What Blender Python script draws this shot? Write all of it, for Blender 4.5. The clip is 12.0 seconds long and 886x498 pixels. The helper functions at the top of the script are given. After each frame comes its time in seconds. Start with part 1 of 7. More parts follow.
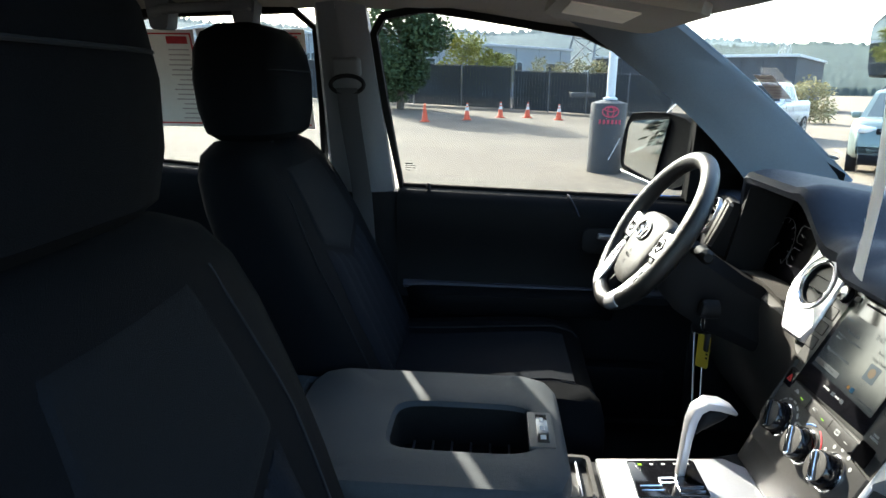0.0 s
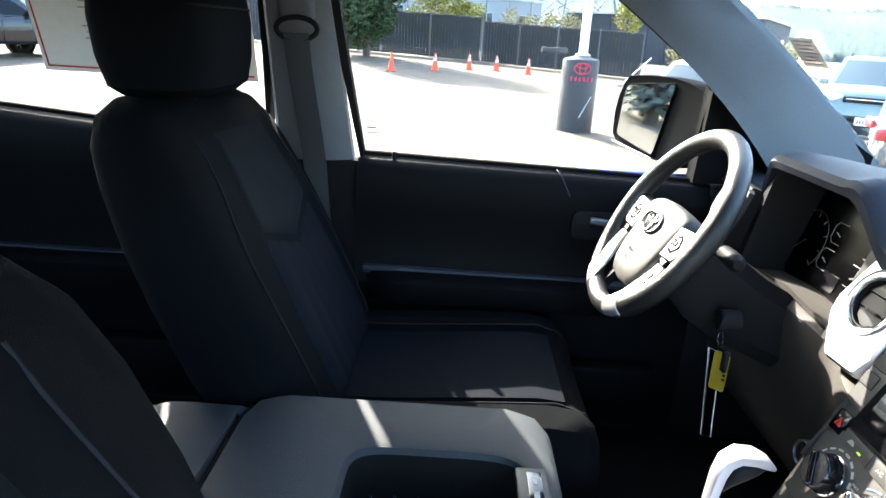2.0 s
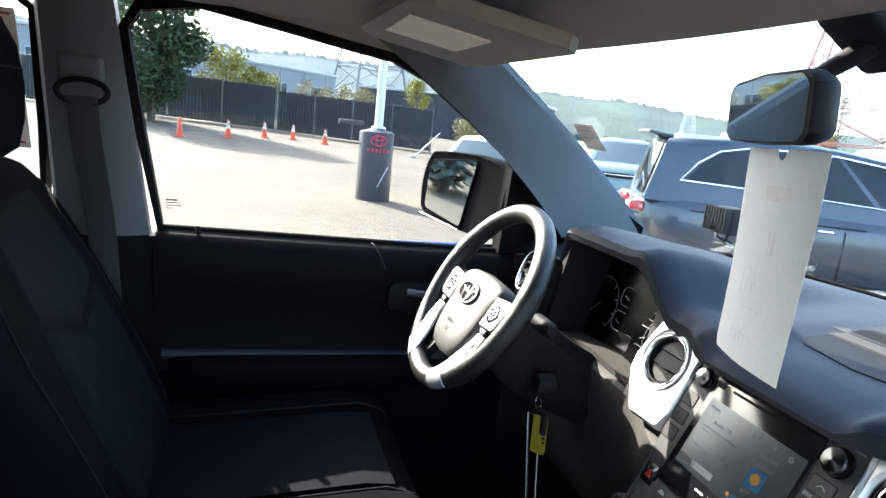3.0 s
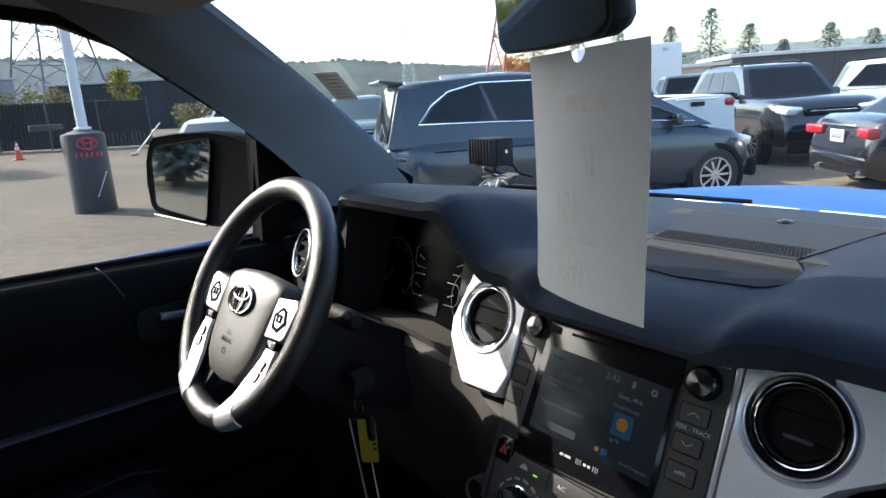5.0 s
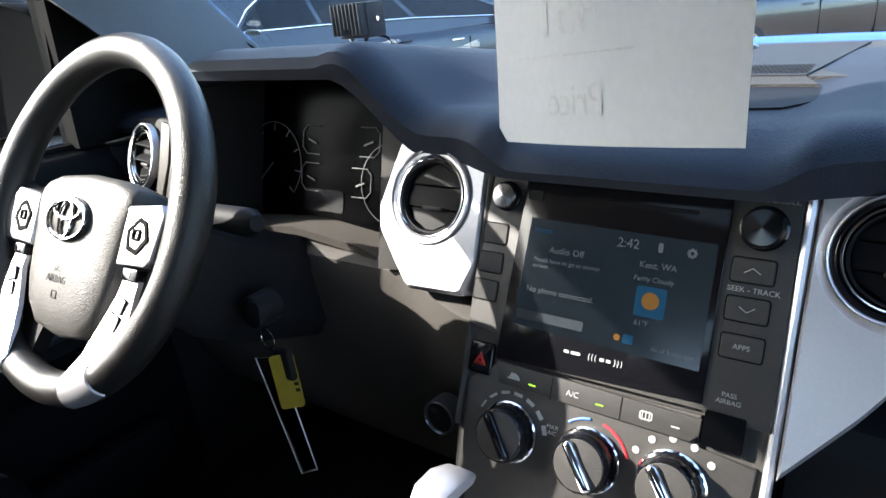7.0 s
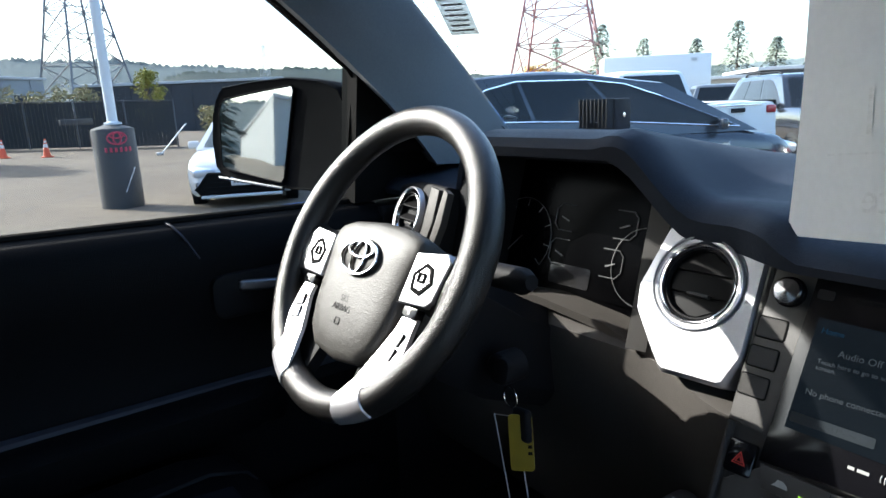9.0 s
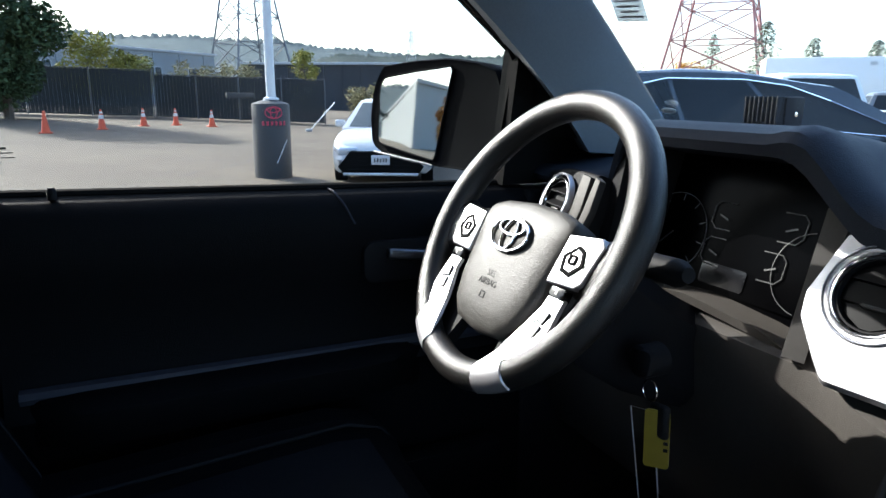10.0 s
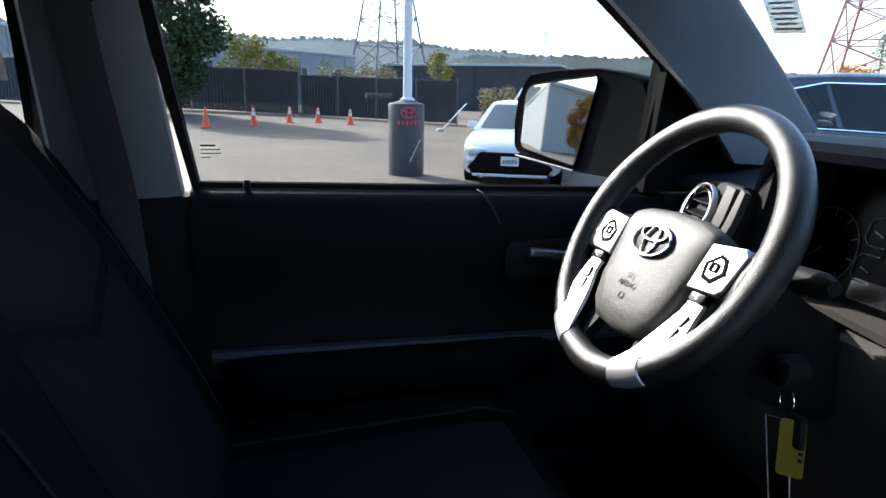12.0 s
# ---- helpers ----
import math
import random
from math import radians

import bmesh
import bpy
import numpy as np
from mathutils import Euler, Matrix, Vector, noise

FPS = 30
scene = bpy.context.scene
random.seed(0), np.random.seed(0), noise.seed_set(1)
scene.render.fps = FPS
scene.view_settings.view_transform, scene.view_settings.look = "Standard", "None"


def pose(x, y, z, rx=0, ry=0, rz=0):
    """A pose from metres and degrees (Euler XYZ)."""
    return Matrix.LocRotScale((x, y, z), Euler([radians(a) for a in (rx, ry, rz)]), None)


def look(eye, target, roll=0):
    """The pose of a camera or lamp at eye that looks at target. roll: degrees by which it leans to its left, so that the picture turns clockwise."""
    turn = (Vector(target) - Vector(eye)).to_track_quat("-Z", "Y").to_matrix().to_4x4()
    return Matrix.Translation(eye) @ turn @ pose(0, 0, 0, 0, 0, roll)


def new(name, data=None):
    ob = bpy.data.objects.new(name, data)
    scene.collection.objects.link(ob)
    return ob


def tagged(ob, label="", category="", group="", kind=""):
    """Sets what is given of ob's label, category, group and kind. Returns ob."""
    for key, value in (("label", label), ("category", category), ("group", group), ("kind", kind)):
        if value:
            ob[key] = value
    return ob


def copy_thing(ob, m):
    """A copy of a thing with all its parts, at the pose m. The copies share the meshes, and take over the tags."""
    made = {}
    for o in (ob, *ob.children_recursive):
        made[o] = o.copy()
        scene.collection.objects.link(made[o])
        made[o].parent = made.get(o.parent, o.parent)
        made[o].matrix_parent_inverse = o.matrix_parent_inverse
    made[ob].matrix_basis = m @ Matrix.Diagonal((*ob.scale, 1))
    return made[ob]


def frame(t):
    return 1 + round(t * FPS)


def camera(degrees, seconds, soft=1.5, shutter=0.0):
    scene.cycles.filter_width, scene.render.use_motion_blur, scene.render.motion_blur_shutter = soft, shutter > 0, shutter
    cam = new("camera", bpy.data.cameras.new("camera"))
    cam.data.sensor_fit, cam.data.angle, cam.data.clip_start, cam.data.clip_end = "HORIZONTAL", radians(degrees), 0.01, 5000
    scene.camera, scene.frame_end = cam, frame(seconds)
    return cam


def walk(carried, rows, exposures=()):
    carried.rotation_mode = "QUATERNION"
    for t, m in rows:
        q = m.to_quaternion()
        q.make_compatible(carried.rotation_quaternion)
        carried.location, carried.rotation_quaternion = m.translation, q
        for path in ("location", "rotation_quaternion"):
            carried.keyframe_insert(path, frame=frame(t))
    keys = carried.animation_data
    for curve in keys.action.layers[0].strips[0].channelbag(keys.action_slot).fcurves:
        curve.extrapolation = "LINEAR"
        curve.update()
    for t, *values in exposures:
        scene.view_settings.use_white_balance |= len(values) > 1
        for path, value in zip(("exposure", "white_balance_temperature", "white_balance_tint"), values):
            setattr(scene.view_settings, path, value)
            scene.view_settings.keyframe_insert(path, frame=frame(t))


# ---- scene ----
cam = camera(68.9, 12.0)
PATH = [
    (0, (-0.323, -0.97, 1.573), (-0.469, 0.963, 1.078), 0.9),
    (0.5, (-0.354, -0.846, 1.55), (-0.467, 1.049, 0.919), 2.4),
    (1, (-0.303, -0.786, 1.569), (-0.61, 1.101, 0.981), 2.7),
    (1.5, (-0.306, -0.722, 1.564), (-0.528, 1.157, 0.917), 2.5),
    (2, (-0.353, -0.703, 1.573), (-0.379, 1.195, 0.943), 3.3),
    (2.5, (-0.382, -0.679, 1.572), (-0.087, 1.234, 1.067), 5.4),
    (3, (-0.386, -0.669, 1.578), (0.181, 1.211, 1.195), 5.8),
    (3.2, (-0.376, -0.662, 1.577), (0.312, 1.184, 1.232), 5.5),
    (4.8, (-0.338, -0.515, 1.551), (0.81, 1.083, 1.197), -2.5),
    (5, (-0.321, -0.477, 1.553), (0.877, 1.055, 1.084), -3.7),
    (5.5, (-0.305, -0.417, 1.537), (0.969, 1.03, 1.008), -5.3),
    (6, (-0.279, -0.313, 1.49), (1.141, 0.892, 0.76), -6.6),
    (6.5, (-0.248, -0.242, 1.45), (1.287, 0.837, 0.756), -5.1),
    (6.7, (-0.253, -0.249, 1.451), (1.255, 0.838, 0.714), -5.7),
    (8.3, (-0.323, -0.207, 1.448), (0.975, 1.213, 0.901), -3.5),
    (8.5, (-0.331, -0.205, 1.445), (0.933, 1.258, 0.935), -3.2),
    (9, (-0.354, -0.205, 1.442), (0.807, 1.363, 1.001), -2.6),
    (9.5, (-0.376, -0.211, 1.442), (0.627, 1.457, 0.98), -0.9),
    (10, (-0.389, -0.204, 1.431), (0.439, 1.557, 0.969), 0.5),
    (10.5, (-0.411, -0.223, 1.434), (0.239, 1.61, 0.967), 0.9),
    (11, (-0.421, -0.23, 1.43), (0.126, 1.642, 0.988), 1.6),
    (11.5, (-0.442, -0.239, 1.44), (-0.013, 1.667, 1.009), 0.8),
    (12, (-0.444, -0.262, 1.443), (0.029, 1.625, 0.979), 1.2),
]
EXPOSURE = [(0, 3.0, 6550, 3), (0.6, 3.9, 6650, 4), (1.0, 4.2, 6650, 5), (1.5, 4.1, 6650, 6), (2.5, 3.85, 6600, 7), (3.2, 3.25, 6450, 7), (4.8, 2.25, 6450, 10), (5.5, 2.15, 6450, 10), (6.0, 2.5, 6450, 10), (6.7, 3.2, 6400, 10), (8.3, 2.65, 6250, 8), (9.5, 2.3, 6150, 8), (12, 2.35, 6100, 10)]
walk(cam, [(t, look(eye, target, roll)) for t, eye, target, roll in PATH], exposures=EXPOSURE)


# ---- world, sun, light ----
SUN_EL = 31.5
SUN_DIR = Vector((-0.46, 0.888, 0)).normalized()
TO_SUN = Vector((SUN_DIR.x * math.cos(radians(SUN_EL)), SUN_DIR.y * math.cos(radians(SUN_EL)), math.sin(radians(SUN_EL))))
world = bpy.data.worlds.new("world")
scene.world = world
world.use_nodes = True
wn = world.node_tree
sky = wn.nodes.new("ShaderNodeTexSky")
sky.sky_type = "NISHITA"
sky.sun_disc = False
sky.sun_elevation = radians(SUN_EL)
sky.sun_rotation = math.atan2(SUN_DIR.x, SUN_DIR.y)
sky.air_density, sky.dust_density, sky.ozone_density = 1.0, 2.6, 2.0
wn.links.new(sky.outputs[0], wn.nodes["Background"].inputs[0])
wn.nodes["Background"].inputs[1].default_value = 0.165
sun = new("sun", bpy.data.lights.new("sun", "SUN"))
sun.data.energy, sun.data.angle, sun.data.color = 3.2, radians(0.5), (1.0, 0.94, 0.85)
sun.rotation_mode = "QUATERNION"
sun.rotation_quaternion = TO_SUN.to_track_quat("Z", "Y")


# ---- small builders ----
def smooth(a, b, x):
    t = min(1, max(0, (x - a) / (b - a)))
    return t * t * (3 - 2 * t)


def fr(o, x, y, z):
    """A frame from an origin and three axes."""
    m = Matrix.Identity(4)
    for i, c in enumerate((x, y, z, o)):
        for k in range(3):
            m[k][i] = c[k]
    return m


def at(x, y, z):
    return Matrix.Translation((x, y, z))


def thing(name, loc=(0, 0, 0), label="", category="", group="", kind=""):
    ob = new(name)
    ob.location = loc
    ob.empty_display_size = 0.05
    return tagged(ob, label, category, group, kind)


def part(name, bm, material, parent, label="", flat=False):
    """Links a bmesh (in the parent's thing's space) as one mesh under a thing or part."""
    me = bpy.data.meshes.new(name)
    bmesh.ops.recalc_face_normals(bm, faces=bm.faces)
    bm.to_mesh(me)
    bm.free()
    if not flat:
        for p in me.polygons:
            p.use_smooth = True
        me.set_sharp_from_angle(angle=radians(38))
    me.materials.append(material)
    ob = new(name, me)
    ob.parent = parent
    return tagged(ob, label)


def setting(name, bm, material, label="", flat=False, category=""):
    ob = part(name, bm, material, None, label, flat)
    return tagged(ob, kind="structure", category=category)


def quadmesh(name, verts, faces, material, parent, label="", smoothed=False):
    me = bpy.data.meshes.new(name)
    me.from_pydata([tuple(v) for v in verts], [], faces)
    me.materials.append(material)
    if smoothed:
        for p in me.polygons:
            p.use_smooth = True
    ob = new(name, me)
    ob.parent = parent
    return tagged(ob, label)


def B():
    return bmesh.new()


def bx(bm, m, sx, sy, sz, bevel=0.0, seg=2):
    """A box with rounded edges, centred on the frame m."""
    r = bmesh.ops.create_cube(bm, size=1, matrix=m @ Matrix.Diagonal((sx, sy, sz, 1)))
    if bevel:
        edges = list({e for v in r["verts"] for e in v.link_edges})
        bmesh.ops.bevel(bm, geom=edges, offset=bevel, segments=seg, profile=0.5, affect="EDGES")
    return bm


def prism(bm, m, pts, z0, z1, bevel=0.0, seg=2):
    """A polygon in the frame's xy plane, drawn out from z0 to z1."""
    lo = [bm.verts.new(m @ Vector((x, y, z0))) for x, y in pts]
    hi = [bm.verts.new(m @ Vector((x, y, z1))) for x, y in pts]
    n = len(pts)
    top = bm.faces.new(hi)
    faces = [top, bm.faces.new(lo[::-1])]
    for i in range(n):
        faces.append(bm.faces.new((lo[i], lo[(i + 1) % n], hi[(i + 1) % n], hi[i])))
    if bevel:
        bmesh.ops.bevel(bm, geom=list(top.edges), offset=bevel, segments=seg, profile=0.5, affect="EDGES")
    return bm


def lathe(bm, m, prof, n=32, close=True):
    """A profile of (radius, height) turned round the frame's z."""
    rings = []
    for r, z in prof:
        rings.append([bm.verts.new(m @ Vector((r * math.cos(2 * math.pi * k / n), r * math.sin(2 * math.pi * k / n), z))) for k in range(n)])
    for a, b in zip(rings, rings[1:]):
        for k in range(n):
            bm.faces.new((a[k], a[(k + 1) % n], b[(k + 1) % n], b[k]))
    if close:
        bm.faces.new(rings[0][::-1])
        bm.faces.new(rings[-1])
    return bm


def loft(bm, rings, ring_closed=True, caps=True, around=False):
    rows = [[bm.verts.new(Vector(p)) for p in ring] for ring in rings]
    n = len(rows[0])
    pairs = list(zip(rows, rows[1:])) + ([(rows[-1], rows[0])] if around else [])
    for a, b in pairs:
        for k in range(n if ring_closed else n - 1):
            bm.faces.new((a[k], a[(k + 1) % n], b[(k + 1) % n], b[k]))
    if caps and ring_closed and not around:
        bm.faces.new(rows[0][::-1])
        bm.faces.new(rows[-1])
    return bm


def tube(bm, pts, r, n=10, around=False, flatten=1.0):
    """A round bar along points; r is one radius or one for each point."""
    pts = [Vector(p) for p in pts]
    rs = r if isinstance(r, (list, tuple)) else [r] * len(pts)
    rings, up = [], None
    for i, p in enumerate(pts):
        a = pts[i - 1] if (i or around) else p
        b = pts[(i + 1) % len(pts)] if (i < len(pts) - 1 or around) else p
        d = (b - a).normalized()
        if up is None:
            up = d.orthogonal().normalized()
        up = (up - d * up.dot(d)).normalized()
        side = d.cross(up)
        rings.append([p + (up * math.cos(2 * math.pi * k / n) + side * math.sin(2 * math.pi * k / n) * flatten) * rs[i] for k in range(n)])
    return loft(bm, rings, around=around)


def sheet(bm, rows, thick, out):
    """A curved sheet from rows of points, with thickness along out."""
    out = Vector(out) * thick
    a = [[bm.verts.new(Vector(p)) for p in r] for r in rows]
    b = [[bm.verts.new(Vector(p) + out) for p in r] for r in rows]
    R, C = len(rows), len(rows[0])
    for i in range(R - 1):
        for j in range(C - 1):
            bm.faces.new((a[i][j], a[i][j + 1], a[i + 1][j + 1], a[i + 1][j]))
            bm.faces.new((b[i][j], b[i + 1][j], b[i + 1][j + 1], b[i][j + 1]))
    for i in range(R - 1):
        for j in (0, C - 1):
            bm.faces.new((a[i][j], a[i + 1][j], b[i + 1][j], b[i][j]))
    for j in range(C - 1):
        for i in (0, R - 1):
            bm.faces.new((a[i][j], a[i][j + 1], b[i][j + 1], b[i][j]))
    return bm


def rrect(w, h, r, n=4, cx=0, cy=0):
    pts = []
    for sx, sy, a0 in ((1, 1, 0), (-1, 1, 90), (-1, -1, 180), (1, -1, 270)):
        for k in range(n + 1):
            a = radians(a0 + 90 * k / n)
            pts.append((cx + sx * (w / 2 - r) + r * math.cos(a), cy + sy * (h / 2 - r) + r * math.sin(a)))
    return pts


def oval(rx, ry, n=28, cx=0, cy=0):
    return [(cx + rx * math.cos(2 * math.pi * k / n), cy + ry * math.sin(2 * math.pi * k / n)) for k in range(n)]


def ringplate(bm, m, outer, inner, z0, z1):
    """A flat plate with a hole; outer and inner have the same count."""
    n = len(outer)
    v = [[bm.verts.new(m @ Vector((x, y, z))) for x, y in pts] for pts, z in ((outer, z0), (outer, z1), (inner, z1), (inner, z0))]
    for a, b in ((0, 1), (1, 2), (2, 3), (3, 0)):
        for k in range(n):
            bm.faces.new((v[a][k], v[a][(k + 1) % n], v[b][(k + 1) % n], v[b][k]))
    return bm


def words(s, m, size, material, parent, name="lettering", depth=0.0003, align="CENTER", mirrored=False):
    """Built-in letters as a mesh, in the frame m."""
    c = bpy.data.curves.new(name, "FONT")
    c.body, c.size, c.extrude, c.align_x, c.align_y = s, size, depth, align, "CENTER"
    c.resolution_u = 3
    tmp = bpy.data.objects.new(name, c)
    scene.collection.objects.link(tmp)
    me = bpy.data.meshes.new_from_object(tmp.evaluated_get(bpy.context.evaluated_depsgraph_get()))
    bpy.data.objects.remove(tmp)
    bpy.data.curves.remove(c)
    if mirrored:
        me.transform(Matrix.Diagonal((-1, 1, 1, 1)))
    me.transform(m)
    me.materials.clear()
    me.materials.append(material)
    ob = new(name, me)
    ob.parent = parent
    return ob


# ---- materials ----
def pm(name, col, rough=0.5, metal=0.0, var=0.12, s1=5.0, s2=60.0, bump=0.0, bs=400.0, coat=0.0, spec=0.5, rvar=0.08, tint=None, random_tone=0.0):
    """A surface: base colour varied at two scales, roughness that varies, fine relief."""
    m = bpy.data.materials.new(name)
    m.use_nodes = True
    t = m.node_tree
    p = t.nodes["Principled BSDF"]
    p.inputs["Metallic"].default_value = metal
    p.inputs["Specular IOR Level"].default_value = spec
    p.inputs["Coat Weight"].default_value = coat
    p.inputs["Coat Roughness"].default_value = 0.05
    tc = t.nodes.new("ShaderNodeTexCoord")
    n1, n2 = t.nodes.new("ShaderNodeTexNoise"), t.nodes.new("ShaderNodeTexNoise")
    for n, s in ((n1, s1), (n2, s2)):
        n.inputs["Scale"].default_value = s
        n.inputs["Detail"].default_value = 5
        t.links.new(tc.outputs["Object"], n.inputs["Vector"])
    add = t.nodes.new("ShaderNodeMath")
    add.operation = "ADD"
    t.links.new(n1.outputs[0], add.inputs[0])
    t.links.new(n2.outputs[0], add.inputs[1])
    mr = t.nodes.new("ShaderNodeMapRange")
    mr.inputs[1].default_value, mr.inputs[2].default_value = 0.6, 1.4
    t.links.new(add.outputs[0], mr.inputs[0])
    mix = t.nodes.new("ShaderNodeMix")
    mix.data_type = "RGBA"
    t.links.new(mr.outputs[0], mix.inputs[0])
    lo = [c * (1 - var) for c in col]
    hi = [c * (1 + var) for c in (tint or col)]
    mix.inputs[6].default_value = (*lo, 1)
    mix.inputs[7].default_value = (*hi, 1)
    out = mix.outputs[2]
    if random_tone:
        oi = t.nodes.new("ShaderNodeObjectInfo")
        hsv = t.nodes.new("ShaderNodeHueSaturation")
        m2 = t.nodes.new("ShaderNodeMapRange")
        m2.inputs[3].default_value, m2.inputs[4].default_value = 1 - random_tone, 1 + random_tone
        t.links.new(oi.outputs["Random"], m2.inputs[0])
        t.links.new(m2.outputs[0], hsv.inputs["Value"])
        t.links.new(out, hsv.inputs["Color"])
        out = hsv.outputs[0]
    t.links.new(out, p.inputs["Base Color"])
    rr = t.nodes.new("ShaderNodeMapRange")
    rr.inputs[3].default_value, rr.inputs[4].default_value = max(0.02, rough - rvar), min(1, rough + rvar)
    t.links.new(n1.outputs[0], rr.inputs[0])
    t.links.new(rr.outputs[0], p.inputs["Roughness"])
    if bump:
        nb = t.nodes.new("ShaderNodeTexNoise")
        nb.inputs["Scale"].default_value = bs
        nb.inputs["Detail"].default_value = 3
        t.links.new(tc.outputs["Object"], nb.inputs["Vector"])
        bp = t.nodes.new("ShaderNodeBump")
        bp.inputs["Strength"].default_value = bump
        bp.inputs["Distance"].default_value = 1.0 / bs
        t.links.new(nb.outputs[0], bp.inputs["Height"])
        t.links.new(bp.outputs[0], p.inputs["Normal"])
    return m


def glass(name, tint=(0.93, 0.96, 0.95), gloss=0.6):
    """Thin clear pane: sees through, with gloss by Fresnel."""
    m = bpy.data.materials.new(name)
    m.use_nodes = True
    t = m.node_tree
    t.nodes.clear()
    o, mx = t.nodes.new("ShaderNodeOutputMaterial"), t.nodes.new("ShaderNodeMixShader")
    tr, gl, fz = t.nodes.new("ShaderNodeBsdfTransparent"), t.nodes.new("ShaderNodeBsdfGlossy"), t.nodes.new("ShaderNodeFresnel")
    mu = t.nodes.new("ShaderNodeMath")
    mu.operation = "MULTIPLY"
    mu.inputs[1].default_value = gloss
    fz.inputs[0].default_value = 1.45
    tr.inputs[0].default_value = (*tint, 1)
    gl.inputs["Roughness"].default_value = 0.02
    t.links.new(fz.outputs[0], mu.inputs[0])
    t.links.new(mu.outputs[0], mx.inputs[0])
    t.links.new(tr.outputs[0], mx.inputs[1])
    t.links.new(gl.outputs[0], mx.inputs[2])
    t.links.new(mx.outputs[0], o.inputs[0])
    return m


def glow(name, col, strength):
    m = bpy.data.materials.new(name)
    m.use_nodes = True
    p = m.node_tree.nodes["Principled BSDF"]
    p.inputs["Base Color"].default_value = (*[c * 0.06 for c in col], 1)
    p.inputs["Emission Color"].default_value = (*col, 1)
    p.inputs["Emission Strength"].default_value = strength
    p.inputs["Roughness"].default_value = 0.12
    p.inputs["Specular IOR Level"].default_value = 0.15
    return m


M_DASH = pm("dash_soft_plastic", (0.017, 0.021, 0.030), 0.6, var=0.12, s2=150, bump=0.4, bs=650, spec=0.1)
M_DASHTAN = pm("dash_grained_plastic", (0.020, 0.021, 0.024), 0.65, var=0.12, s2=200, bump=0.5, bs=600, spec=0.15)
M_BLACK = pm("black_plastic", (0.008, 0.008, 0.009), 0.6, var=0.15, s2=120, bump=0.25, bs=900, spec=0.1)
M_GLOSSBLACK = pm("gloss_black", (0.004, 0.004, 0.005), 0.12, var=0.1, rvar=0.04, spec=0.38)
M_LOWER = pm("grey_brown_plastic", (0.044, 0.040, 0.036), 0.55, var=0.12, s2=160, bump=0.35, bs=800, spec=0.2)
M_STACK = pm("stack_grey_plastic", (0.036, 0.034, 0.032), 0.48, var=0.1, s2=140, bump=0.25, bs=900, spec=0.2)
M_SILVER = pm("satin_silver", (0.52, 0.52, 0.545), 0.40, metal=0.80, var=0.05, s2=300, bump=0.03, bs=1500)
M_CHROME = pm("chrome", (0.8, 0.8, 0.82), 0.1, metal=1.0, var=0.03, rvar=0.03)
M_LENS = pm("cluster_lens_dark", (0.0008, 0.0008, 0.001), 0.2, var=0.1, rvar=0.03, spec=0.02)
M_DARKCHROME = pm("dark_satin_chrome", (0.16, 0.165, 0.18), 0.35, metal=0.9, var=0.05)
M_LEATHER = pm("wheel_leather", (0.0100, 0.0096, 0.0092), 0.31, var=0.12, s2=300, bump=0.6, bs=760, spec=0.42)
M_HUB = pm("airbag_cover_plastic", (0.042, 0.040, 0.036), 0.45, var=0.10, s2=200, bump=0.5, bs=620, spec=0.35)
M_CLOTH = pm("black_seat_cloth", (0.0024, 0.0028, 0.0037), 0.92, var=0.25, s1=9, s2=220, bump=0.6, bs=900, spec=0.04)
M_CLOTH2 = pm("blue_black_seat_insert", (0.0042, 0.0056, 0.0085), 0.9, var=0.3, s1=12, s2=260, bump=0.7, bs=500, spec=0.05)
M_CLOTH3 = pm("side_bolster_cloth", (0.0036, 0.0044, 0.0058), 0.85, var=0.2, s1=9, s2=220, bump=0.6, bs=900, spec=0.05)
M_PIPING = pm("seat_seam_thread", (0.010, 0.011, 0.013), 0.9, spec=0.1)
M_TRIM = pm("pillar_trim_grey", (0.075, 0.08, 0.09), 0.65, var=0.08, s2=160, bump=0.3, bs=900)
M_APIL = pm("pillar_cloth_grey", (0.09, 0.10, 0.11), 0.8, var=0.1, s2=260, bump=0.4, bs=1100, spec=0.25)
M_HEADLINER = pm("headliner_cloth", (0.27, 0.25, 0.225), 0.95, var=0.08, s2=260, bump=0.5, bs=900, spec=0.1)
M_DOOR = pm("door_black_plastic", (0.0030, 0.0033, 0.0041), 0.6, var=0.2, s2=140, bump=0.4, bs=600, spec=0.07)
M_DOORLINE = pm("blue_grey_highlight_and_rib", (0.027, 0.03, 0.042), 0.5, var=0.1, spec=0.15)
M_CONSOLE = pm("console_lid_vinyl", (0.021, 0.025, 0.029), 0.62, var=0.14, s2=180, bump=0.5, bs=600, spec=0.14)
M_RUBBER = pm("black_rubber", (0.007, 0.007, 0.007), 0.85, var=0.2, spec=0.03)
M_LABEL = pm("visor_label", (0.72, 0.66, 0.56), 0.8, var=0.08)
M_BELT = pm("seat_belt_webbing", (0.02, 0.021, 0.024), 0.75, var=0.2, s2=400, bump=0.5, bs=1200)
M_CARPET = pm("carpet", (0.01, 0.01, 0.01), 0.98, var=0.3, s2=300, bump=0.8, bs=500, spec=0.1)
M_PAPER = pm("sheet_paper", (0.62, 0.605, 0.585), 0.85, var=0.07, s1=14, s2=120, spec=0.2)
M_INK = pm("faint_ink", (0.575, 0.562, 0.545), 0.85, var=0.2, s2=200, spec=0.2)
M_INKRED = pm("faint_red_ink", (0.60, 0.56, 0.54), 0.85, var=0.2, spec=0.2)
tree_ = M_PAPER.node_tree
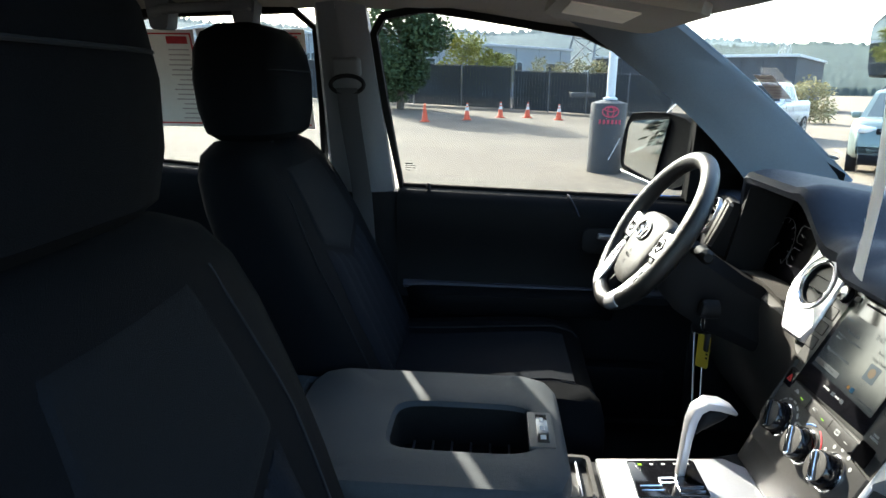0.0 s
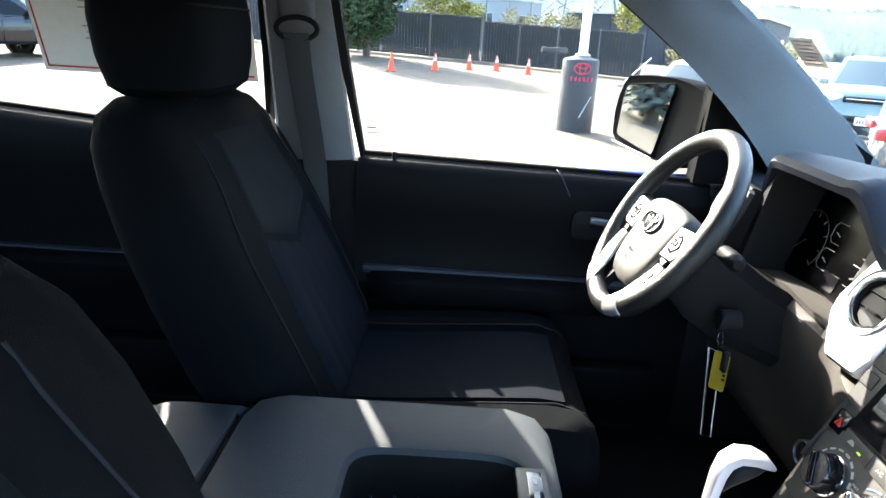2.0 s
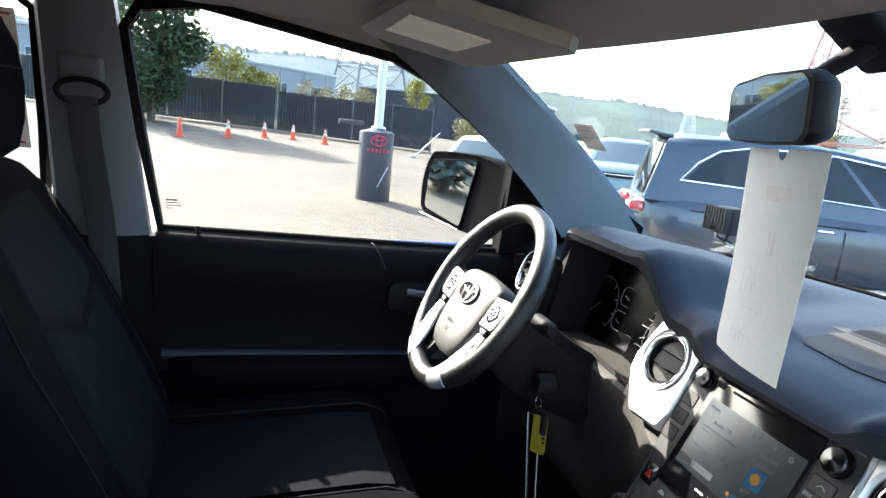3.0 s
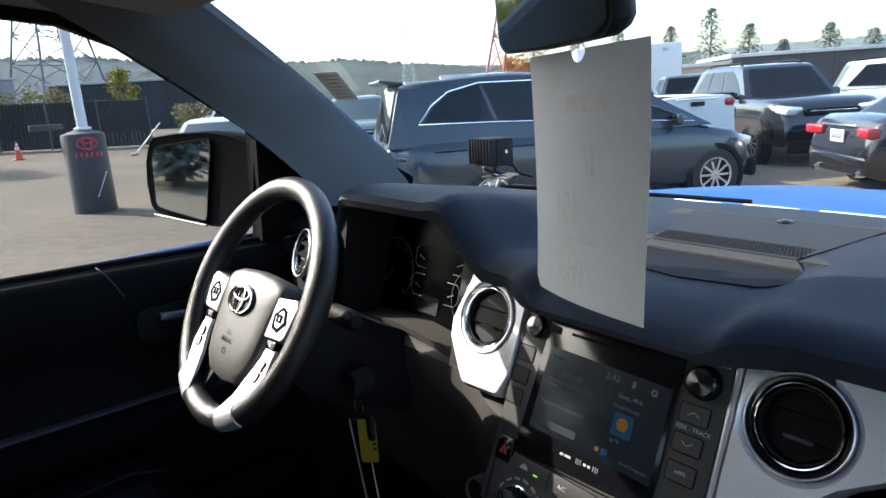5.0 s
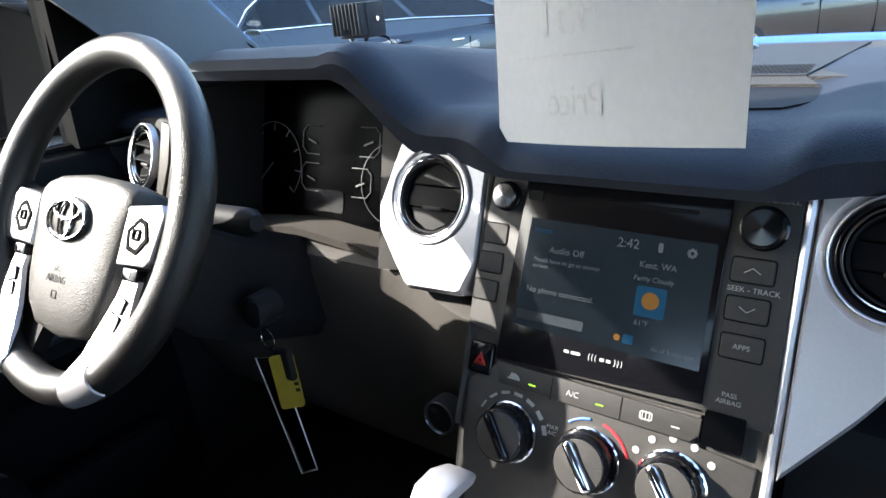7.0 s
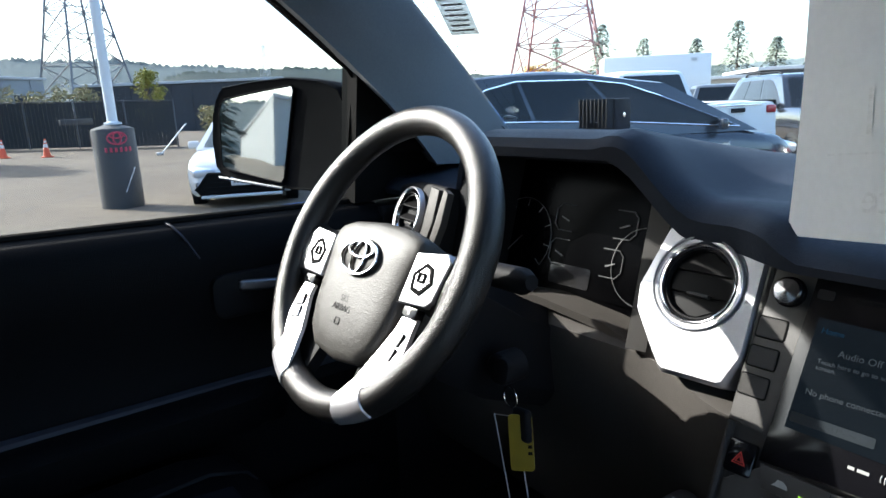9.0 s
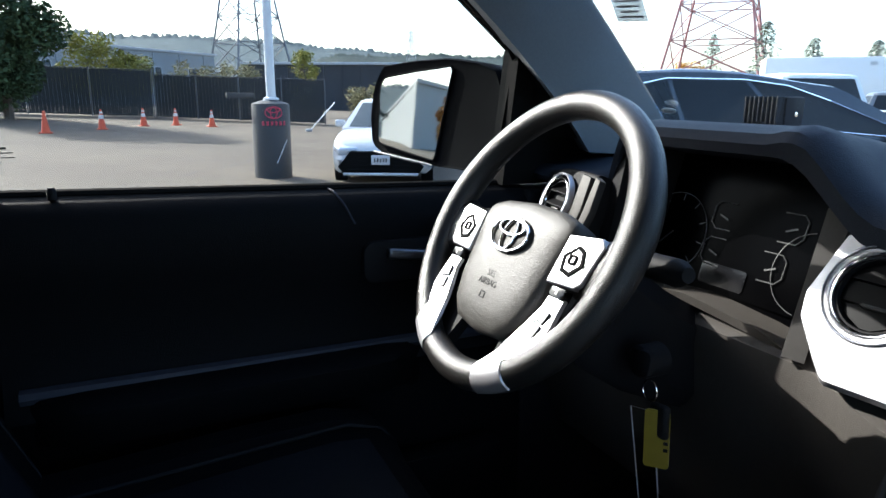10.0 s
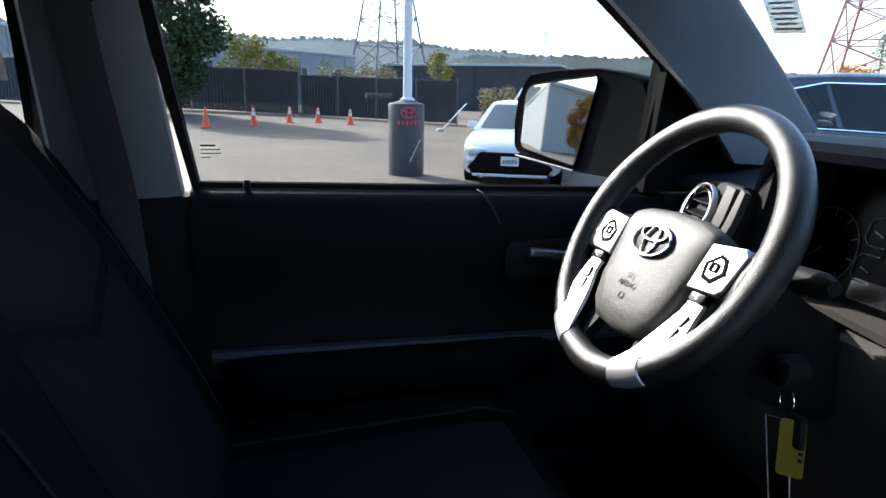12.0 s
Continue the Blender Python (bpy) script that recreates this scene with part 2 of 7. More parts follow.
tr_, mx_ = tree_.nodes.new("ShaderNodeBsdfTranslucent"), tree_.nodes.new("ShaderNodeMixShader")
tr_.inputs[0].default_value = (0.68, 0.68, 0.67, 1)
mx_.inputs[0].default_value = 0.30
tree_.links.new(tree_.nodes["Principled BSDF"].outputs[0], mx_.inputs[1])
tree_.links.new(tr_.outputs[0], mx_.inputs[2])
tree_.links.new(mx_.outputs[0], tree_.nodes["Material Output"].inputs[0])
M_YELLOW = pm("yellow_tag_plastic", (0.17, 0.125, 0.006), 0.45, var=0.12)
M_RED = pm("red_print", (0.5, 0.02, 0.03), 0.6, var=0.2)
M_POSTER = pm("poster_paper", (0.78, 0.74, 0.7), 0.8, var=0.05)
M_POSTERINK = pm("poster_print", (0.42, 0.35, 0.34), 0.8, var=0.2)
M_WHITE = pm("white_print", (0.75, 0.75, 0.72), 0.6)
M_BLUE = pm("blue_car_paint", (0.004, 0.065, 0.29), 0.42, var=0.06, coat=0.0, spec=0.16)
M_MIRROR = pm("mirror_silver", (0.56, 0.58, 0.57), 0.02, metal=1.0, var=0.01, rvar=0.01)
M_GLASS = glass("window_glass", (0.66, 0.69, 0.70), 0.1)
M_SHIELD = glass("windscreen_glass", (0.92, 0.95, 0.945), 0.15)
M_STICKER = pm("windscreen_sticker", (0.42, 0.37, 0.33), 0.7, var=0.1, s2=200)
tree_ = M_STICKER.node_tree
tr_, mx_ = tree_.nodes.new("ShaderNodeBsdfTransparent"), tree_.nodes.new("ShaderNodeMixShader")
mx_.inputs[0].default_value = 0.45
tree_.links.new(tree_.nodes["Principled BSDF"].outputs[0], mx_.inputs[1])
tree_.links.new(tr_.outputs[0], mx_.inputs[2])
tree_.links.new(mx_.outputs[0], tree_.nodes["Material Output"].inputs[0])
M_STICKERINK = pm("sticker_print", (0.16, 0.13, 0.12), 0.7)
M_SCREEN = glow("screen_dark", (0.02, 0.032, 0.045), 0.05)
M_SCREEN.node_tree.nodes["Principled BSDF"].inputs["Roughness"].default_value = 0.17
M_SCREEN.node_tree.nodes["Principled BSDF"].inputs["Specular IOR Level"].default_value = 0.6
M_SCREENTXT = glow("screen_text", (0.36, 0.42, 0.47), 0.022)
M_SCREENBLUE = glow("screen_blue", (0.04, 0.17, 0.33), 0.03)
M_SCREENYEL = glow("screen_yellow", (0.6, 0.30, 0.08), 0.03)
M_GREENLED = glow("green_led", (0.35, 0.8, 0.05), 0.3)
M_PRINT = pm("legend_print", (0.26, 0.26, 0.25), 0.6)
M_HAZRED = pm("hazard_red", (0.6, 0.03, 0.02), 0.5)
M_DIALBLUE = pm("dial_blue", (0.03, 0.12, 0.35), 0.5)

YC = -0.05  # middle of the cab
# frames on the dash face and the steering wheel: x to the occupant's right, y up the face, z towards the occupant
F_S = fr((0.268, YC, 1.275), (0, -1, 0), (0.407, 0, 0.914), (-0.914, 0, 0.407))
F_W = fr((0.0332, 0.4629, 1.2642), (0.0257, -0.9995, 0.0183), (0.5127, 0.0289, 0.8581), (-0.8582, -0.0127, 0.5132))


# ---- cab structure ----
def shield_point(s, q, inset=0.0):
    """A point of the windscreen: s up from its base, q across from -1 to 1."""
    zb, zt = 1.308 + 0.029 * q * q, 1.755
    xb, xt = 0.90 - 0.27 * q * q, 0.19 - 0.164 * q * q
    y = YC + q * (0.872 * (1 - s) + 0.653 * s)
    bow = 0.028 * 4 * s * (1 - s)
    return Vector((xb + (xt - xb) * s + bow * (1 - 1.1 * q * q) - inset, y, zb + (zt - zb) * s + bow * 0.6 - inset * 0.6))


def door_y(z):
    """Inner face of the side glass at a height."""
    return 0.825 - 0.3 * (z - 1.28)


def side_points(pts, off=0.0, mirror=False):
    out = []
    for x, z in pts:
        y = door_y(z) + off
        out.append((x, 2 * YC - y if mirror else y, z))
    return out


def slab(bm, pts, out):
    """A closed polygon of points, drawn out along a vector."""
    a = [bm.verts.new(Vector(p)) for p in pts]
    b = [bm.verts.new(Vector(p) + Vector(out)) for p in pts]
    bm.faces.new(a)
    bm.faces.new(b[::-1])
    n = len(pts)
    for i in range(n):
        bm.faces.new((a[i], b[i], b[(i + 1) % n], a[(i + 1) % n]))
    return bm


# windscreen
rows = [[shield_point(s / 10, q / 8) for q in range(-8, 9)] for s in range(11)]
shield = setting("windscreen", sheet(B(), rows, 0.005, (0.55, 0, 0.83)), M_SHIELD, "clear raked windscreen glass of the cab", category="windscreen")
shield.visible_shadow = False

# driver door glass, and the rear door glass
FRONT_WIN = [(-0.572, 1.29), (-0.6, 1.5), (-0.622, 1.69), (-0.6, 1.725), (-0.5, 1.742), (-0.35, 1.722), (-0.22, 1.703), (-0.12, 1.69), (-0.04, 1.658), (0.065, 1.588), (0.187, 1.503), (0.197, 1.4), (0.21, 1.272), (-0.12, 1.272)]
REAR_WIN = [(-0.80, 1.312), (-0.788, 1.5), (-0.783, 1.7), (-0.83, 1.738), (-1.2, 1.725), (-1.45, 1.68), (-1.58, 1.6), (-1.62, 1.5), (-1.64, 1.366), (-1.2, 1.33)]
for nm, pts, mir in (("window_1", FRONT_WIN, False), ("window_2", REAR_WIN, False), ("window_3", REAR_WIN, True)):
    w = thing(nm, (0, 0, 0), "side window glass of the cab, closed", "window", kind="structure")
    o = part("pane", slab(B(), side_points(pts, 0.004, mir), (0, -0.005 if mir else 0.005, 0)), M_GLASS, w, flat=True)
    o.visible_shadow = False
    if nm == "window_1":
        glass_marks = w

# side wall above the belt: the frames round the windows as one panel with holes, built as strips
def frame_strips(pts, grow, mirror=False, off=0.0):
    """A band of given widths round a window outline."""
    bm = B()
    c = Vector((sum(p[0] for p in pts) / len(pts), sum(p[1] for p in pts) / len(pts)))
    inner = [Vector(p) for p in pts]
    outer = []
    n = len(pts)
    for i in range(n):
        a, b = inner[i - 1], inner[(i + 1) % n]
        d = (b - a).normalized()
        nrm = Vector((d.y, -d.x))
        if nrm.dot(inner[i] - c) < 0:
            nrm = -nrm
        outer.append(inner[i] + nrm * grow)
    s = -1 if mirror else 1
    rows = []
    for pt, o in ((inner, 0.018), (inner, -0.012), (outer, -0.02), (outer, 0.022)):
        rows.append([Vector((p.x, (2 * YC - (door_y(p.y) + off)) if mirror else door_y(p.y) + off, p.y)) + Vector((0, s * o, 0)) for p in pt])
    loft(bm, rows, ring_closed=True, caps=False, around=True)
    return bm


setting("window_seal", frame_strips(FRONT_WIN, 0.016), M_RUBBER, "black rubber seal round the driver door glass")
setting("rear_window_seal", frame_strips(REAR_WIN, 0.018), M_RUBBER, "black rubber seal round the rear door glass")
setting("rear_window_seal", frame_strips(REAR_WIN, 0.018, True), M_RUBBER, "black rubber seal round the rear door glass")

# A pillars: a rounded bar between the door frame and the windscreen's edge
def pillar_edge(z):
    """The door side of the pillar trim at a height."""
    f = (z - 1.364) / (1.716 - 1.364)
    return Vector((0.3104 - 0.4452 * f + 0.131 * f * (1 - f), 0.7348 - 0.0461 * f, z))


def pillar_seal(mirror):
    """Black door frame between the pillar trim and the front edge of the side glass."""
    rows = []
    for k in range(12):
        z = 1.36 + 0.345 * k / 11
        xw = 0.190 if z < 1.50 else 0.190 - (z - 1.50) * 1.45
        a, b = pillar_edge(z) + Vector((0.004, 0.006, 0)), Vector((xw, door_y(z) - 0.004, z))
        row = [a, a.lerp(b, 0.5) + Vector((0.012, 0.006, 0)), b]
        rows.append([(p.x, 2 * YC - p.y if mirror else p.y, p.z) for p in row])
    return sheet(B(), rows, 0.012, (0.5, -0.85 if mirror else 0.85, 0))


def a_pillar(mirror):
    rings = []
    for k in range(15):
        s = k / 14
        e = shield_point(s * 1.0, 1.0)           # windscreen side
        z = e.z
        d = pillar_edge(z)
        inn = (e + d) / 2 + Vector((-0.022, -0.030, -0.008))
        m1 = e * 0.72 + d * 0.28 + Vector((-0.016, -0.020, -0.006))
        m2 = e * 0.28 + d * 0.72 + Vector((-0.018, -0.026, -0.006))
        o1 = e + Vector((0.01, 0.03, 0.01))
        o2 = d + Vector((0.02, 0.045, 0.0))
        ring = [e + Vector((0.006, 0.004, 0.004)), e + Vector((-0.012, -0.008, -0.004)), m1, inn, m2, d + Vector((-0.008, -0.02, 0)), d, o2, o1]
        if mirror:
            ring = [Vector((p.x, 2 * YC - p.y, p.z)) for p in ring]
        rings.append(ring)
    return loft(B(), rings)


setting("a_pillar", a_pillar(False), M_APIL, "grey cloth-grained windscreen pillar trim", category="pillar")
setting("a_pillar", a_pillar(True), M_APIL, "grey cloth-grained windscreen pillar trim", category="pillar")

for mir_ in (False, True):
    setting("pillar_seal", pillar_seal(mir_), M_RUBBER, "black door frame behind the pillar trim")

# black sail panel that closes the front corner of the driver window
sail = slab(B(), [(0.187, 0.735, 1.505), (0.20, 0.80, 1.275), (0.60, 0.815, 1.275), (0.60, 0.80, 1.36), (0.38, 0.75, 1.48)], (0, 0.05, 0))
setting("sail_panel", sail, M_RUBBER, "black plastic corner panel ahead of the driver window")
sail2 = slab(B(), [(0.187, 2 * YC - 0.735, 1.505), (0.20, 2 * YC - 0.80, 1.275), (0.60, 2 * YC - 0.815, 1.275), (0.60, 2 * YC - 0.80, 1.36), (0.38, 2 * YC - 0.75, 1.48)], (0, -0.05, 0))
setting("sail_panel", sail2, M_RUBBER, "black plastic corner panel ahead of the passenger door")

# B pillars with light trim above the belt and dark trim below
def b_pillar_rings(mirror, z0, z1, x0=(-0.598, -0.645), x1=(-0.77, -0.77)):
    rings = []
    for k in range(9):
        t = k / 8
        z = z0 + (z1 - z0) * t
        f = (z - 1.28) / 0.46
        xf, xr = x0[0] + (x0[1] - x0[0]) * f, x1[0]
        y = 0.775 - 0.28 * (max(z, 1.28) - 1.28)
        ring = [(xf, y + 0.07, z), (xf + 0.004, y + 0.012, z), (xf - 0.016, y - 0.006, z), (xf - 0.06, y - 0.018, z), (xr + 0.06, y - 0.018, z), (xr + 0.012, y - 0.004, z), (xr, y + 0.02, z), (xr, y + 0.07, z)]
        if mirror:
            ring = [(p[0], 2 * YC - p[1], p[2]) for p in ring]
        rings.append(ring)
    return rings


setting("b_pillar", loft(B(), b_pillar_rings(False, 1.285, 1.80)), M_TRIM, "light grey plastic door pillar trim", category="pillar")
setting("b_pillar", loft(B(), b_pillar_rings(True, 1.285, 1.80)), M_TRIM, "light grey plastic door pillar trim", category="pillar")
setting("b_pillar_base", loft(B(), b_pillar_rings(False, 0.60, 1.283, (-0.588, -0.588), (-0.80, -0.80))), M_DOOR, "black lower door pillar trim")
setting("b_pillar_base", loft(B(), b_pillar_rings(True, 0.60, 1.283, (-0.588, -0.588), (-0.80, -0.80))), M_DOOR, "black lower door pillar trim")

# roof: headliner, side rails, outer skin
rows = []
for i in range(25):
    t = i / 24
    row = []
    for j in range(-12, 13):
        q = j / 12
        xf = 0.185 - 0.172 * q * q
        x = xf + (-1.78 - xf) * t
        z = 1.724 - 0.018 * q * q + 0.033 * smooth(0, 0.09, t) + 0.065 * smooth(0, 0.28, t) * (1 - 0.85 * abs(q) ** 3)
        y = YC + q * (0.653 + 0.067 * smooth(0, 0.22, t))
        row.append((x, y, z))
    rows.append(row)
setting("ceiling", sheet(B(), rows, 0.05, (0, 0, 1)), M_HEADLINER, "pale grey cloth headliner of the cab", category="headliner")


def roof_rail(mirror):
    rings = []
    line = [(0.03, 0.655, 1.73), (-0.04, 0.70, 1.705), (-0.12, 0.712, 1.712), (-0.22, 0.708, 1.722), (-0.35, 0.702, 1.742), (-0.5, 0.698, 1.762), (-0.7, 0.694, 1.772), (-0.9, 0.694, 1.762), (-1.2, 0.698, 1.745), (-1.45, 0.708, 1.70), (-1.78, 0.73, 1.62)]
    for x, y, z in line:
        r = [(x, y + 0.03, z - 0.012), (x, y - 0.005, z - 0.018), (x, y - 0.03, z - 0.004), (x, y - 0.075, z + 0.055), (x, y + 0.0, z + 0.11), (x, y + 0.05, z + 0.07)]
        rings.append([(p[0], 2 * YC - p[1], p[2]) for p in r] if mirror else r)
    return loft(B(), rings)


setting("roof_rail", roof_rail(False), M_HEADLINER, "grey cloth roof rail above the doors")
setting("roof_rail", roof_rail(True), M_HEADLINER, "grey cloth roof rail above the doors")

bm = B()
rows = []
for i in range(13):
    t = i / 12
    rows.append([(0.16 - 0.17 * (j / 8) ** 2 + (-1.9 - 0.16) * t, YC + j / 8 * 0.74, 1.84 + 0.07 * (1 - (j / 8) ** 4) * smooth(-0.05, 0.25, t)) for j in range(-8, 9)])
setting("roof_skin", sheet(bm, rows, 0.012, (0, 0, 1)), M_BLUE, "blue painted cab roof")

# back wall with its window, floor, firewall, sills
bm = B()
bx(bm, at(-1.80, YC, 0.98), 0.06, 1.72, 0.76)
bx(bm, at(-1.80, YC, 1.80), 0.06, 1.45, 0.16)
for s in (-1, 1):
    bx(bm, at(-1.80, YC + s * 0.74, 1.55), 0.06, 0.2, 0.42)
setting("wall_back", bm, M_DOOR, "black trimmed rear wall of the cab")
w4 = thing("window_4", (0, 0, 0), "rear glass of the cab", "window", kind="structure")
o = part("pane", bx(B(), at(-1.80, YC, 1.54), 0.006, 1.3, 0.4), M_GLASS, w4)
o.visible_shadow = False
setting("floor", bx(B(), at(-0.45, YC, 0.585), 2.75, 1.76, 0.05, 0.01), M_CARPET, "black carpeted cab floor")
setting("wall_front", bx(B(), at(0.90, YC, 0.95), 0.05, 1.66, 0.7), M_BLACK, "black firewall behind the dashboard")
for s in (-1, 1):
    setting("kick_panel", bx(B(), at(0.60, YC + s * 0.86, 0.93), 0.72, 0.07, 0.68, 0.01), M_BLACK, "black footwell side panel")
for s in (-1, 1):
    setting("door_sill", bx(B(), at(-0.5, YC + s * 0.90, 0.58), 2.6, 0.12, 0.10, 0.02), M_BLACK, "black plastic door sill")


# ---- driver door and rear doors, inner side ----
def door(name, x0, x1, mirror, label, belt0, belt1, front):
    t = thing(name, (0, 0, 0), label, "door", kind="structure")
    s = -1 if mirror else 1

    def Y(y):
        return 2 * YC - y if mirror else y

    N = 26
    rows = []
    for i in range(N + 1):
        x = x0 + (x1 - x0) * i / N
        zb = belt0 + (belt1 - belt0) * i / N
        prof = [(0.842, zb - 0.002), (0.815, zb + 0.001), (0.795, zb - 0.006), (0.780, zb - 0.025), (0.772, zb - 0.06), (0.776, zb - 0.11), (0.785, zb - 0.16), (0.786, 1.05), (0.775, 1.022), (0.76, 0.99), (0.775, 0.955), (0.782, 0.9), (0.78, 0.7), (0.79, 0.63), (0.842, 0.62)]
        rows.append([(x, Y(a), b) for a, b in prof])
    bm = loft(B(), rows)
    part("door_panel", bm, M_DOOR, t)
    # armrest
    rows = []
    a0, a1 = (x0 + 0.03, x1 - (0.22 if front else 0.05))
    for i in range(18):
        u = i / 17
        x = a0 + (a1 - a0) * u
        k = smooth(0, 0.1, u) * (1 - smooth(0.86, 1, u))
        d = 0.018 + 0.06 * k
        ring = [(0.785, 1.022), (0.785 - d * 0.7, 1.024), (0.785 - d, 1.012), (0.785 - d, 0.985), (0.785 - d * 0.8, 0.955), (0.785, 0.93)]
        rows.append([(x, Y(a), b - 0.004 + 0.006 * k) for a, b in ring])
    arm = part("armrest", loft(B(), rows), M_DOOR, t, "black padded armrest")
    # the armrest's bluish highlight, put in as a paler bar
    bm = B()
    tube(bm, [(x0 + 0.02, Y(0.772), 1.024), ((x0 + x1) / 2, Y(0.77), 1.021), (x1 - 0.02, Y(0.774), 1.017)], 0.012, 8)
    part("armrest_highlight", bm, M_DOORLINE, t, "blue-grey highlight drawn along the armrest")
    # belt strip
    bm = B()
    tube(bm, [(x0 + (x1 - x0) * k / 8, Y(0.824), belt0 + (belt1 - belt0) * k / 8 + 0.003) for k in range(9)], 0.007, 8)
    part("belt_strip", bm, M_RUBBER, t, "black rubber belt strip")
    # map pocket
    part("map_pocket", bx(B(), at((x0 + x1) / 2 + 0.05, Y(0.745), 0.74), (x1 - x0) * 0.7, 0.05, 0.16, 0.015), M_DOOR, t)
    # outer skin
    part("outer_skin", bx(B(), at((x0 + x1) / 2, Y(0.93), 0.92), x1 - x0, 0.03, 0.7, 0.012), M_BLUE, t, "blue painted outer panel")
    return t


d1 = door("door_1", -0.585, 0.245, False, "black plastic driver door, closed, with armrest and chrome handle", 1.293, 1.272, True)
door("door_2", -1.70, -0.795, False, "black plastic rear door behind the driver, closed", 1.378, 1.305, False)
door("door_3", -1.70, -0.795, True, "black plastic rear door behind the passenger, closed", 1.378, 1.305, False)
# inner handle: bezel, recess and chrome lever
bezel = part("handle_bezel", prism(B(), fr((0.0, 0.776, 1.165), (1, 0, 0), (0, 0, 1), (0, -1, 0)), rrect(0.15, 0.07, 0.02), -0.004, 0.012, 0.004), M_BLACK, d1)
bm = B()
bx(bm, fr((0.003, 0.758, 1.176), (1, 0, -0.12), (0, 1, 0), (0.12, 0, 1)), 0.078, 0.014, 0.018, 0.005, 3)
part("door_handle", bm, M_DARKCHROME, bezel, "chrome inner door handle")
part("speaker_seam", tube(B(), [(-0.117, 0.8205, 1.284), (-0.112, 0.80, 1.281), (-0.1, 0.782, 1.262), (-0.085, 0.7735, 1.23)], 0.0018, 6), M_DOORLINE, d1)
part("door_lock_button", lathe(B(), at(-0.50, 0.802, 1.29), [(0.006, 0), (0.006, 0.012), (0.004, 0.016)], 12), M_BLACK, d1)
# etched marks on the driver glass: unreadable bars
for k in range(4):
    zz = 1.360 - 0.0062 * k
    xx = -0.540
    ww = (0.022, 0.029, 0.030, 0.014)[k]
    part("etched_mark", bx(B(), fr((xx - 0.006 + ww / 2 - 0.02, door_y(zz) - 0.001, zz), (1, 0, 0), (0, 1, 0.3), (0, -0.3, 1)), ww, 0.0006, 0.003 if k == 0 else 0.0015), M_STACK, glass_marks)

# ---- seat belt on the pillar ----
sb = thing("seat_belt", (-0.69, 0.70, 1.58), "black seat belt webbing hanging from a grey pillar anchor", "seat belt")
bm = B()
bx(bm, fr((-0.005, -0.028, 0.03), (1, 0, 0), (0, 1, 0.28), (0, -0.28, 1)), 0.075, 0.03, 0.05, 0.012, 3)
part("anchor_cover", bm, M_TRIM, sb, "pale grey anchor cover")
bm = B()
ring = [Vector((0.042 * math.cos(a), -0.045 + 0.002 * math.sin(a), -0.012 + 0.022 * math.sin(a))) for a in [2 * math.pi * k / 20 for k in range(20)]]
tube(bm, ring, 0.0055, 8, around=True)
part("guide_ring", bm, M_BLACK, sb)
rows = []
for k in range(12):
    t = k / 11
    z = -0.02 - 0.62 * t
    y = -0.05 + 0.085 * smooth(0, 0.5, t) + 0.02 * t
    x = 0.0 + 0.035 * t
    rows.append([(x - 0.026, y, z), (x, y - 0.003, z), (x + 0.026, y, z)])
part("webbing", sheet(B(), rows, 0.003, (0, -1, 0)), M_BELT, sb)

# ---- grab handle over the rear door ----
gh = thing("grab_handle", (-1.03, 0.66, 1.70), "grey plastic grab handle on the roof rail", "grab handle")
bm = B()
tube(bm, [(-0.12, -0.045, 0.03), (-0.09, -0.065, 0.035), (0.09, -0.065, 0.045), (0.12, -0.045, 0.045)], 0.012, 10)
part("grip", bm, M_TRIM, gh)
for x in (-0.11, 0.10):
    bm = B()
    rings = []
    for z, w in ((0.07, 0.036), (0.03, 0.03), (-0.002, 0.024), (-0.008, 0.018)):
        rings.append([(x - w, 0.0, z), (x + w, 0.0, z), (x + w * 0.9, -0.045, z), (x - w * 0.9, -0.045, z)])
    part("mount", loft(B(), rings), M_TRIM, gh)

# ---- dashboard ----
dash = thing("dashboard", (0.3, YC, 1.0), "dark blue-black soft plastic dashboard with silver vent surrounds", "dashboard")
D0 = Vector((0.3, YC, 1.0))
TO_D = Matrix.Translation(-D0)


def dpart(name, bm, material, label="", parent=None, flat=False):
    bmesh.ops.transform(bm, matrix=TO_D, verts=bm.verts)
    return part(name, bm, material, parent or dash, label, flat)


def hood_rise(y):
    return smooth(0.17, 0.30, y) * (1 - smooth(0.545, 0.60, y))


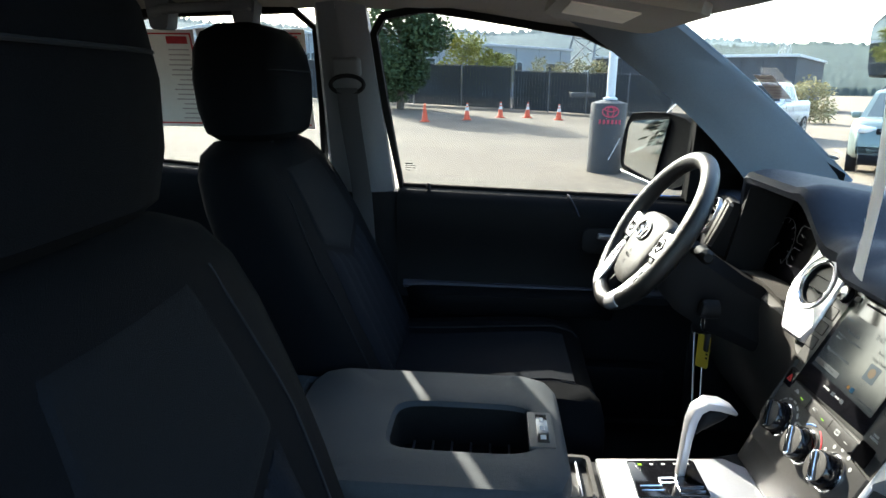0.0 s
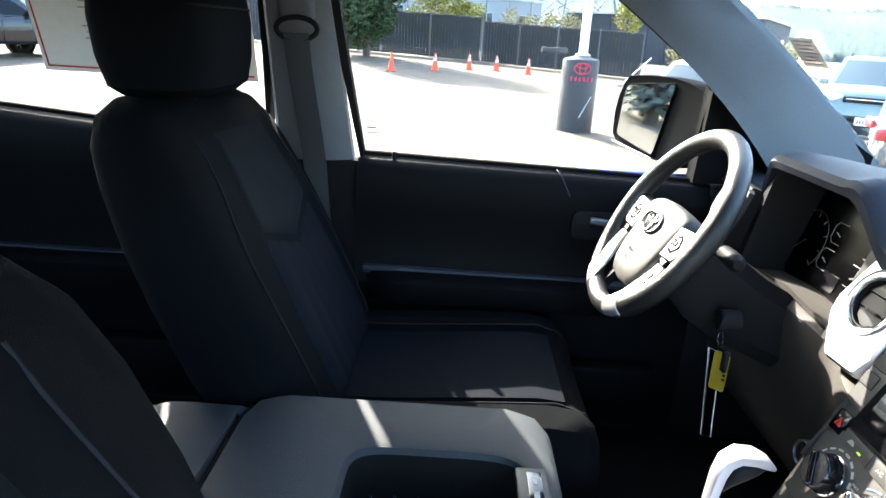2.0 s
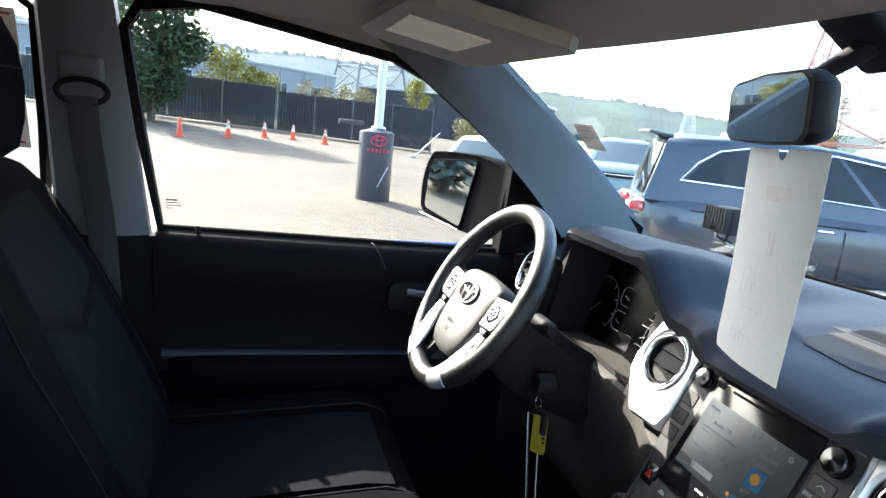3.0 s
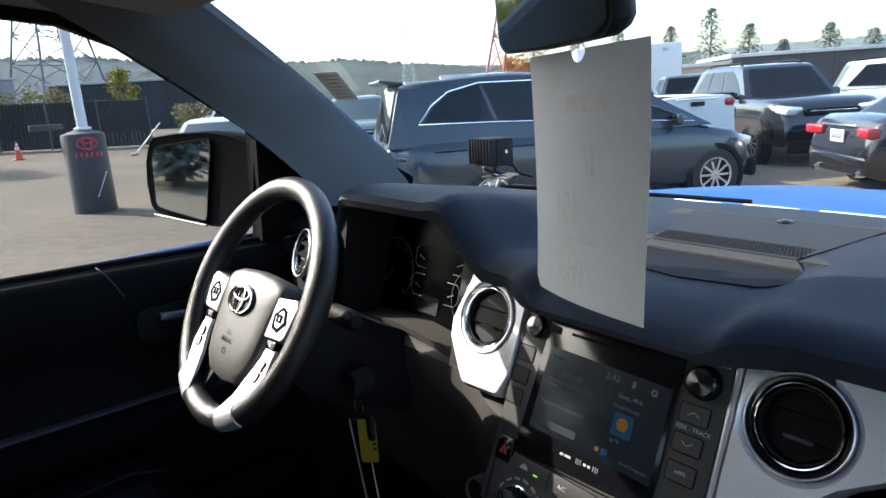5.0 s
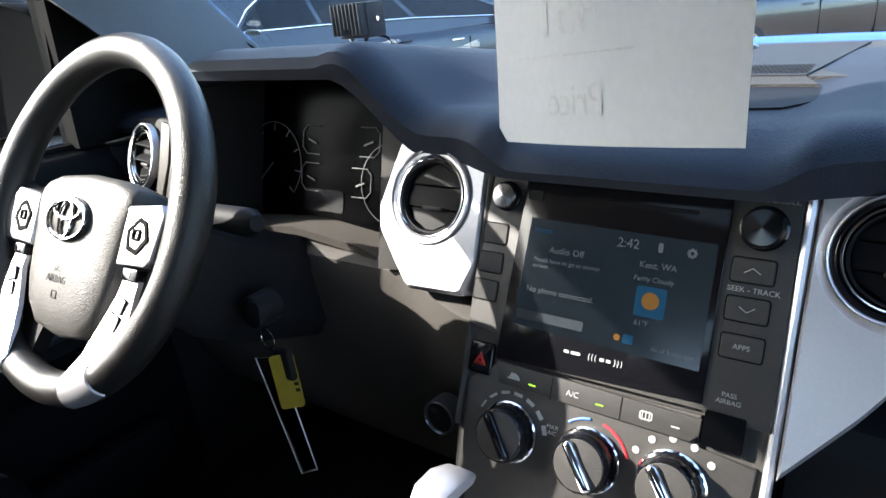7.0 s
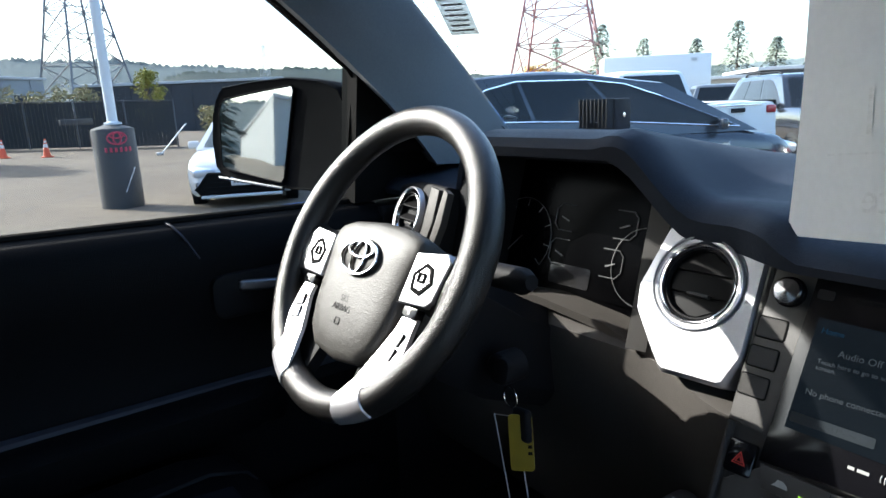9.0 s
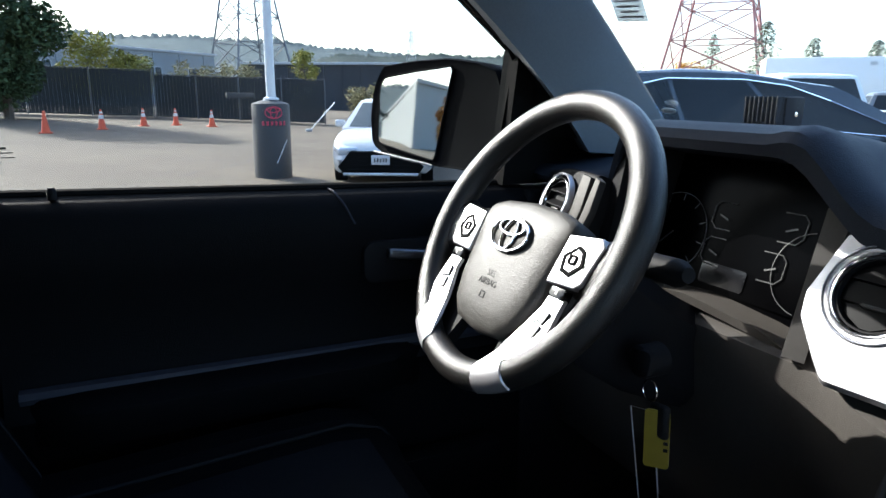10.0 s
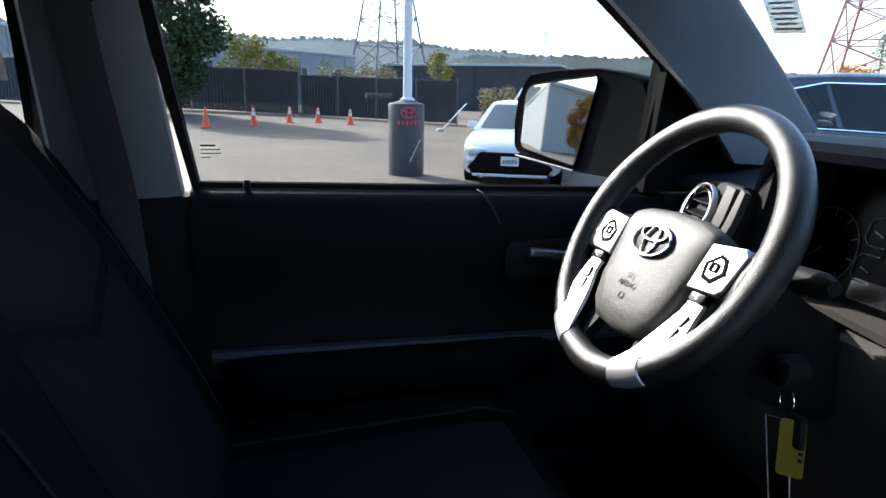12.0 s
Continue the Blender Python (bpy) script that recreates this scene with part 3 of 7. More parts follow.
def dash_profile(y):
    q = (y - YC) / 0.84
    xw, zw = 0.895 - 0.27 * q * q, 1.302 + 0.026 * q * q
    s = hood_rise(y)
    brow = 1 - smooth(0.13, 0.19, abs(y - YC))
    xr = 0.262 - 0.012 * s + 0.03 * smooth(-0.3, -0.6, y) - 0.026 * brow
    side = smooth(0.56, 0.64, y)
    lift = 0.022 * smooth(0.105, 0.15, abs(y - YC)) * (1 - smooth(0.30, 0.36, abs(y - YC)))
    zt = 1.297 + 0.01 * side + lift
    dip = -0.012 * (1 - smooth(0.10, 0.16, abs(y - YC)))
    pts = [(xw, zw - 0.03), (xw, zw), (xw - 0.06, 1.320 + 0.016 * q * q + 0.004 * s), (min(0.62, xw - 0.1), 1.337 + 0.014 * s), (0.50, 1.334 + 0.036 * s + dip * 0.3), (0.42, 1.328 + 0.056 * s + dip), (0.36, 1.322 + 0.072 * s + dip * 0.8), (0.31, 1.314 + 0.6 * lift + 0.086 * s), (0.285 - 0.018 * brow, zt + 0.006 + 0.095 * s), (xr + 0.008, zt - 0.002 + 0.097 * s), (xr, zt - 0.012 + 0.095 * s), (xr + 0.006, zt - 0.022 - lift * 0.8 + 0.092 * s), (xr + 0.03, zt - 0.024 - lift * 0.9 + 0.09 * s), (0.36, zt - 0.03 - lift * 0.6 + 0.085 * s), (0.6 if xw > 0.66 else xw - 0.05, 1.27)]
    return pts


rows = []
ys = [-0.90 + 1.70 * k / 110 for k in range(111)]
for y in ys:
    rows.append([(x, y, z) for x, z in dash_profile(y)])
dpart("top_pad", loft(B(), rows), M_DASH, "dark soft-touch dash top")

M_BAND = pm("pale_grained_plastic", (0.034, 0.034, 0.033), 0.7, var=0.2, s2=260, bump=0.8, bs=420, spec=0.2)
# panel with speaker mesh, and the tray ahead of the occupants
pan = dpart("speaker_panel", slab(B(), [(0.655, YC - 0.14, 1.3365), (0.655, YC + 0.14, 1.3365), (0.475, YC + 0.10, 1.3285), (0.475, YC - 0.10, 1.3285)], (0, 0, 0.003)), M_DASHTAN, "dark panel with a perforated speaker strip")
verts, faces = [], []
for i in range(7):
    for j in range(44):
        cx, cy = 0.484 + i * 0.0064, YC - 0.1 + (j + 0.5 * (i % 2)) * 0.0047
        b = len(verts)
        for k in range(6):
            a = k * math.pi / 3
            verts.append(Vector((cx + 0.0026 * math.cos(a), cy + 0.0020 * math.sin(a), 1.3321 + (cx - 0.475) * 0.0444)) - D0)
        faces.append(tuple(range(b, b + 6)))
me = quadmesh("speaker_mesh", verts, faces, M_RUBBER, pan)
tagged(me, kind="stuff")
dpart("sun_sensor", lathe(B(), at(0.638, -0.063, 1.3385), [(0.011, 0), (0.0105, 0.002), (0.006, 0.004), (0.001, 0.0045)], 20), M_GLOSSBLACK)
tray = slab(B(), [(0.452, YC - 0.12, 1.3195), (0.452, YC + 0.12, 1.3195), (0.42, YC + 0.125, 1.3145), (0.39, YC + 0.095, 1.3122), (0.375, YC, 1.3112), (0.39, YC - 0.095, 1.3122), (0.42, YC - 0.125, 1.3145)], (0, 0, 0.004))
dpart("top_tray", tray, M_BLACK, "shallow dark tray mat")
dpart("grained_surround", slab(B(), [(0.668, YC - 0.175, 1.3345), (0.668, YC + 0.175, 1.3345), (0.55, YC + 0.172, 1.330), (0.4755, YC + 0.14, 1.3262), (0.4755, YC - 0.14, 1.3262), (0.55, YC - 0.172, 1.330)], (0, 0, 0.0035)), M_BAND, "pale grained plastic round the speaker panel")
dpart("grained_band", slab(B(), [(0.4745, YC - 0.10, 1.3255), (0.4745, YC + 0.10, 1.3255), (0.455, YC + 0.115, 1.3212), (0.455, YC - 0.115, 1.3212)], (0, 0, 0.0045)), M_BAND, "pale grained band behind the tray")

# faces below the pad
stack_h = [(-0.143, 0.004), (0.143, 0.004), (0.143, -0.20), (0.135, -0.36), (-0.135, -0.36), (-0.147, -0.20)]
dpart("centre_stack_panel", prism(B(), F_S, stack_h, -0.10, -0.002, 0.003), M_STACK, "grey plastic centre panel")
for s in (-1, 1):
    bm = B()
    tube(bm, [F_S @ Vector((s * 0.1415, b, 0.001 + 0.003 * math.sin(b * 9))) for b in (0.0, -0.05, -0.1, -0.15, -0.2, -0.26)], 0.0042, 8)
    dpart("stack_edge", bm, M_SILVER if s > 0 else M_STACK)

left_trim = [(-0.262, 0.020), (-0.24, 0.027), (-0.172, 0.028), (-0.146, 0.006), (-0.145, -0.10), (-0.158, -0.133), (-0.229, -0.136), (-0.247, -0.115), (-0.276, -0.078), (-0.281, -0.05)]
right_trim = [(0.146, 0.0), (0.184, 0.021), (0.30, 0.021), (0.335, -0.005), (0.335, -0.032), (0.29, -0.056), (0.244, -0.086), (0.218, -0.121), (0.193, -0.160), (0.147, -0.22)]


M_VENT = pm("vent_slat_black", (0.003, 0.003, 0.0034), 0.4, var=0.15, spec=0.10)


def vent(m, r, name="round_vent", slant=-5, ring_mat=None):
    """A round vent: chrome ring, dark barrel and slats. ring_mat tones the outer ring for sun or shade."""
    v = dpart(name, lathe(B(), m, [(r + 0.003, -0.03), (r + 0.003, 0.0035), (r + 0.002, 0.0045), (r - 0.0005, 0.004), (r - 0.0045, -0.002), (r - 0.0065, -0.03)], 48, close=False), ring_mat or M_DARKCHROME, "bright-edged ring of a round vent, toned for sun or shade")
    dpart("bright_ring", tube(B(), [m @ Vector(((r - 0.0045) * math.cos(2 * math.pi * k / 48), (r - 0.0045) * math.sin(2 * math.pi * k / 48), 0.0028)) for k in range(48)], 0.0011, 6, around=True), M_CHROME, "thin chrome ring", parent=v)
    dpart("barrel", lathe(B(), m, [(r - 0.006, -0.028), (r - 0.007, 0.0), (r - 0.009, 0.0), (r - 0.011, -0.022), (0.001, -0.024)], 40, close=False), M_BLACK, parent=v)
    dpart("bezel", lathe(B(), m, [(r + 0.0055, -0.004), (r + 0.0052, 0.0052), (r + 0.0045, 0.0058), (r + 0.0036, 0.0052), (r + 0.003, 0.0)], 48, close=False), M_SILVER, parent=v)
    ri = r - 0.0095
    for k in (-0.665, 0.0, 0.665):
        # each slat fills a third of the round, nearly shut
        top, low = (k + 0.325) * ri, (k - 0.325) * ri
        pts = []
        for y in (low, (low + top) / 2, top):
            pts.append((math.sqrt(max(0.0, ri * ri - y * y)), y))
        out = [(x, y - k * ri) for x, y in pts] + [(-x, y - k * ri) for x, y in pts[::-1]]
        dpart("slat", prism(B(), m @ at(0, k * ri, -0.007) @ pose(0, 0, 0, slant), out, -0.0012, 0.0012, 0.0008, 1), M_VENT, parent=v)
    dpart("slat_tab", bx(B(), m @ at(0.002, -0.012 if slant < 0 else 0, -0.003), 0.026, 0.004, 0.006, 0.0015), M_STACK, parent=v)
    return v


def resample(pts, n):
    pts = [Vector(p) for p in pts]
    seg = [(pts[i], pts[(i + 1) % len(pts)]) for i in range(len(pts))]
    L = [(b - a).length for a, b in seg]
    total, out = sum(L), []
    for k in range(n):
        d = total * k / n
        i = 0
        while d > L[i]:
            d -= L[i]
            i += 1
        out.append(seg[i][0].lerp(seg[i][1], d / L[i]))
    return out


def trim_plate(name, outline, c, r, label):
    n = 72
    hole = []
    out = resample(outline, n)
    for p in out:
        a = math.atan2(p.y - c[1], p.x - c[0])
        hole.append((c[0] + r * math.cos(a), c[1] + r * math.sin(a)))
    inn = [(c[0] + (p.x - c[0]) * 0.955, c[1] + (p.y - c[1]) * 0.955) for p in out]
    bm = B()
    rings = [[F_S @ Vector((p.x, p.y, -0.05)) for p in out], [F_S @ Vector((p.x, p.y, 0.0)) for p in out], [F_S @ Vector((*p, 0.006)) for p in inn],
             [F_S @ Vector((c[0] + (h[0] - c[0]) * 1.12, c[1] + (h[1] - c[1]) * 1.12, 0.006)) for h in hole], [F_S @ Vector((*h, 0.001)) for h in hole], [F_S @ Vector((*h, -0.03)) for h in hole]]
    loft(bm, rings, caps=False)
    dpart(name, bm, M_SILVER, label)


trim_plate("vent_surround", left_trim, (-0.211, -0.034), 0.0475, "satin silver surround of the vent beside the wheel")
trim_plate("vent_surround", right_trim, (0.203, -0.040), 0.0485, "satin silver surround of the passenger vent")
# ring materials carry the light: silver for the sunlit left, black for the shaded right
vent(F_S @ at(-0.213, -0.035, 0.002), 0.0455, ring_mat=M_SILVER)
vent(F_S @ at(0.203, -0.040, 0.002), 0.0425, ring_mat=M_GLOSSBLACK)

# passenger side: face beyond the surround, glovebox
bm = B()
rows = []
for k in range(20):
    y = YC - 0.30 - 0.55 * k / 19
    bow = 0.03 * smooth(0.3, 0.85, -(y - YC))
    rows.append([(0.40, y, 1.285), (0.285 + bow, y, 1.275), (0.262 + bow, y, 1.25), (0.235 + bow, y, 1.19), (0.215 + bow, y, 1.13), (0.225 + bow, y, 1.11), (0.40, y, 1.10)])
dpart("passenger_panel", loft(B(), rows), M_DASH)
rows = []
for k in range(24):
    y = YC - 0.15 - 0.70 * k / 23
    bow = 0.03 * smooth(0.3, 0.85, -(y - YC))
    rows.append([(0.40, y, 1.105), (0.232 + bow, y, 1.10), (0.215 + bow, y, 1.085), (0.205 + bow, y, 1.02), (0.215 + bow, y, 0.93), (0.245 + bow, y, 0.86), (0.28 + bow, y, 0.82), (0.42, y, 0.82)])
dpart("glovebox", loft(B(), rows), M_BLACK, "black glovebox door")

# instrument cluster under the hood
F_C = fr((0.340, 0.412, 1.262), (0, -1, 0), (0.28, 0, 0.96), (-0.96, 0, 0.28))
clus = dpart("instrument_cluster", prism(B(), F_C, rrect(0.335, 0.215, 0.03, 5), -0.03, -0.004), M_LENS, "black instrument cluster, unlit")
dpart("cluster_lens", prism(B(), F_C, rrect(0.31, 0.19, 0.03, 5), -0.003, -0.001), M_LENS, parent=clus)
M_DIAL = pm("dial_print", (0.055, 0.057, 0.059), 0.5)
for cx, cy, r, a0, a1, n in ((-0.100, -0.028, 0.060, -40, 215, 9), (0.128, -0.040, 0.052, 100, 262, 6)):
    bm = B()
    arc = [F_C @ Vector((cx + r * math.cos(radians(a0 + (a1 - a0) * k / 24)), cy + r * math.sin(radians(a0 + (a1 - a0) * k / 24)), 0.001)) for k in range(25)]
    tube(bm, arc, 0.0007, 5)
    d = dpart("dial", bm, M_DIAL, parent=clus)
    if cx > 0:
        continue
    for k in range(n):
        a = radians(a0 + (a1 - a0) * k / (n - 1))
        m = F_C @ at(cx + (r - 0.007) * math.cos(a), cy + (r - 0.007) * math.sin(a), 0.001) @ pose(0, 0, 0, 0, 0, math.degrees(a))
        dpart("tick", bx(B(), m, 0.010 if r > 0.05 else 0.006, 0.0013, 0.0006), M_DIAL, parent=d)
    a = radians(225 if r > 0.05 else 160)
    m = F_C @ at(cx + r * 0.35 * math.cos(a), cy + r * 0.35 * math.sin(a), 0.002) @ pose(0, 0, 0, 0, 0, math.degrees(a))
    dpart("needle", bx(B(), m, r * 0.75, 0.002, 0.001), M_DIAL, parent=d)
# the four small gauges: bracket outlines that open to the middle
for s, cx, cy in ((-1, -0.020, 0.010), (1, 0.088, 0.011), (-1, -0.021, -0.041), (1, 0.076, -0.043)):
    w, h = 0.017, 0.019
    pts = [F_C @ Vector((cx + s * x, cy + y, 0.001)) for x, y in ((-w, h), (w * 0.55, h), (w, h * 0.6), (w, -h * 0.55), (w * 0.5, -h), (-w, -h * 1.02))]
    d = dpart("gauge_outline", tube(B(), pts, 0.0009, 6), M_DIAL, parent=clus)
    dpart("needle", bx(B(), F_C @ at(cx - s * 0.002, cy - 0.002, 0.0015) @ pose(0, 0, 0, 0, 0, s * 20), 0.016, 0.0022, 0.0008), M_DIAL, parent=d)
dpart("odometer_window", prism(B(), F_C, rrect(0.075, 0.03, 0.004, 2, 0.006, -0.072), -0.001, 0.0005), M_GLOSSBLACK, parent=clus)

# binnacle: cheeks and the pale shelf below the cluster
rows = []
for k in range(13):
    t = k / 12
    x = 0.262 + 0.085 * t
    rows.append([(x, 0.242 + 0.02 * t, 1.145 + 0.012 * t), (x, 0.300 + 0.01 * t, 1.163 - 0.004 * t), (x, 0.412, 1.174 - 0.006 * t), (x, 0.53, 1.163 - 0.004 * t), (x, 0.592 - 0.012 * t, 1.15 + 0.012 * t)])
dpart("cluster_shelf", sheet(B(), rows, 0.012, (0.2, 0, -1)), M_LOWER, "grey-brown lip below the instruments")
for s, yy in ((1, 0.244), (-1, 0.556)):
    rows = []
    for k in range(9):
        t = k / 8
        z = 1.15 + (0.165 if s > 0 else 0.205) * t
        x = 0.215 + 0.045 * t if s > 0 else 0.20 + 0.04 * t
        rows.append([(x + 0.03, yy - s * 0.012, z), (x + 0.028, yy + s * 0.004, z), (x + 0.075, yy + s * 0.018, z), (x + 0.13, yy + s * 0.02, z)])
    # sun and shade by material: lit right cheek grey, shaded left cheek black
    dpart("binnacle_cheek", sheet(B(), rows, 0.010, (0.2, -s, 0)), M_STACK if s > 0 else M_BLACK)
dpart("binnacle_back", bx(B(), at(0.40, 0.415, 1.235), 0.02, 0.36, 0.22), M_BLACK)

# vent beside the driver door
F_L = fr((0.232, 0.672, 1.262), (-0.18, -0.984, 0), (0.34, -0.06, 0.94), (-0.925, 0.17, 0.345))
F_L = Matrix.LocRotScale(F_L.translation, F_L.to_quaternion(), None)
vent(F_L @ at(0, 0, 0.004), 0.043, slant=-48, ring_mat=M_CHROME)
dpart("side_vent_panel", prism(B(), F_L, [(-0.085, 0.05), (-0.02, 0.062), (0.085, 0.06), (0.095, 0.02), (0.08, -0.07), (-0.02, -0.085), (-0.08, -0.06)], -0.06, -0.005, 0.008, 3), M_BLACK)
dpart("side_vent_trim", prism(B(), F_L, [(0.052, 0.055), (0.082, 0.052), (0.088, 0.0), (0.075, -0.06), (0.055, -0.06), (0.062, 0.0)], -0.008, 0.004, 0.003), M_LOWER, "grey strip beside the side vent")
dpart("side_vent_trim", prism(B(), F_L, [(0.092, 0.055), (0.108, 0.05), (0.112, 0.0), (0.10, -0.055), (0.083, -0.06), (0.096, 0.0)], -0.01, 0.002, 0.003), M_LOWER)

# lower panel round the column, with a step
rows = []
for k in range(40):
    y = 0.09 + 0.71 * k / 39
    ramp = smooth(0.09, 0.24, y)
    xs = 0.208 + 0.045 * ramp
    top = 1.135 + 0.012 * ramp
    rows.append([(0.40, y, top + 0.01), (xs + 0.02, y, top + 0.006), (xs, y, top - 0.004), (xs - 0.003, y, top - 0.03), (xs + 0.008, y, top - 0.12), (xs + 0.03, y, 0.93), (xs + 0.05, y, 0.86), (xs + 0.08, y, 0.80), (0.45, y, 0.79)])
dpart("knee_panel", loft(B(), rows), M_LOWER, "grey-brown lower dash panel")
FSK = fr((0.196, 0.142, 1.004), (0, -1, 0), (0.12, 0, 0.993), (-0.993, 0, 0.12))
sock = dpart("power_socket", lathe(B(), FSK, [(0.0205, -0.02), (0.0205, 0.0035), (0.0190, 0.005), (0.0178, 0.0035), (0.0175, -0.004)], 32, close=False), M_DARKCHROME, "round ignition-side socket with a bright rim")
dpart("socket_cap", lathe(B(), FSK, [(0.0172, -0.006), (0.0172, 0.001), (0.0150, 0.003), (0.001, 0.0035)], 28, close=False), M_BLACK, parent=sock)
dpart("cap_tab", bx(B(), FSK @ at(0, 0.012, 0.004), 0.010, 0.004, 0.003, 0.001), M_BLACK, parent=sock)

# ---- head unit ----
hu = thing("head_unit", F_S.translation, "dark touchscreen radio with knobs and buttons either side, switched on", "car radio")
H0 = Matrix.Translation(-F_S.translation)
FH = H0 @ F_S
body = part("housing", prism(B(), FH, [(-0.137, 0.0), (0.137, 0.0), (0.139, -0.185), (0.09, -0.185), (0.088, -0.178), (-0.106, -0.184), (-0.106, -0.158), (-0.144, -0.158)], -0.006, 0.004, 0.002), M_STACK, hu, "dark grey plastic housing")
gl = part("screen_glass", prism(B(), FH, [(-0.098, -0.004), (0.087, -0.004), (0.087, -0.175), (-0.106, -0.183), (-0.104, -0.15)], 0.0042, 0.0062, 0.0008), M_GLOSSBLACK, hu, "gloss black screen front")
lcd = part("display", prism(B(), FH, [(-0.088, -0.043), (0.081, -0.046), (0.081, -0.150), (-0.092, -0.146)], 0.0064, 0.0068), M_SCREEN, hu, "lit dark blue display")
part("disc_slot", prism(B(), FH, rrect(0.125, 0.0035, 0.0015, 2, 0.0, -0.022), 0.0064, 0.0068), M_RUBBER, gl)
part("eject_key", prism(B(), FH, rrect(0.014, 0.009, 0.002, 2, -0.087, -0.022), 0.0064, 0.0075), M_BLACK, gl)


def scr(s, a, b, size, mat_=None, align="CENTER"):
    words(s, FH @ at(a, b, 0.0070), size, mat_ or M_SCREENTXT, lcd, depth=0.0001, align=align)


scr("Home", -0.083, -0.054, 0.0075, M_SCREENBLUE, "LEFT")
scr("2:42", 0.008, -0.055, 0.0115)
scr("Audio Off", -0.048, -0.071, 0.0085)
scr("Touch here to go to source", -0.080, -0.0815, 0.0058, align="LEFT")
scr("screen.", -0.080, -0.087, 0.0058, align="LEFT")
scr("No phone connected.", -0.083, -0.110, 0.0076, align="LEFT")
scr("Select Phone", -0.052, -0.135, 0.0062)
scr("Kent, WA", 0.036, -0.071, 0.0076)
scr("Partly Cloudy", 0.034, -0.083, 0.0062)
scr("61°F", 0.029, -0.121, 0.0068)
scr("As of 5 min ago", 0.058, -0.1405, 0.0056)
part("weather_icon", prism(B(), FH, rrect(0.026, 0.026, 0.002, 2, 0.034, -0.102), 0.0069, 0.0071), M_SCREENBLUE, lcd)
part("weather_sun", prism(B(), FH, oval(0.0075, 0.0075, 20, 0.034, -0.101), 0.0072, 0.0074), M_SCREENYEL, lcd)
part("phone_bar", prism(B(), FH, rrect(0.068, 0.009, 0.001, 2, -0.056, -0.135), 0.0069, 0.00695), pm("screen_button", (0.008, 0.012, 0.016), 0.3), lcd)
part("battery_icon", prism(B(), FH, rrect(0.004, 0.008, 0.001, 2, 0.036, -0.055), 0.0069, 0.0071), M_SCREENTXT, lcd)
teeth = []
for k in range(32):
    a, r = 2 * math.pi * k / 32, 0.0046 if k % 4 < 2 else 0.0034
    teeth.append((0.062 + r * math.cos(a), -0.056 + r * math.sin(a)))
hole = [(0.062 + 0.0015 * math.cos(2 * math.pi * k / 32), -0.056 + 0.0015 * math.sin(2 * math.pi * k / 32)) for k in range(32)]
part("settings_icon", ringplate(B(), FH, teeth, hole, 0.0069, 0.0071), M_SCREENTXT, lcd)
part("app_icon", prism(B(), FH, rrect(0.009, 0.008, 0.001, 2, 0.020, -0.137), 0.0069, 0.0071), M_SCREENBLUE, lcd)
part("app_icon", prism(B(), FH, oval(0.003, 0.003, 14, 0.010, -0.137), 0.0069, 0.0071), M_SCREENYEL, lcd)
# marks on the glass below the display, as plain shapes
for a, w in ((-0.034, 0.005), (-0.025, 0.009), (0.000, 0.004), (0.006, 0.004)):
    part("mark", bx(B(), FH @ at(a, -0.160, 0.0066), w, 0.0028, 0.0004), M_PRINT, gl)
for s in (-1, 1):
    for k in range(3):
        arc = [FH @ Vector((0.003 + s * (0.008 + 0.003 * k + 0.0012 * math.cos(radians(b))), -0.160 + 0.0035 * math.sin(radians(b)), 0.0066)) for b in range(-60, 61, 30)]
        part("mark", tube(B(), arc, 0.0005, 5), M_PRINT, gl)


def knob(m, r, h, parent, name="knob", flute=0, top=M_GLOSSBLACK, side=M_CHROME):
    bm = B()
    n = 48
    rings = []
    for rr, z in ((r * 1.08, 0.0), (r * 1.08, h * 0.25), (r, h * 0.3), (r * 0.97, h * 0.9), (r * 0.9, h)):
        rings.append([m @ Vector(((rr * (1 - (0.03 if flute and k % 2 else 0))) * math.cos(2 * math.pi * k / n), (rr * (1 - (0.03 if flute and k % 2 else 0))) * math.sin(2 * math.pi * k / n), z)) for k in range(n)])
    loft(bm, rings)
    k = part(name, bm, side, parent, flat=not flute)
    bm = B()
    lathe(bm, m @ at(0, 0, h - 0.0004), [(r * 0.88, 0), (r * 0.84, 0.0008), (0.0005, 0.0030)], 28, close=False)
    part("cap", bm, top, k, flat=True)
    return k


M_SPIN = pm("spun_metal", (0.30, 0.30, 0.31), 0.22, metal=1.0, var=0.25, s1=30, s2=90)
M_SPINBLACK = pm("spun_black_metal", (0.05, 0.05, 0.052), 0.2, metal=1.0, var=0.25, s1=30, s2=90)
knob(FH @ at(-0.1185, -0.0255, 0.004), 0.0135, 0.010, hu, top=M_SPIN, side=M_GLOSSBLACK)
knob(FH @ at(0.112, -0.029, 0.004), 0.0165, 0.013, hu, top=M_SPINBLACK, side=M_GLOSSBLACK)
words("TUNE-SCROLL", FH @ at(0.112, -0.0065, 0.0046), 0.0068, M_PRINT, hu)
words("SEEK - TRACK", FH @ at(0.111, -0.0785, 0.0046), 0.0062, M_PRINT, hu)
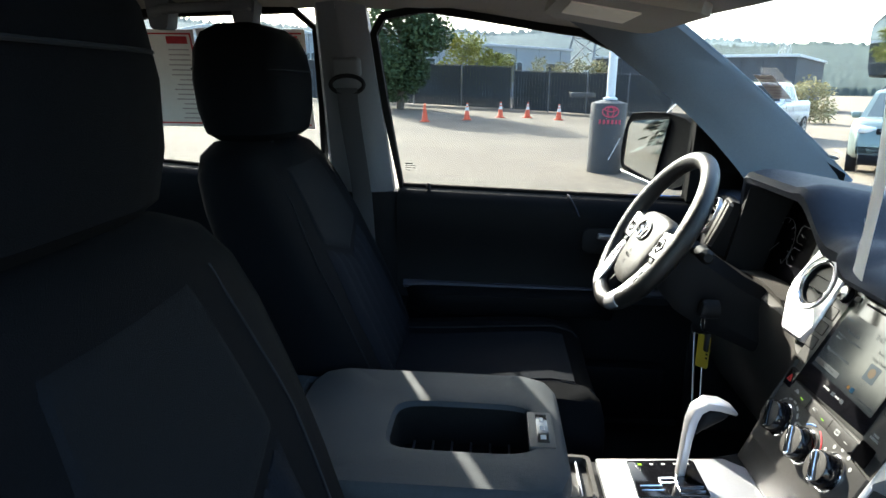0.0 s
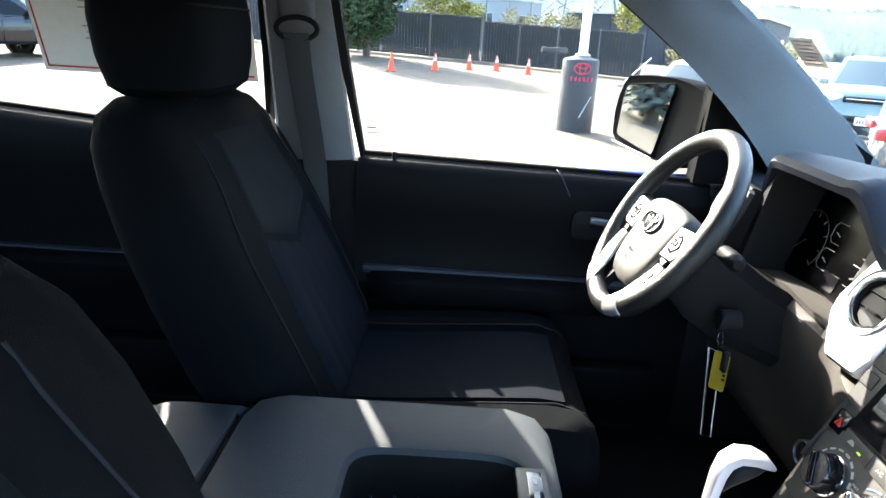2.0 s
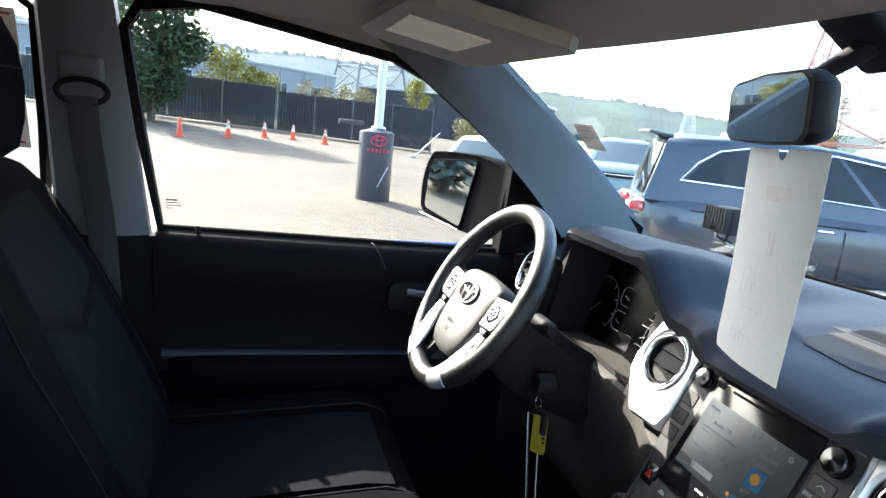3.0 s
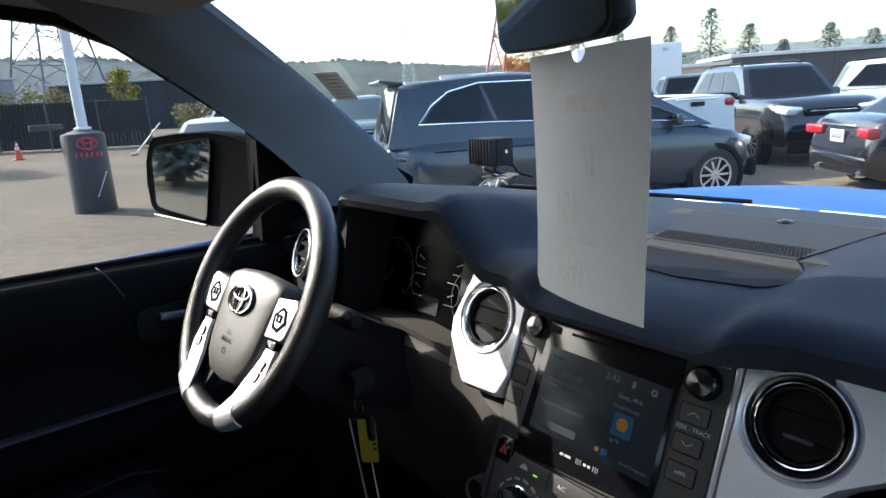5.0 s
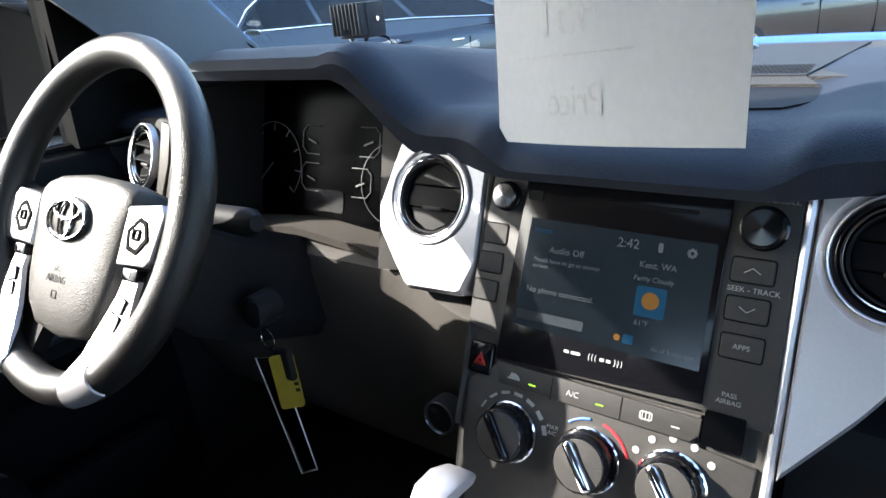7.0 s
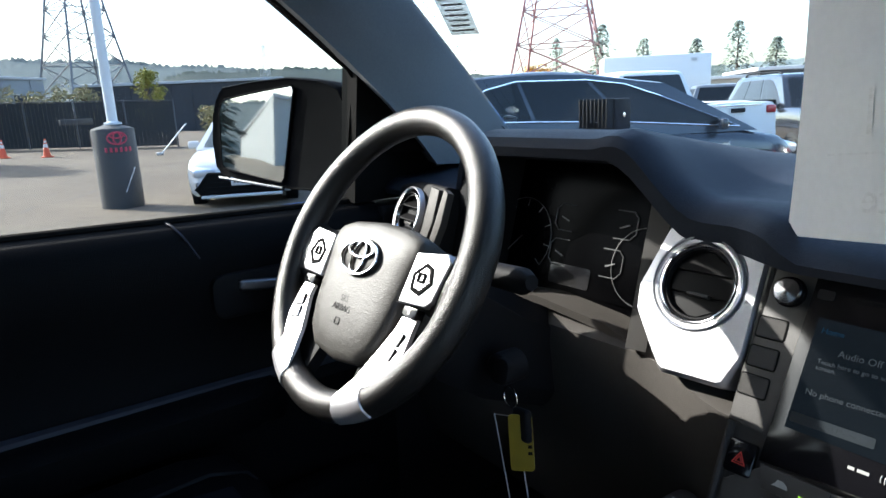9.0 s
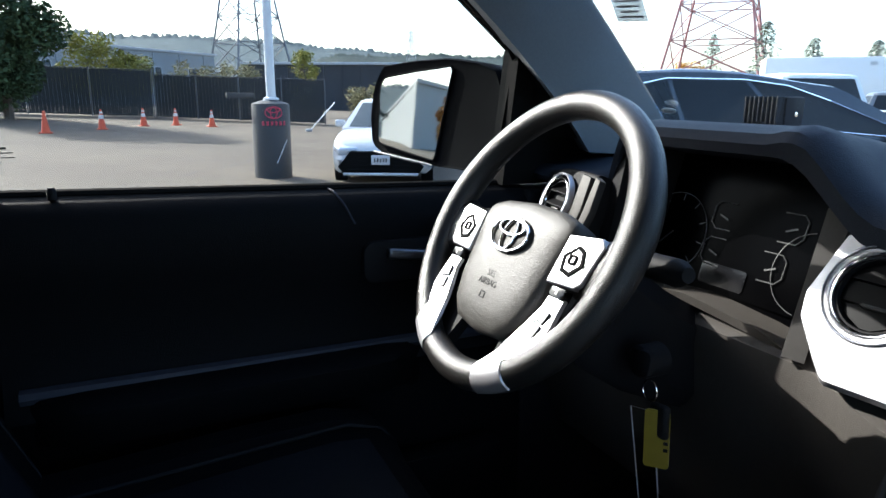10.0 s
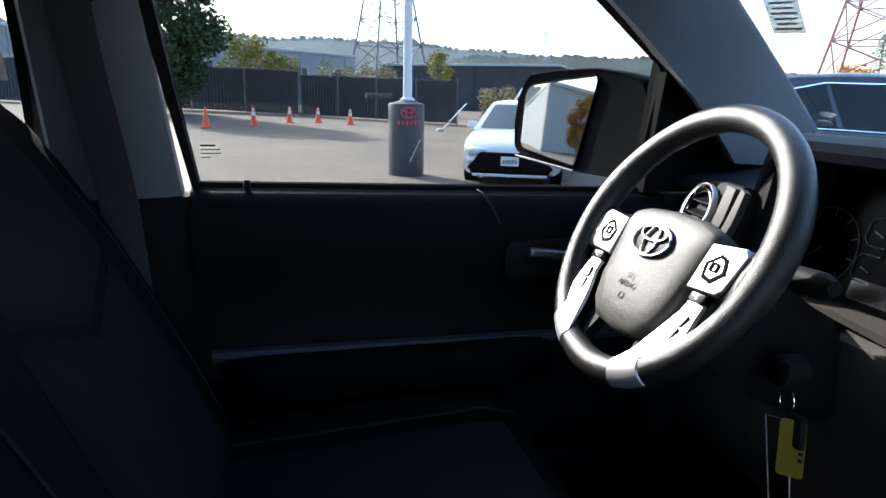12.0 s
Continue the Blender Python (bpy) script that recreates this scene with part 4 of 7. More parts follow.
for a, b in ((0.1085, -0.063), (0.1085, -0.094), (0.109, -0.124)):
    k = part("button", prism(B(), FH, rrect(0.031, 0.0185, 0.002, 2, a, b), 0.003, 0.0052, 0.0006), M_STACK, hu, flat=True)
    part("button_gap", ringplate(B(), FH, rrect(0.0335, 0.021, 0.003, 3, a, b), rrect(0.0312, 0.0187, 0.002, 3, a, b), 0.0035, 0.0045), M_RUBBER, k)
    if b > -0.12:
        s = 1 if b > -0.08 else -1
        part("arrow", tube(B(), [FH @ Vector((a - 0.006, b - s * 0.002, 0.0054)), FH @ Vector((a, b + s * 0.002, 0.0054)), FH @ Vector((a + 0.006, b - s * 0.002, 0.0054))], 0.0005, 5), M_PRINT, k)
    else:
        words("APPS", FH @ at(a, b, 0.0053), 0.006, M_PRINT, k)
for a, b in ((-0.1265, -0.063), (-0.1275, -0.092), (-0.129, -0.120)):
    k = part("button", prism(B(), FH, rrect(0.026, 0.019, 0.002, 2, a, b), 0.003, 0.0050, 0.0005), M_STACK, hu, flat=True)
    part("button_gap", ringplate(B(), FH, rrect(0.0285, 0.0215, 0.003, 3, a, b), rrect(0.0262, 0.0192, 0.002, 3, a, b), 0.0035, 0.0045), M_RUBBER, k)

# ---- hazard switch, climate panel, airbag lamp ----
hz = thing("hazard_switch", F_S.translation, "black hazard switch with a red triangle", "switch")
part("key", prism(B(), FH, rrect(0.027, 0.032, 0.003, 3, -0.124, -0.188), -0.003, 0.003, 0.0015), M_GLOSSBLACK, hz)
tri = [FH @ Vector((-0.124 + x, -0.189 + y, 0.0034)) for x, y in ((-0.006, -0.005), (0.006, -0.005), (0, 0.006))]
part("triangle", tube(B(), tri, 0.0009, 6, around=True), M_HAZRED, hz)
tri = [FH @ Vector((-0.124 + x, -0.189 + y, 0.0034)) for x, y in ((-0.003, -0.003), (0.003, -0.003), (0, 0.0025))]
part("triangle", tube(B(), tri, 0.0007, 6, around=True), M_HAZRED, hz)
hv = thing("climate_panel", F_S.translation, "grey climate panel with three fluted chrome-rimmed dials", "climate control")
part("plate", prism(B(), FH, [(-0.134, -0.212), (-0.105, -0.19), (0.088, -0.185), (0.088, -0.212), (0.133, -0.215), (0.13, -0.31), (-0.13, -0.31)], -0.004, 0.0022, 0.001), M_STACK, hv)
row = part("button_strip", prism(B(), FH, [(-0.104, -0.185), (0.089, -0.1875), (0.089, -0.201), (0.082, -0.208), (-0.098, -0.206)], 0.002, 0.0062, 0.001), M_STACK, hv)
for a in (-0.043, 0.023):
    part("seam", bx(B(), FH @ at(a, -0.197, 0.0062), 0.0008, 0.02, 0.0006), M_RUBBER, row)
words("A/C", FH @ at(-0.022, -0.197, 0.0066), 0.0075, M_PRINT, row)
for a in (-0.063, 0.004, 0.070):
    part("led", bx(B(), FH @ at(a, -0.1995, 0.0064), 0.007, 0.0012, 0.0006), M_GREENLED if a < 0.05 else M_PRINT, row)
part("symbol", ringplate(B(), FH, rrect(0.011, 0.007, 0.001, 2, 0.045, -0.197), rrect(0.009, 0.005, 0.001, 2, 0.045, -0.197), 0.0062, 0.0067), M_PRINT, row)
for k in range(3):
    part("symbol", bx(B(), FH @ at(0.042 + 0.003 * k, -0.197, 0.0066), 0.0008, 0.009, 0.0004), M_PRINT, row)
part("symbol", prism(B(), FH, [(-0.09, -0.199), (-0.076, -0.199), (-0.077, -0.196), (-0.081, -0.193), (-0.086, -0.193), (-0.087, -0.196)], 0.0062, 0.0066), M_PRINT, row)
for a, b in ((-0.081, -0.250), (0.0, -0.251), (0.073, -0.248)):
    k = knob(FH @ at(a, b, 0.002), 0.0265, 0.024, hv, "dial", flute=1, top=M_STACK, side=M_GLOSSBLACK)
    part("rim", lathe(B(), FH @ at(a, b, 0.002), [(0.0295, 0), (0.0295, 0.004), (0.0275, 0.006), (0.0265, 0.004)], 40, close=False), M_CHROME, k)
    part("grip", bx(B(), FH @ at(a, b, 0.027) @ pose(0, 0, 0, 0, 0, 35), 0.010, 0.046, 0.012, 0.004, 3), M_GLOSSBLACK if a < -0.05 else M_CHROME, k)
for a0, a1, mt in ((130, 95, M_DIALBLUE), (75, 20, M_RED)):
    arc = [FH @ Vector((0.036 * math.cos(radians(a0 + (a1 - a0) * k / 10)), -0.251 + 0.036 * math.sin(radians(a0 + (a1 - a0) * k / 10)), 0.0025)) for k in range(11)]
    part("scale", tube(B(), arc, 0.0013, 5), mt, hv)
for k in range(7):
    a = radians(150 - 22 * k)
    part("scale", bx(B(), FH @ at(-0.081 + 0.037 * math.cos(a), -0.250 + 0.037 * math.sin(a), 0.0025) @ pose(0, 0, 0, 0, 0, math.degrees(a)), 0.002 + 0.0004 * k, 0.009, 0.0005), M_PRINT, hv)
for k in range(5):
    a = radians(150 - 27 * k)
    m = FH @ at(0.073 + 0.038 * math.cos(a), -0.248 + 0.038 * math.sin(a), 0.0025)
    part("symbol", lathe(B(), m, [(0.0035, 0), (0.003, 0.0004), (0.0004, 0.0005)], 7, close=False), M_PRINT, hv)
words("MAX\nA/C", FH @ at(-0.038, -0.236, 0.0025), 0.0055, M_PRINT, hv)
ab = thing("airbag_lamp", F_S.translation, "gloss black airbag lamp window", "indicator")
part("window", prism(B(), FH, rrect(0.031, 0.029, 0.002, 2, 0.106, -0.193), 0.0035, 0.0055), M_LENS, ab)
words("PASS\nAIRBAG", FH @ at(0.106, -0.166, 0.0046), 0.0055, M_PRINT, ab)

# ---- steering wheel ----
sw = thing("steering_wheel", F_W.translation, "black leather steering wheel with satin silver spokes, sunlit", "steering wheel")
FW = Matrix.Translation(-F_W.translation) @ F_W
R = 0.183
rings = []
for k in range(96):
    a = 2 * math.pi * k / 96
    c, s = math.cos(a), math.sin(a)
    grip = 1 + 0.10 * (max(0, math.cos(a - radians(12))) ** 12 + max(0, math.cos(a - radians(168))) ** 12)
    ring = []
    for j in range(16):
        b = 2 * math.pi * j / 16
        rr = R + 0.0185 * grip * math.cos(b)
        ring.append(FW @ Vector((rr * c, rr * s, 0.0190 * grip * math.sin(b))))
    rings.append(ring)
part("rim", loft(B(), rings, around=True), M_LEATHER, sw, "black grained leather rim")
# airbag cover: a broad rounded shield with a low dome
hub_out = [(0.0, 0.045), (0.06, 0.041), (0.092, 0.031), (0.096, 0.014), (0.090, -0.02), (0.087, -0.045), (0.082, -0.078), (0.070, -0.108), (0.048, -0.127), (0.0, -0.133)]
hub_out = hub_out + [(-x, y) for x, y in hub_out[-2:0:-1]]
ho = resample(hub_out, 64)
rings = []
for sc, z in ((0.92, -0.055), (0.98, -0.030), (1.0, -0.010), (0.992, -0.003), (0.965, 0.0025), (0.90, 0.0068), (0.70, 0.0108), (0.45, 0.0126), (0.2, 0.0133)):
    rings.append([FW @ Vector((p.x * sc, (p.y + 0.03) * sc - 0.03, z)) for p in ho])
hub = part("airbag_cover", loft(B(), rings), M_HUB, sw, "grey-black grained airbag cover")
words("SRS\nAIRBAG", FW @ at(-0.002, -0.066, 0.0128), 0.0115, M_BLACK, hub, depth=0.0004)
part("mark", ringplate(B(), FW, rrect(0.011, 0.009, 0.001, 2, -0.002, -0.088), rrect(0.008, 0.006, 0.001, 2, -0.002, -0.088), 0.0105, 0.0124), M_BLACK, hub)
# emblem as plain rings in a shallow dark bowl
em = part("emblem", lathe(B(), FW @ at(-0.001, -0.0075, 0.0128) @ Matrix.Diagonal((1, 0.58, 1, 1)), [(0.042, 0), (0.0415, 0.0015), (0.040, 0.0022), (0.001, 0.0018)], 48, close=False), M_STACK, hub)
for rx, ry, cy in ((0.0375, 0.0215, -0.0075), (0.0125, 0.0200, -0.0080), (0.0260, 0.0095, 0.0020)):
    part("emblem_ring", tube(B(), [FW @ Vector((x - 0.001, y, 0.0165)) for x, y in oval(rx, ry, 44, 0, cy)], 0.0024, 8, around=True), M_CHROME, em, "chrome ring")
# side spokes with button pads, and the two lower spokes
for s in (-1, 1):
    rings = []
    for x, y, hw, z in ((0.075, -0.012, 0.030, -0.012), (0.12, -0.012, 0.036, -0.006), (0.15, -0.012, 0.038, -0.002), (0.172, -0.012, 0.046, 0.002)):
        rings.append([FW @ Vector((s * x, y + hw * u, z + dz)) for u, dz in ((1, -0.016), (0.92, -0.004), (0.7, 0.0035), (0, 0.005), (-0.7, 0.0035), (-0.92, -0.004), (-1, -0.016), (0, -0.024))])
    part("side_spoke", loft(B(), rings), M_LEATHER, sw)
    pad = [(0.0915, 0.0155), (0.143, 0.0205), (0.152, 0.0115), (0.1445, -0.034), (0.136, -0.041), (0.089, -0.043)]
    pad = [(s * x, y) for x, y in (pad if s < 0 else pad[::-1])]
    p1 = part("button_pad", prism(B(), FW, pad, -0.008, 0.0062, 0.0022, 3), M_SILVER, sw, "satin silver button pad")
    cx, cy = 0.1165, -0.0115
    box = [(0.095, 0.0085), (0.137, 0.0105), (0.1385, -0.033), (0.0945, -0.0355)]
    part("pad_gap", tube(B(), [FW @ Vector((s * x, y, 0.0062)) for x, y in box], 0.0007, 5, around=True), M_RUBBER, p1)
    hexa = [(cx + x, cy + y) for x, y in ((-0.017, 0.003), (0.001, 0.0175), (0.0125, 0.0135), (0.0195, -0.004), (0.004, -0.0195), (-0.0125, -0.0155))]
    out = [(s * x, y) for x, y in hexa]
    inn = [(s * (cx + (x - cx) * 0.74), cy + (y - cy) * 0.74) for x, y in hexa]
    part("button_ring", ringplate(B(), FW, out, inn, 0.0050, 0.0078), M_RUBBER, p1, "black button outline")
    part("button_face", prism(B(), FW, inn if s < 0 else inn[::-1], 0.0050, 0.0070, 0.0006, 1), M_SILVER, p1)
    part("button_centre", ringplate(B(), FW, rrect(0.0125, 0.0115, 0.002, 3, s * cx, cy), rrect(0.0075, 0.0068, 0.0012, 3, s * cx, cy), 0.0060, 0.0088), M_RUBBER, p1)
    part("small_button", prism(B(), FW, rrect(0.025, 0.0125, 0.002, 2, s * 0.1145, -0.0505), -0.006, 0.0052, 0.001), M_GLOSSBLACK, p1, "gloss black small button")
    part("button_mark", bx(B(), FW @ at(s * 0.1145, -0.0505, 0.0055), 0.004, 0.005, 0.0004), M_PRINT, p1)
    # lower spoke: inner and outer edge down to the rim, which its end wraps
    rings = []
    for xi, yi, xo, yo, z in ((0.1005, -0.057, 0.1285, -0.055, 0.0030), (0.099, -0.072, 0.1300, -0.070, 0.0050), (0.089, -0.093, 0.1320, -0.091, 0.0065), (0.0795, -0.1135, 0.1315, -0.1095, 0.0085), (0.0715, -0.137, 0.1275, -0.1255, 0.0120)):
        a, b = Vector((s * xi, yi)), Vector((s * xo, yo))
        ring = []
        for u, dz in ((0.0, -0.006), (0.04, -0.001), (0.5, 0.0008), (0.96, -0.001), (1.0, -0.006), (0.5, -0.014)):
            p = a.lerp(b, u)
            ring.append(FW @ Vector((p.x, p.y, z + dz)))
        rings.append(ring)
    for bend in (118, 95, 70, 45, 25, 8):
        cb, sb = math.cos(radians(bend)), math.sin(radians(bend))
        ring = []
        for u, dr in ((0.0, 0.0004), (0.03, 0.0019), (0.5, 0.0022), (0.97, 0.0019), (1.0, 0.0004), (0.5, -0.006)):
            az = radians(-(70.9 - 15.7 * u))
            rr = R + (0.0185 + dr) * cb
            ring.append(FW @ Vector((s * rr * math.cos(az), rr * math.sin(az), (0.0190 + dr) * sb)))
        rings.append(ring)
    sp = part("lower_spoke", loft(B(), rings), M_SILVER, sw, "satin silver lower spoke")
    for x, y, z in ((0.1125, -0.0800, 0.0066), (0.1095, -0.0975, 0.0078)):
        m = FW @ at(s * x, y, z) @ pose(0, 0, 0, 0, 0, -s * 14)
        part("spoke_button", bx(B(), m, 0.0165, 0.0145, 0.0030, 0.001), M_SILVER, sp)
        part("button_gap", ringplate(B(), m, rrect(0.0180, 0.0160, 0.002, 3), rrect(0.0168, 0.0148, 0.002, 3), -0.001, 0.0008), M_RUBBER, sp)
    # dark web between the cover and the lower spoke
    rr = []
    for xa, xb, y, z in ((0.040, 0.098, -0.070, -0.016), (0.044, 0.100, -0.110, -0.010), (0.050, 0.090, -0.150, -0.004), (0.052, 0.080, -0.176, 0.000)):
        rr.append([FW @ Vector((s * xa, y, z)), FW @ Vector((s * xb, y, z)), FW @ Vector((s * xb, y, z - 0.016)), FW @ Vector((s * xa, y, z - 0.016))])
    part("spoke_back", loft(B(), rr), M_BLACK, sw)

# ---- column, stalks, key ----
col = thing("steering_column", (0.15, 0.415, 1.2), "black plastic steering column shroud with stalks", "steering column")
CO = Matrix.Translation((-0.15, -0.415, -1.2))
rings = []
for d, w, h, dz in ((0.035, 0.06, 0.05, -0.010), (0.06, 0.082, 0.068, -0.024), (0.12, 0.09, 0.076, -0.036), (0.2, 0.09, 0.075, -0.040), (0.32, 0.088, 0.07, -0.03)):
    c = F_W @ Vector((0, dz, -d))
    rings.append([CO @ (c + Vector((0, a * w, 0)) + F_W.to_3x3() @ Vector((0, b * h, 0))) for a, b in ((-1, -0.6), (-0.75, -1), (0.75, -1), (1, -0.6), (1, 0.55), (0.7, 0.9), (-0.7, 0.9), (-1, 0.55))])
part("shroud", loft(B(), rings), M_BLACK, col)
for s in (-1, 1):
    pts = [F_W @ Vector((s * 0.06, 0.012, -0.075)), F_W @ Vector((s * 0.11, 0.018, -0.068)), F_W @ Vector((s * 0.142, 0.022, -0.058))]
    st = part("stalk", tube(B(), [CO @ p for p in pts], [0.007, 0.009, 0.0125], 12), M_BLACK, col)
    ext = 0.028 if s > 0 else 0.0
    p2 = [F_W @ Vector((s * 0.144, 0.022, -0.058)), F_W @ Vector((s * (0.176 + ext), 0.020, -0.050)), F_W @ Vector((s * (0.190 + ext), 0.020, -0.047))]
    part("stalk_end", tube(B(), [CO @ p for p in p2], [0.0135, 0.0145, 0.008], 12), M_BLACK, st)
part("ignition_lock", lathe(B(), CO @ fr((0.15, 0.335, 1.130), (0, 0, 1), (0, 1, 0), (-1, 0, 0)), [(0.02, 0), (0.02, 0.03), (0.016, 0.034), (0.006, 0.034)], 24), M_BLACK, col)
key = thing("ignition_key", (0.115, 0.310, 1.112), "key in the ignition with a yellow plastic tag", "key")
part("key_bow", prism(B(), fr((0.0, 0.012, 0.022), (0, -1, 0), (0.2, 0, 1), (-1, 0, 0.2)), rrect(0.024, 0.03, 0.009, 4), -0.004, 0.004, 0.002), M_BLACK, key)
part("key_ring", tube(B(), [(0.0, 0.011 * math.cos(2 * math.pi * k / 24), -0.006 + 0.013 * math.sin(2 * math.pi * k / 24)) for k in range(24)], 0.0009, 6, around=True), M_CHROME, key, "thin wire ring")
FK = fr((0.0, -0.006, -0.02), (0.05, -1, 0.06), (0, 0.10, 1), (-1, 0, 0))
FK = Matrix.LocRotScale(FK.translation, FK.to_quaternion(), None)
part("tag", prism(B(), FK @ pose(0, 0, 0, 0, 35, 0), rrect(0.028, 0.068, 0.004, 3, 0.006, -0.04), -0.0012, 0.0012), M_YELLOW, key, "yellow tag with dark print")
for k in range(5):
    part("tag_print", bx(B(), FK @ pose(0, 0, 0, 0, 35, 0) @ at(0.016, -0.052 + 0.008 * k, 0.0014), 0.005, 0.004, 0.0004), M_BLACK, key)
part("remote", bx(B(), FK @ at(0.004, -0.02, -0.008), 0.026, 0.04, 0.011, 0.005, 3), M_BLACK, key, "black remote fob")
sleeve = [(-0.028, -0.01), (0.0, -0.01), (0.014, -0.16), (-0.008, -0.166)]
part("sleeve_edge", tube(B(), [FK @ pose(0, 0, 0, 0, 20, 0) @ Vector((*p, -0.0035)) for p in sleeve], 0.0009, 6, around=True), M_SILVER, key, "bright welded edge of the sleeve")
part("clear_sleeve", prism(B(), FK @ pose(0, 0, 0, 0, 20, 0), sleeve, -0.004, -0.003), glass("clear_sleeve_film", (0.75, 0.75, 0.7), 1.0), key, "clear plastic sleeve")

# ---- centre console ----
con = thing("centre_console", (-0.42, YC, 0.62), "dark grey vinyl console box with a recessed lid tray", "console")
C0 = Matrix.Translation((0.42, -YC, -0.62))
rings = []
for x, w, zt in ((-0.80, 0.15, 1.04), (-0.74, 0.165, 1.055), (-0.645, 0.172, 1.050), (-0.60, 0.174, 1.042), (-0.40, 0.174, 1.038), (-0.24, 0.170, 1.032), (-0.215, 0.16, 1.016)):
    rings.append([C0 @ Vector((x, YC - w * 0.9, 0.62)), C0 @ Vector((x, YC - w, 0.9)), C0 @ Vector((x, YC - w, zt - 0.02)), C0 @ Vector((x, YC - w + 0.02, zt - 0.001)), C0 @ Vector((x, YC - w + 0.035, zt - (0.09 if x > -0.62 else 0.0))), C0 @ Vector((x, YC + w - 0.035, zt - (0.09 if x > -0.62 else 0.0))), C0 @ Vector((x, YC + w - 0.02, zt - 0.001)), C0 @ Vector((x, YC + w, zt - 0.02)), C0 @ Vector((x, YC + w, 0.9)), C0 @ Vector((x, YC + w * 0.9, 0.62))])
part("box", loft(B(), rings), M_CONSOLE, con)
# lid: a padded ring round the tray
n = 72
FL_ = C0 @ at(-0.42, YC, 1.034)
lo_ = resample([(-0.20, -0.165), (-0.17, -0.182), (0.17, -0.182), (0.205, -0.165), (0.222, -0.12), (0.222, 0.12), (0.205, 0.165), (0.17, 0.182), (-0.17, 0.182), (-0.20, 0.165), (-0.212, 0.12), (-0.212, -0.12)], n)
hole_c = (0.065, -0.008)
hw, hh = 0.112, 0.072
inn = []
for p in lo_:
    a = math.atan2((p.y - hole_c[1]) / hh, (p.x - hole_c[0]) / hw)
    c, s = math.cos(a), math.sin(a)
    k = 1 / (abs(c) ** 5 + abs(s) ** 5) ** 0.2
    inn.append(Vector((hole_c[0] + hw * c * k, hole_c[1] + hh * s * k)))
rings = []
for pts, z, sc in ((lo_, -0.012, 1.0), (lo_, 0.008, 1.0), (lo_, 0.019, 0.985), (lo_, 0.0245, 0.95)):
    rings.append([FL_ @ Vector((p.x * sc, p.y * sc, z)) for p in pts])
for f, z in ((0.45, 0.0255), (0.12, 0.0245), (0.035, 0.0215), (0.0, 0.013)):
    rings.append([FL_ @ Vector((*(q.lerp(p, f)), z)) for p, q in zip(lo_, inn)])
lid = part("lid", loft(B(), rings, caps=False), M_CONSOLE, con, "padded grey vinyl lid")
part("tray_well", loft(B(), [[FL_ @ Vector((*(q.lerp(p, f)), z)) for p, q in zip(lo_, inn)] for f, z in ((0.0, 0.0135), (-0.012, 0.006), (-0.02, -0.058))], caps=False), M_RUBBER, lid, "black well of the lid tray")
part("tray_floor", bx(B(), FL_ @ at(*hole_c, -0.056), hw * 2.1, hh * 2.1, 0.006), M_RUBBER, lid, "ribbed black tray mat")
for k in range(6):
    part("mat_rib", bx(B(), FL_ @ at(hole_c[0] - 0.085 + 0.032 * k, hole_c[1], -0.050), 0.0035, hh * 1.9, 0.004, 0.001), M_DOORLINE, lid)
sp = part("switch_plate", bx(B(), FL_ @ at(0.184, -0.015, 0.0225), 0.040, 0.105, 0.010, 0.003), M_STACK, lid, "grey plate with a dark window")
part("switch_window", bx(B(), FL_ @ at(0.186, -0.015, 0.0280), 0.018, 0.082, 0.002, 0.0006), M_GLOSSBLACK, sp)
for k, w in enumerate((0.012, 0.010, 0.008)):
    part("switch_mark", bx(B(), FL_ @ at(0.186, -0.043 + 0.026 * k, 0.0292), w * 0.7, 0.012, 0.0006), M_PRINT, sp)
part("lid_seam", tube(B(), [C0 @ Vector((-0.632, YC + 0.172 * k / 6, 1.049 - 0.012 * (abs(k) / 6) ** 6)) for k in range(-6, 7)], 0.003, 6), M_RUBBER, con)

# ---- gear selector ----
gs = thing("gear_selector", (-0.04, YC, 0.62), "silver gear plate with a dark selector window and a grey lever", "gear selector")
G0 = Matrix.Translation((0.04, -YC, -0.62))
rows = []
for x, z in ((-0.215, 0.905), (-0.1, 0.91), (0.06, 0.925), (0.16, 0.95), (0.22, 0.98)):
    rows.append([G0 @ Vector((x, YC + w, zz)) for w, zz in ((-0.15, 0.62), (-0.155, z - 0.02), (-0.145, z), (0.145, z), (0.155, z - 0.02), (0.15, 0.62))])
part("pedestal", loft(B(), rows), M_BLACK, gs)
FG = G0 @ fr((-0.06, YC, 0.915), (1, 0, 0.08), (0, 1, 0), (-0.08, 0, 1))
part("gear_plate", prism(B(), FG, [(-0.06, 0.135), (0.16, 0.13), (0.19, 0.10), (0.19, -0.13), (-0.06, -0.135)], 0.0, 0.014, 0.006, 3), M_SILVER, gs, "satin silver plate")
gw = part("selector_window", prism(B(), FG, rrect(0.115, 0.105, 0.006, 3, 0.048, 0.068), 0.0145, 0.0165, 0.001), M_GLOSSBLACK, gs, "dark selector window")
for k in range(5):
    part("letter_bar", bx(B(), FG @ at(0.012 + 0.02 * k, 0.108, 0.0168), 0.006, 0.005, 0.0004), M_PRINT if k else M_GREENLED, gw)
slot = [FG @ Vector((x, y, 0.0172)) for x, y in ((0.0, 0.045), (0.035, 0.045), (0.035, 0.065), (0.06, 0.065), (0.06, 0.04), (0.1, 0.04))]
part("gate", tube(B(), slot, 0.0022, 6), M_CHROME, gw)
part("gate", tube(B(), [p + FG.to_3x3() @ Vector((0.0, -0.012, 0)) for p in slot], 0.0018, 6), M_CHROME, gw)
